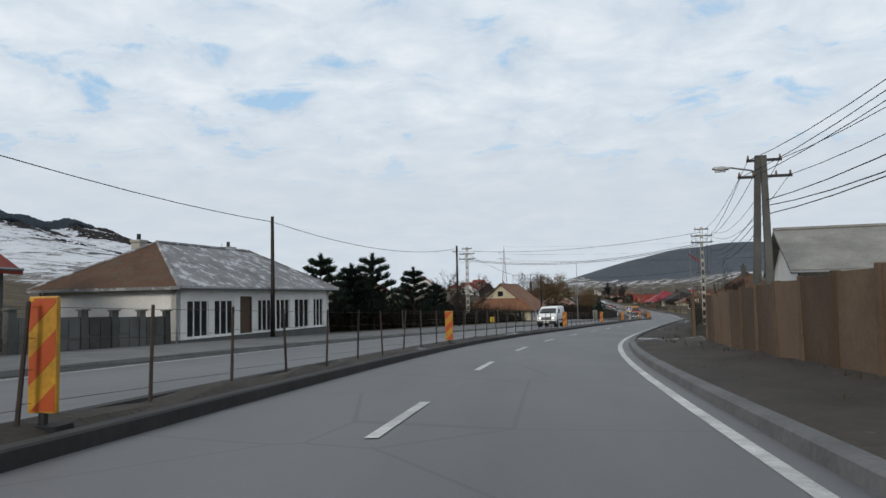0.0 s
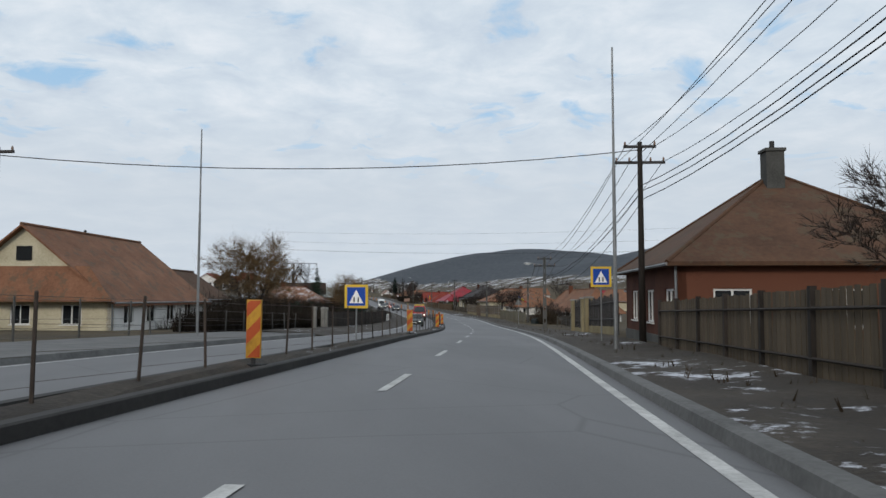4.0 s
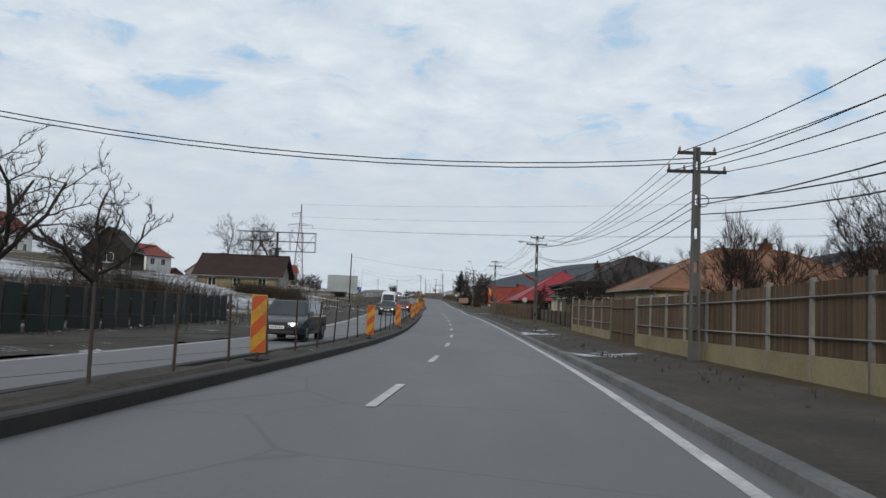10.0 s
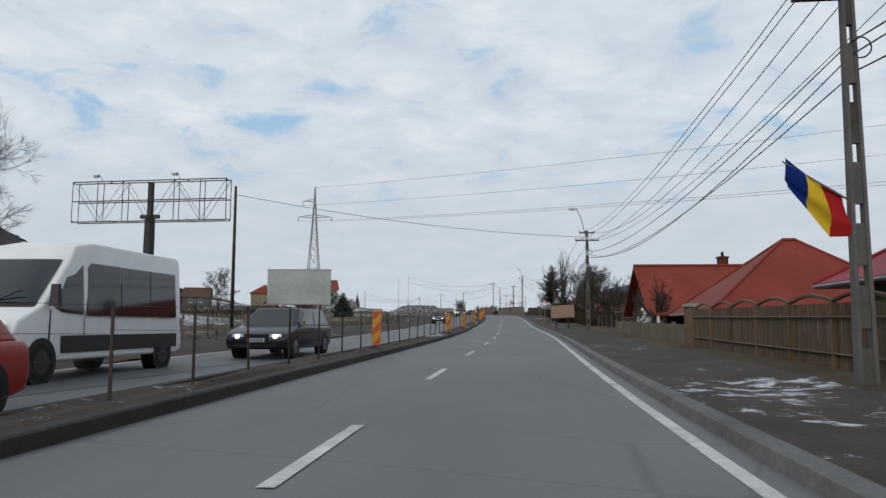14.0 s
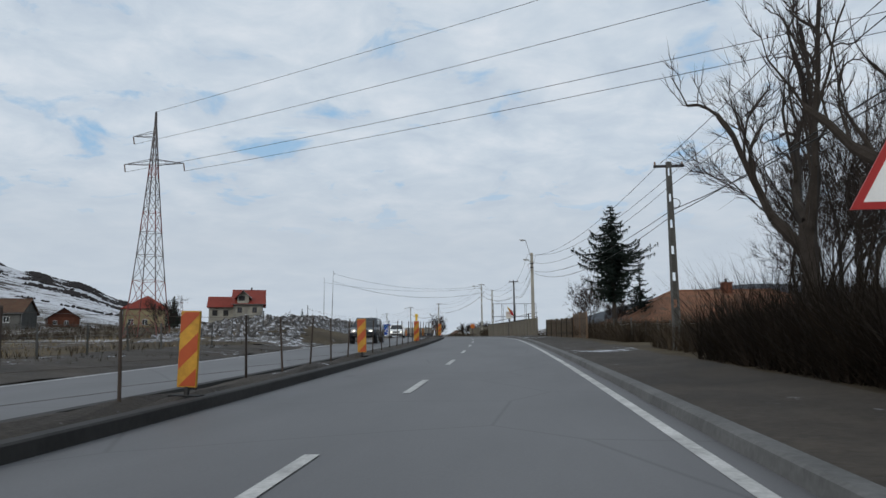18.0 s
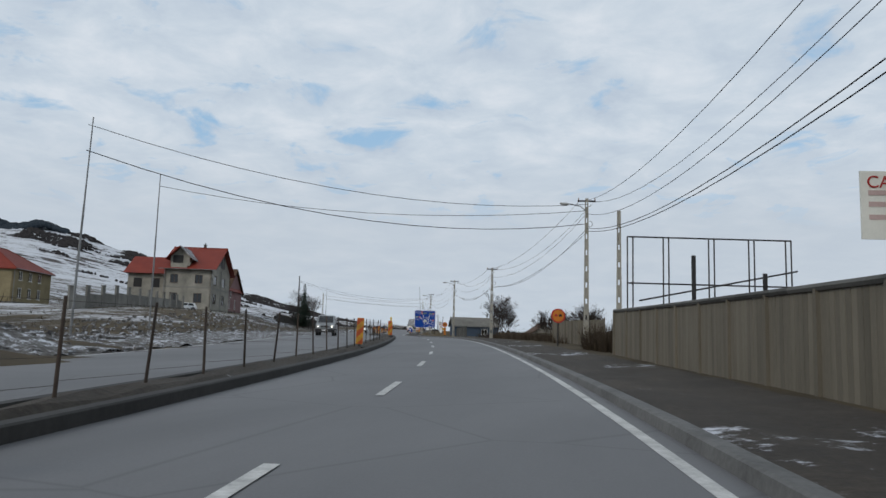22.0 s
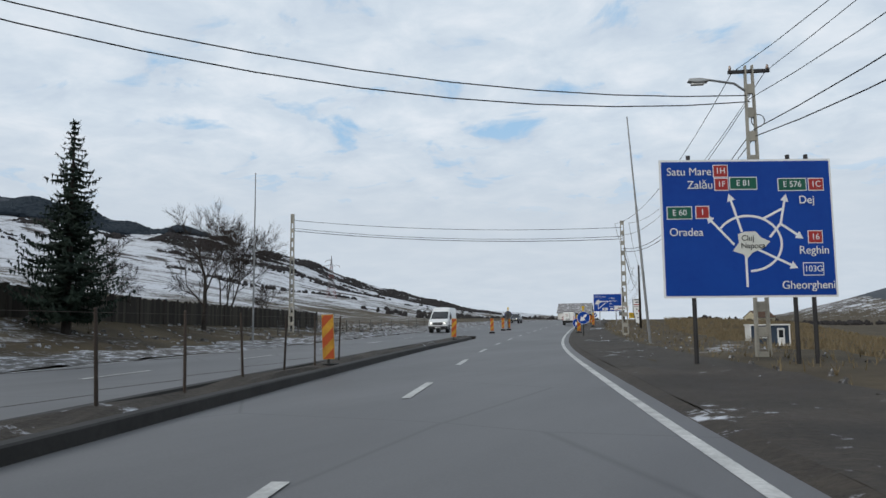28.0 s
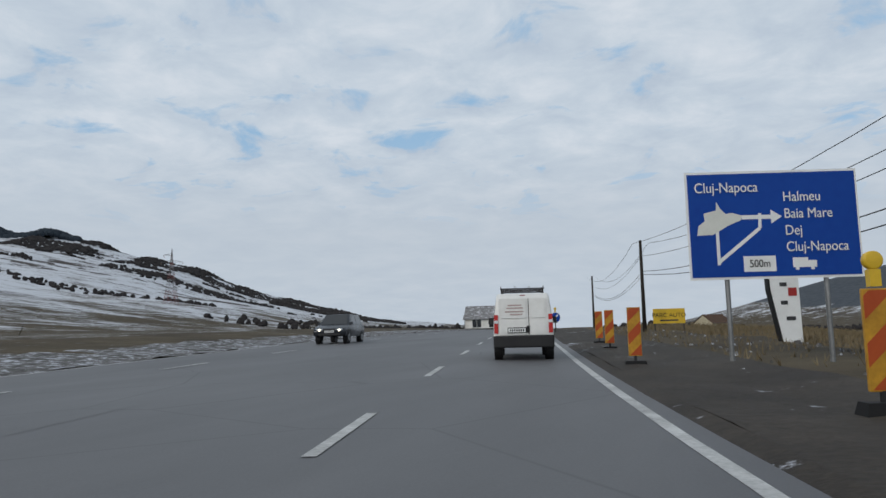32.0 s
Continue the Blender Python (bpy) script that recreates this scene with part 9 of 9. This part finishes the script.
def small_van(s, d, paint, label, turn=0.0, rack=True, lights=False, glazed=False):
    """High-roofed small delivery van; front is +y, its rear doors are unequal."""
    host = thing("delivery_van", at(s, d, 0.0, turn), label, "van", "vans on the road")
    L, W, H = 2.0, 0.83, 1.83
    side = [(-L + 0.02, 0.34), (-L, 0.6), (-L + 0.02, 1.0), (-L + 0.10, 1.66), (-L + 0.22, H - 0.02), (-L + 0.5, H), (0.55, H), (0.72, H - 0.05), (1.22, 1.16), (1.78, 1.0), (1.96, 0.8), (L, 0.4), (1.9, 0.3), (-1.7, 0.3)]
    g = Geo().prism(side, -W, W, "x")
    g.v = [(x * (1.0 - 0.13 * max(0.0, (z - 0.95) / (H - 0.95)) ** 1.5), y, z) for x, y, z in g.v]
    part("body", g, paint, host, bevel=0.085, smooth=True)

    def back(z):
        return float(np.interp(z, [0.34, 0.6, 1.0, 1.66, 1.81], [-1.98, -2.0, -1.98, -1.9, -1.78]))

    def skin(x0, x1, z0, z1, lift, name, mat, label=""):
        q = [(x0, back(z0) - lift, z0), (x1, back(z0) - lift, z0), (x1, back(z1) - lift, z1), (x0, back(z1) - lift, z1)]
        quad_glass(host, q, name, mat)

    for x0, x1, nm in ((-0.66, 0.145, "rear_door"), (0.165, 0.66, "rear_door")):
        skin(x0, x1, 0.66, 1.66, 0.012, nm, paint)
    for x0, x1 in ((-0.60, 0.09), (0.22, 0.60)):
        for lo_, hi_ in ((1.12, 1.58), (0.72, 1.03)):
            skin(x0, x1, lo_, hi_, 0.024, "pressed_panel", "glass_dark" if glazed and lo_ > 1 else paint)
    skin(0.146, 0.164, 0.66, 1.66, 0.016, "door_gap", "black")
    if not glazed:
        for z, x0, x1 in ((1.46, -0.42, -0.04), (1.38, -0.46, 0.0), (1.28, -0.5, 0.02), (1.20, -0.36, -0.02)):
            skin(x0, x1, z, z + 0.035, 0.034, "faded_lettering", "faded_print")
    for sx in (-1, 1):
        a = sx * 0.755
        skin(a - 0.055, a + 0.055, 0.70, 1.22, 0.02, "tail_light", "brake_on" if sx else "tail_red")
        skin(a - 0.05, a + 0.05, 0.98, 1.06, 0.032, "reversing_lens", "lamp_clear")
        part("door_mirror", Geo().box(sx * 0.98 - 0.1, sx * 0.98 + 0.1, 0.78, 0.88, 1.0, 1.2, 0.02), "black_plastic", host)
        part("mirror_stalk", Geo().tube((sx * 0.8, 0.84, 1.02), (sx * 0.92, 0.84, 1.06), 0.03, 0.03, 6), "black_plastic", host)
        lens = part("headlight", Geo().hexa([(sx * 0.6 - 0.18, 1.80, 0.70), (sx * 0.6 + 0.18, 1.78, 0.70), (sx * 0.6 + 0.18, 1.95, 0.70), (sx * 0.6 - 0.18, 1.99, 0.70)], [(sx * 0.62 - 0.15, 1.70, 0.98), (sx * 0.62 + 0.17, 1.66, 1.0), (sx * 0.62 + 0.17, 1.80, 0.98), (sx * 0.62 - 0.15, 1.88, 0.93)]), "lamp_clear", host)
        if lights:
            part("bulb", Geo().disc((sx * 0.6, 1.985, 0.78), 0.065, 12, 0.02), "headlight_on", lens)
        if glazed:
            for y0, y1 in ((-0.62, -0.1), (-1.62, -0.72)):
                part("side_window", Geo().prism([(y1, 1.1), (y1, 1.55), (y0, 1.55), (y0, 1.1)], *sorted((sx * 0.765, sx * 0.815)), "x"), "glass_dark", host)
        for y in (-0.06, -0.68):
            part("door_gap", Geo().box(sx * 0.832 - 0.003, sx * 0.832 + 0.003, y - 0.008, y + 0.008, 0.45, 1.05), "black", host)
        part("door_handle", Geo().box(sx * 0.835 - 0.014, sx * 0.835 + 0.014, 0.02, 0.18, 0.93, 0.97), "black_plastic", host)
        x0, x1 = sorted((sx * 0.79, sx * 0.838))
        part("cab_window", Geo().prism([(1.0, 1.1), (0.62, 1.55), (0.0, 1.55), (0.0, 1.1)], *sorted((sx * 0.765, sx * 0.815)), "x"), "glass_dark", host)
        part("side_moulding", Geo().box(x0, x1, -1.9, 1.7, 0.48, 0.58), "black_plastic", host)
        for y in (-1.28, 1.28):
            part("wheel_arch", Geo().tube((sx * 0.6, y, 0.31), (sx * 0.836, y, 0.31), 0.37, 0.37, 20), "black", host)
            wheel(host, sx * 0.842, y, 0.30, 0.19)
    w0 = [(-0.66, 1.20, 1.17), (0.66, 1.20, 1.17), (0.6, 0.76, 1.72), (-0.6, 0.76, 1.72)]
    quad_glass(host, [(-x, y + 0.03, z + 0.02) for x, y, z in w0], "windscreen")
    part("rear_bumper", Geo().box(-0.84, 0.84, -2.09, -1.93, 0.30, 0.64), "black_plastic", host, bevel=0.04)
    part("front_bumper", Geo().box(-0.84, 0.84, 1.9, 2.06, 0.28, 0.6), "black_plastic", host, bevel=0.04)
    part("plate_recess", Geo().box(-0.44, 0.14, -2.03, -1.985, 0.70, 0.86), "black_plastic", host)
    p = part("number_plate", Geo().box(-0.42, 0.06, -2.045, -2.032, 0.725, 0.835), "sign_white", host)
    for k in range(7):
        part("plate_bar", Geo().box(-0.38 + 0.06 * k, -0.345 + 0.06 * k, -2.05, -2.046, 0.75, 0.81), "print_dark", p)
    q = part("number_plate", Geo().box(-0.26, 0.26, 2.062, 2.072, 0.40, 0.51), "sign_white", host)
    for k in range(7):
        part("plate_bar", Geo().box(-0.22 + 0.06 * k, -0.185 + 0.06 * k, 2.073, 2.077, 0.425, 0.485), "print_dark", q)
    part("door_latch", Geo().box(0.09, 0.17, -2.035, -1.99, 0.72, 0.9), "black_plastic", host)
    part("high_brake_light", Geo().box(-0.08, 0.08, -1.83, -1.76, 1.72, 1.77), "tail_red", host)
    part("grille", Geo().box(-0.36, 0.36, 1.93, 1.99, 0.72, 0.86), "black_plastic", host)
    if rack:
        rk = part("roof_rack", Geo().path([(-0.58, -1.6, H + 0.13), (-0.58, 0.45, H + 0.13)], 0.018, 6).path([(0.58, -1.6, H + 0.13), (0.58, 0.45, H + 0.13)], 0.018, 6), "dark_steel", host)
        for y in (-1.6, -0.95, -0.3, 0.4):
            part("crossbar", Geo().tube((-0.62, y, H + 0.13), (0.62, y, H + 0.13), 0.02, 0.02, 6), "dark_steel", rk)
            for x in (-0.58, 0.58):
                part("foot", Geo().box(x - 0.025, x + 0.025, y - 0.025, y + 0.025, H - 0.04, H + 0.13), "dark_steel", rk)
        for x in (-0.6, -0.2, 0.2, 0.6):
            part("stop", Geo().tube((x, -1.6, H + 0.13), (x, -1.6, H + 0.2), 0.012, 0.012, 5), "dark_steel", rk)
    return host


small_van(725.2, 0.3, "white_paint", "white panel van with a roof rack and black bumper", 0.5)
car(775.0, 0.4, "car_dark", "dark blue saloon car driving ahead", turn=0.0, lights=False)
big_van(73.0, -8.6, "car_white", "white van with lit headlights", 4.9, 1.85, 2.0)
car(172.0, -7.8, "car_green", "dark green saloon with lit headlights", 4.6, 1.8, 1.43)
big_van(202.0, -7.7, "car_red", "red small lorry with a yellow load and lit headlights", 6.0, 1.95, 2.3, lorry=True)
car(232.5, -7.6, "car_dark", "dark saloon with lit headlights")
car(283.0, -7.9, "car_dark", "dark saloon with round lit headlights", 4.5, 1.74, 1.42)
car(307.5, -9.3, "car_silver", "silver estate car with lit headlights", 4.6, 1.75, 1.42, boot=0.25)
car(305.5, -6.9, "car_red", "bright red saloon car", 4.3, 1.72, 1.44)
big_van(313.4, -9.4, "car_white", "white minibus with dark side windows", 6.3, 1.98, 2.7, windows=3)
car(321.5, -7.5, "car_dark", "dark estate car with lit headlights", 4.7, 1.8, 1.45, boot=0.25)
car(392.0, -9.5, "car_green", "dark green hatchback with lit headlights", 4.1, 1.7, 1.43, boot=0.3)
car(441.0, -9.0, "car_dark", "dark off-road car with lit headlights", 4.5, 1.8, 1.7, suv=True, boot=0.25)
car(473.5, -9.6, "car_white", "white hatchback driving in the oncoming lane", 4.1, 1.74, 1.48, boot=0.3)
small_van(550.0, -10.7, "car_silver", "silver people-carrier van with lit headlights", 180, False, True, True)
big_van(689.8, -10.8, "car_white", "white van with lit headlights and a raised roof", 5.4, 1.93, 2.5, windows=0)
car(744.0, -10.2, "car_dark", "dark grey pickup-like car with lit headlights", 4.7, 1.8, 1.6, suv=True)
car(613.5, -30.5, "car_white", "white estate car parked on rough ground", 4.4, 1.7, 1.4, boot=0.25, turn=130.0, lights=False).matrix_basis = stand(607.0, -36.5, 128.0, 0.0)
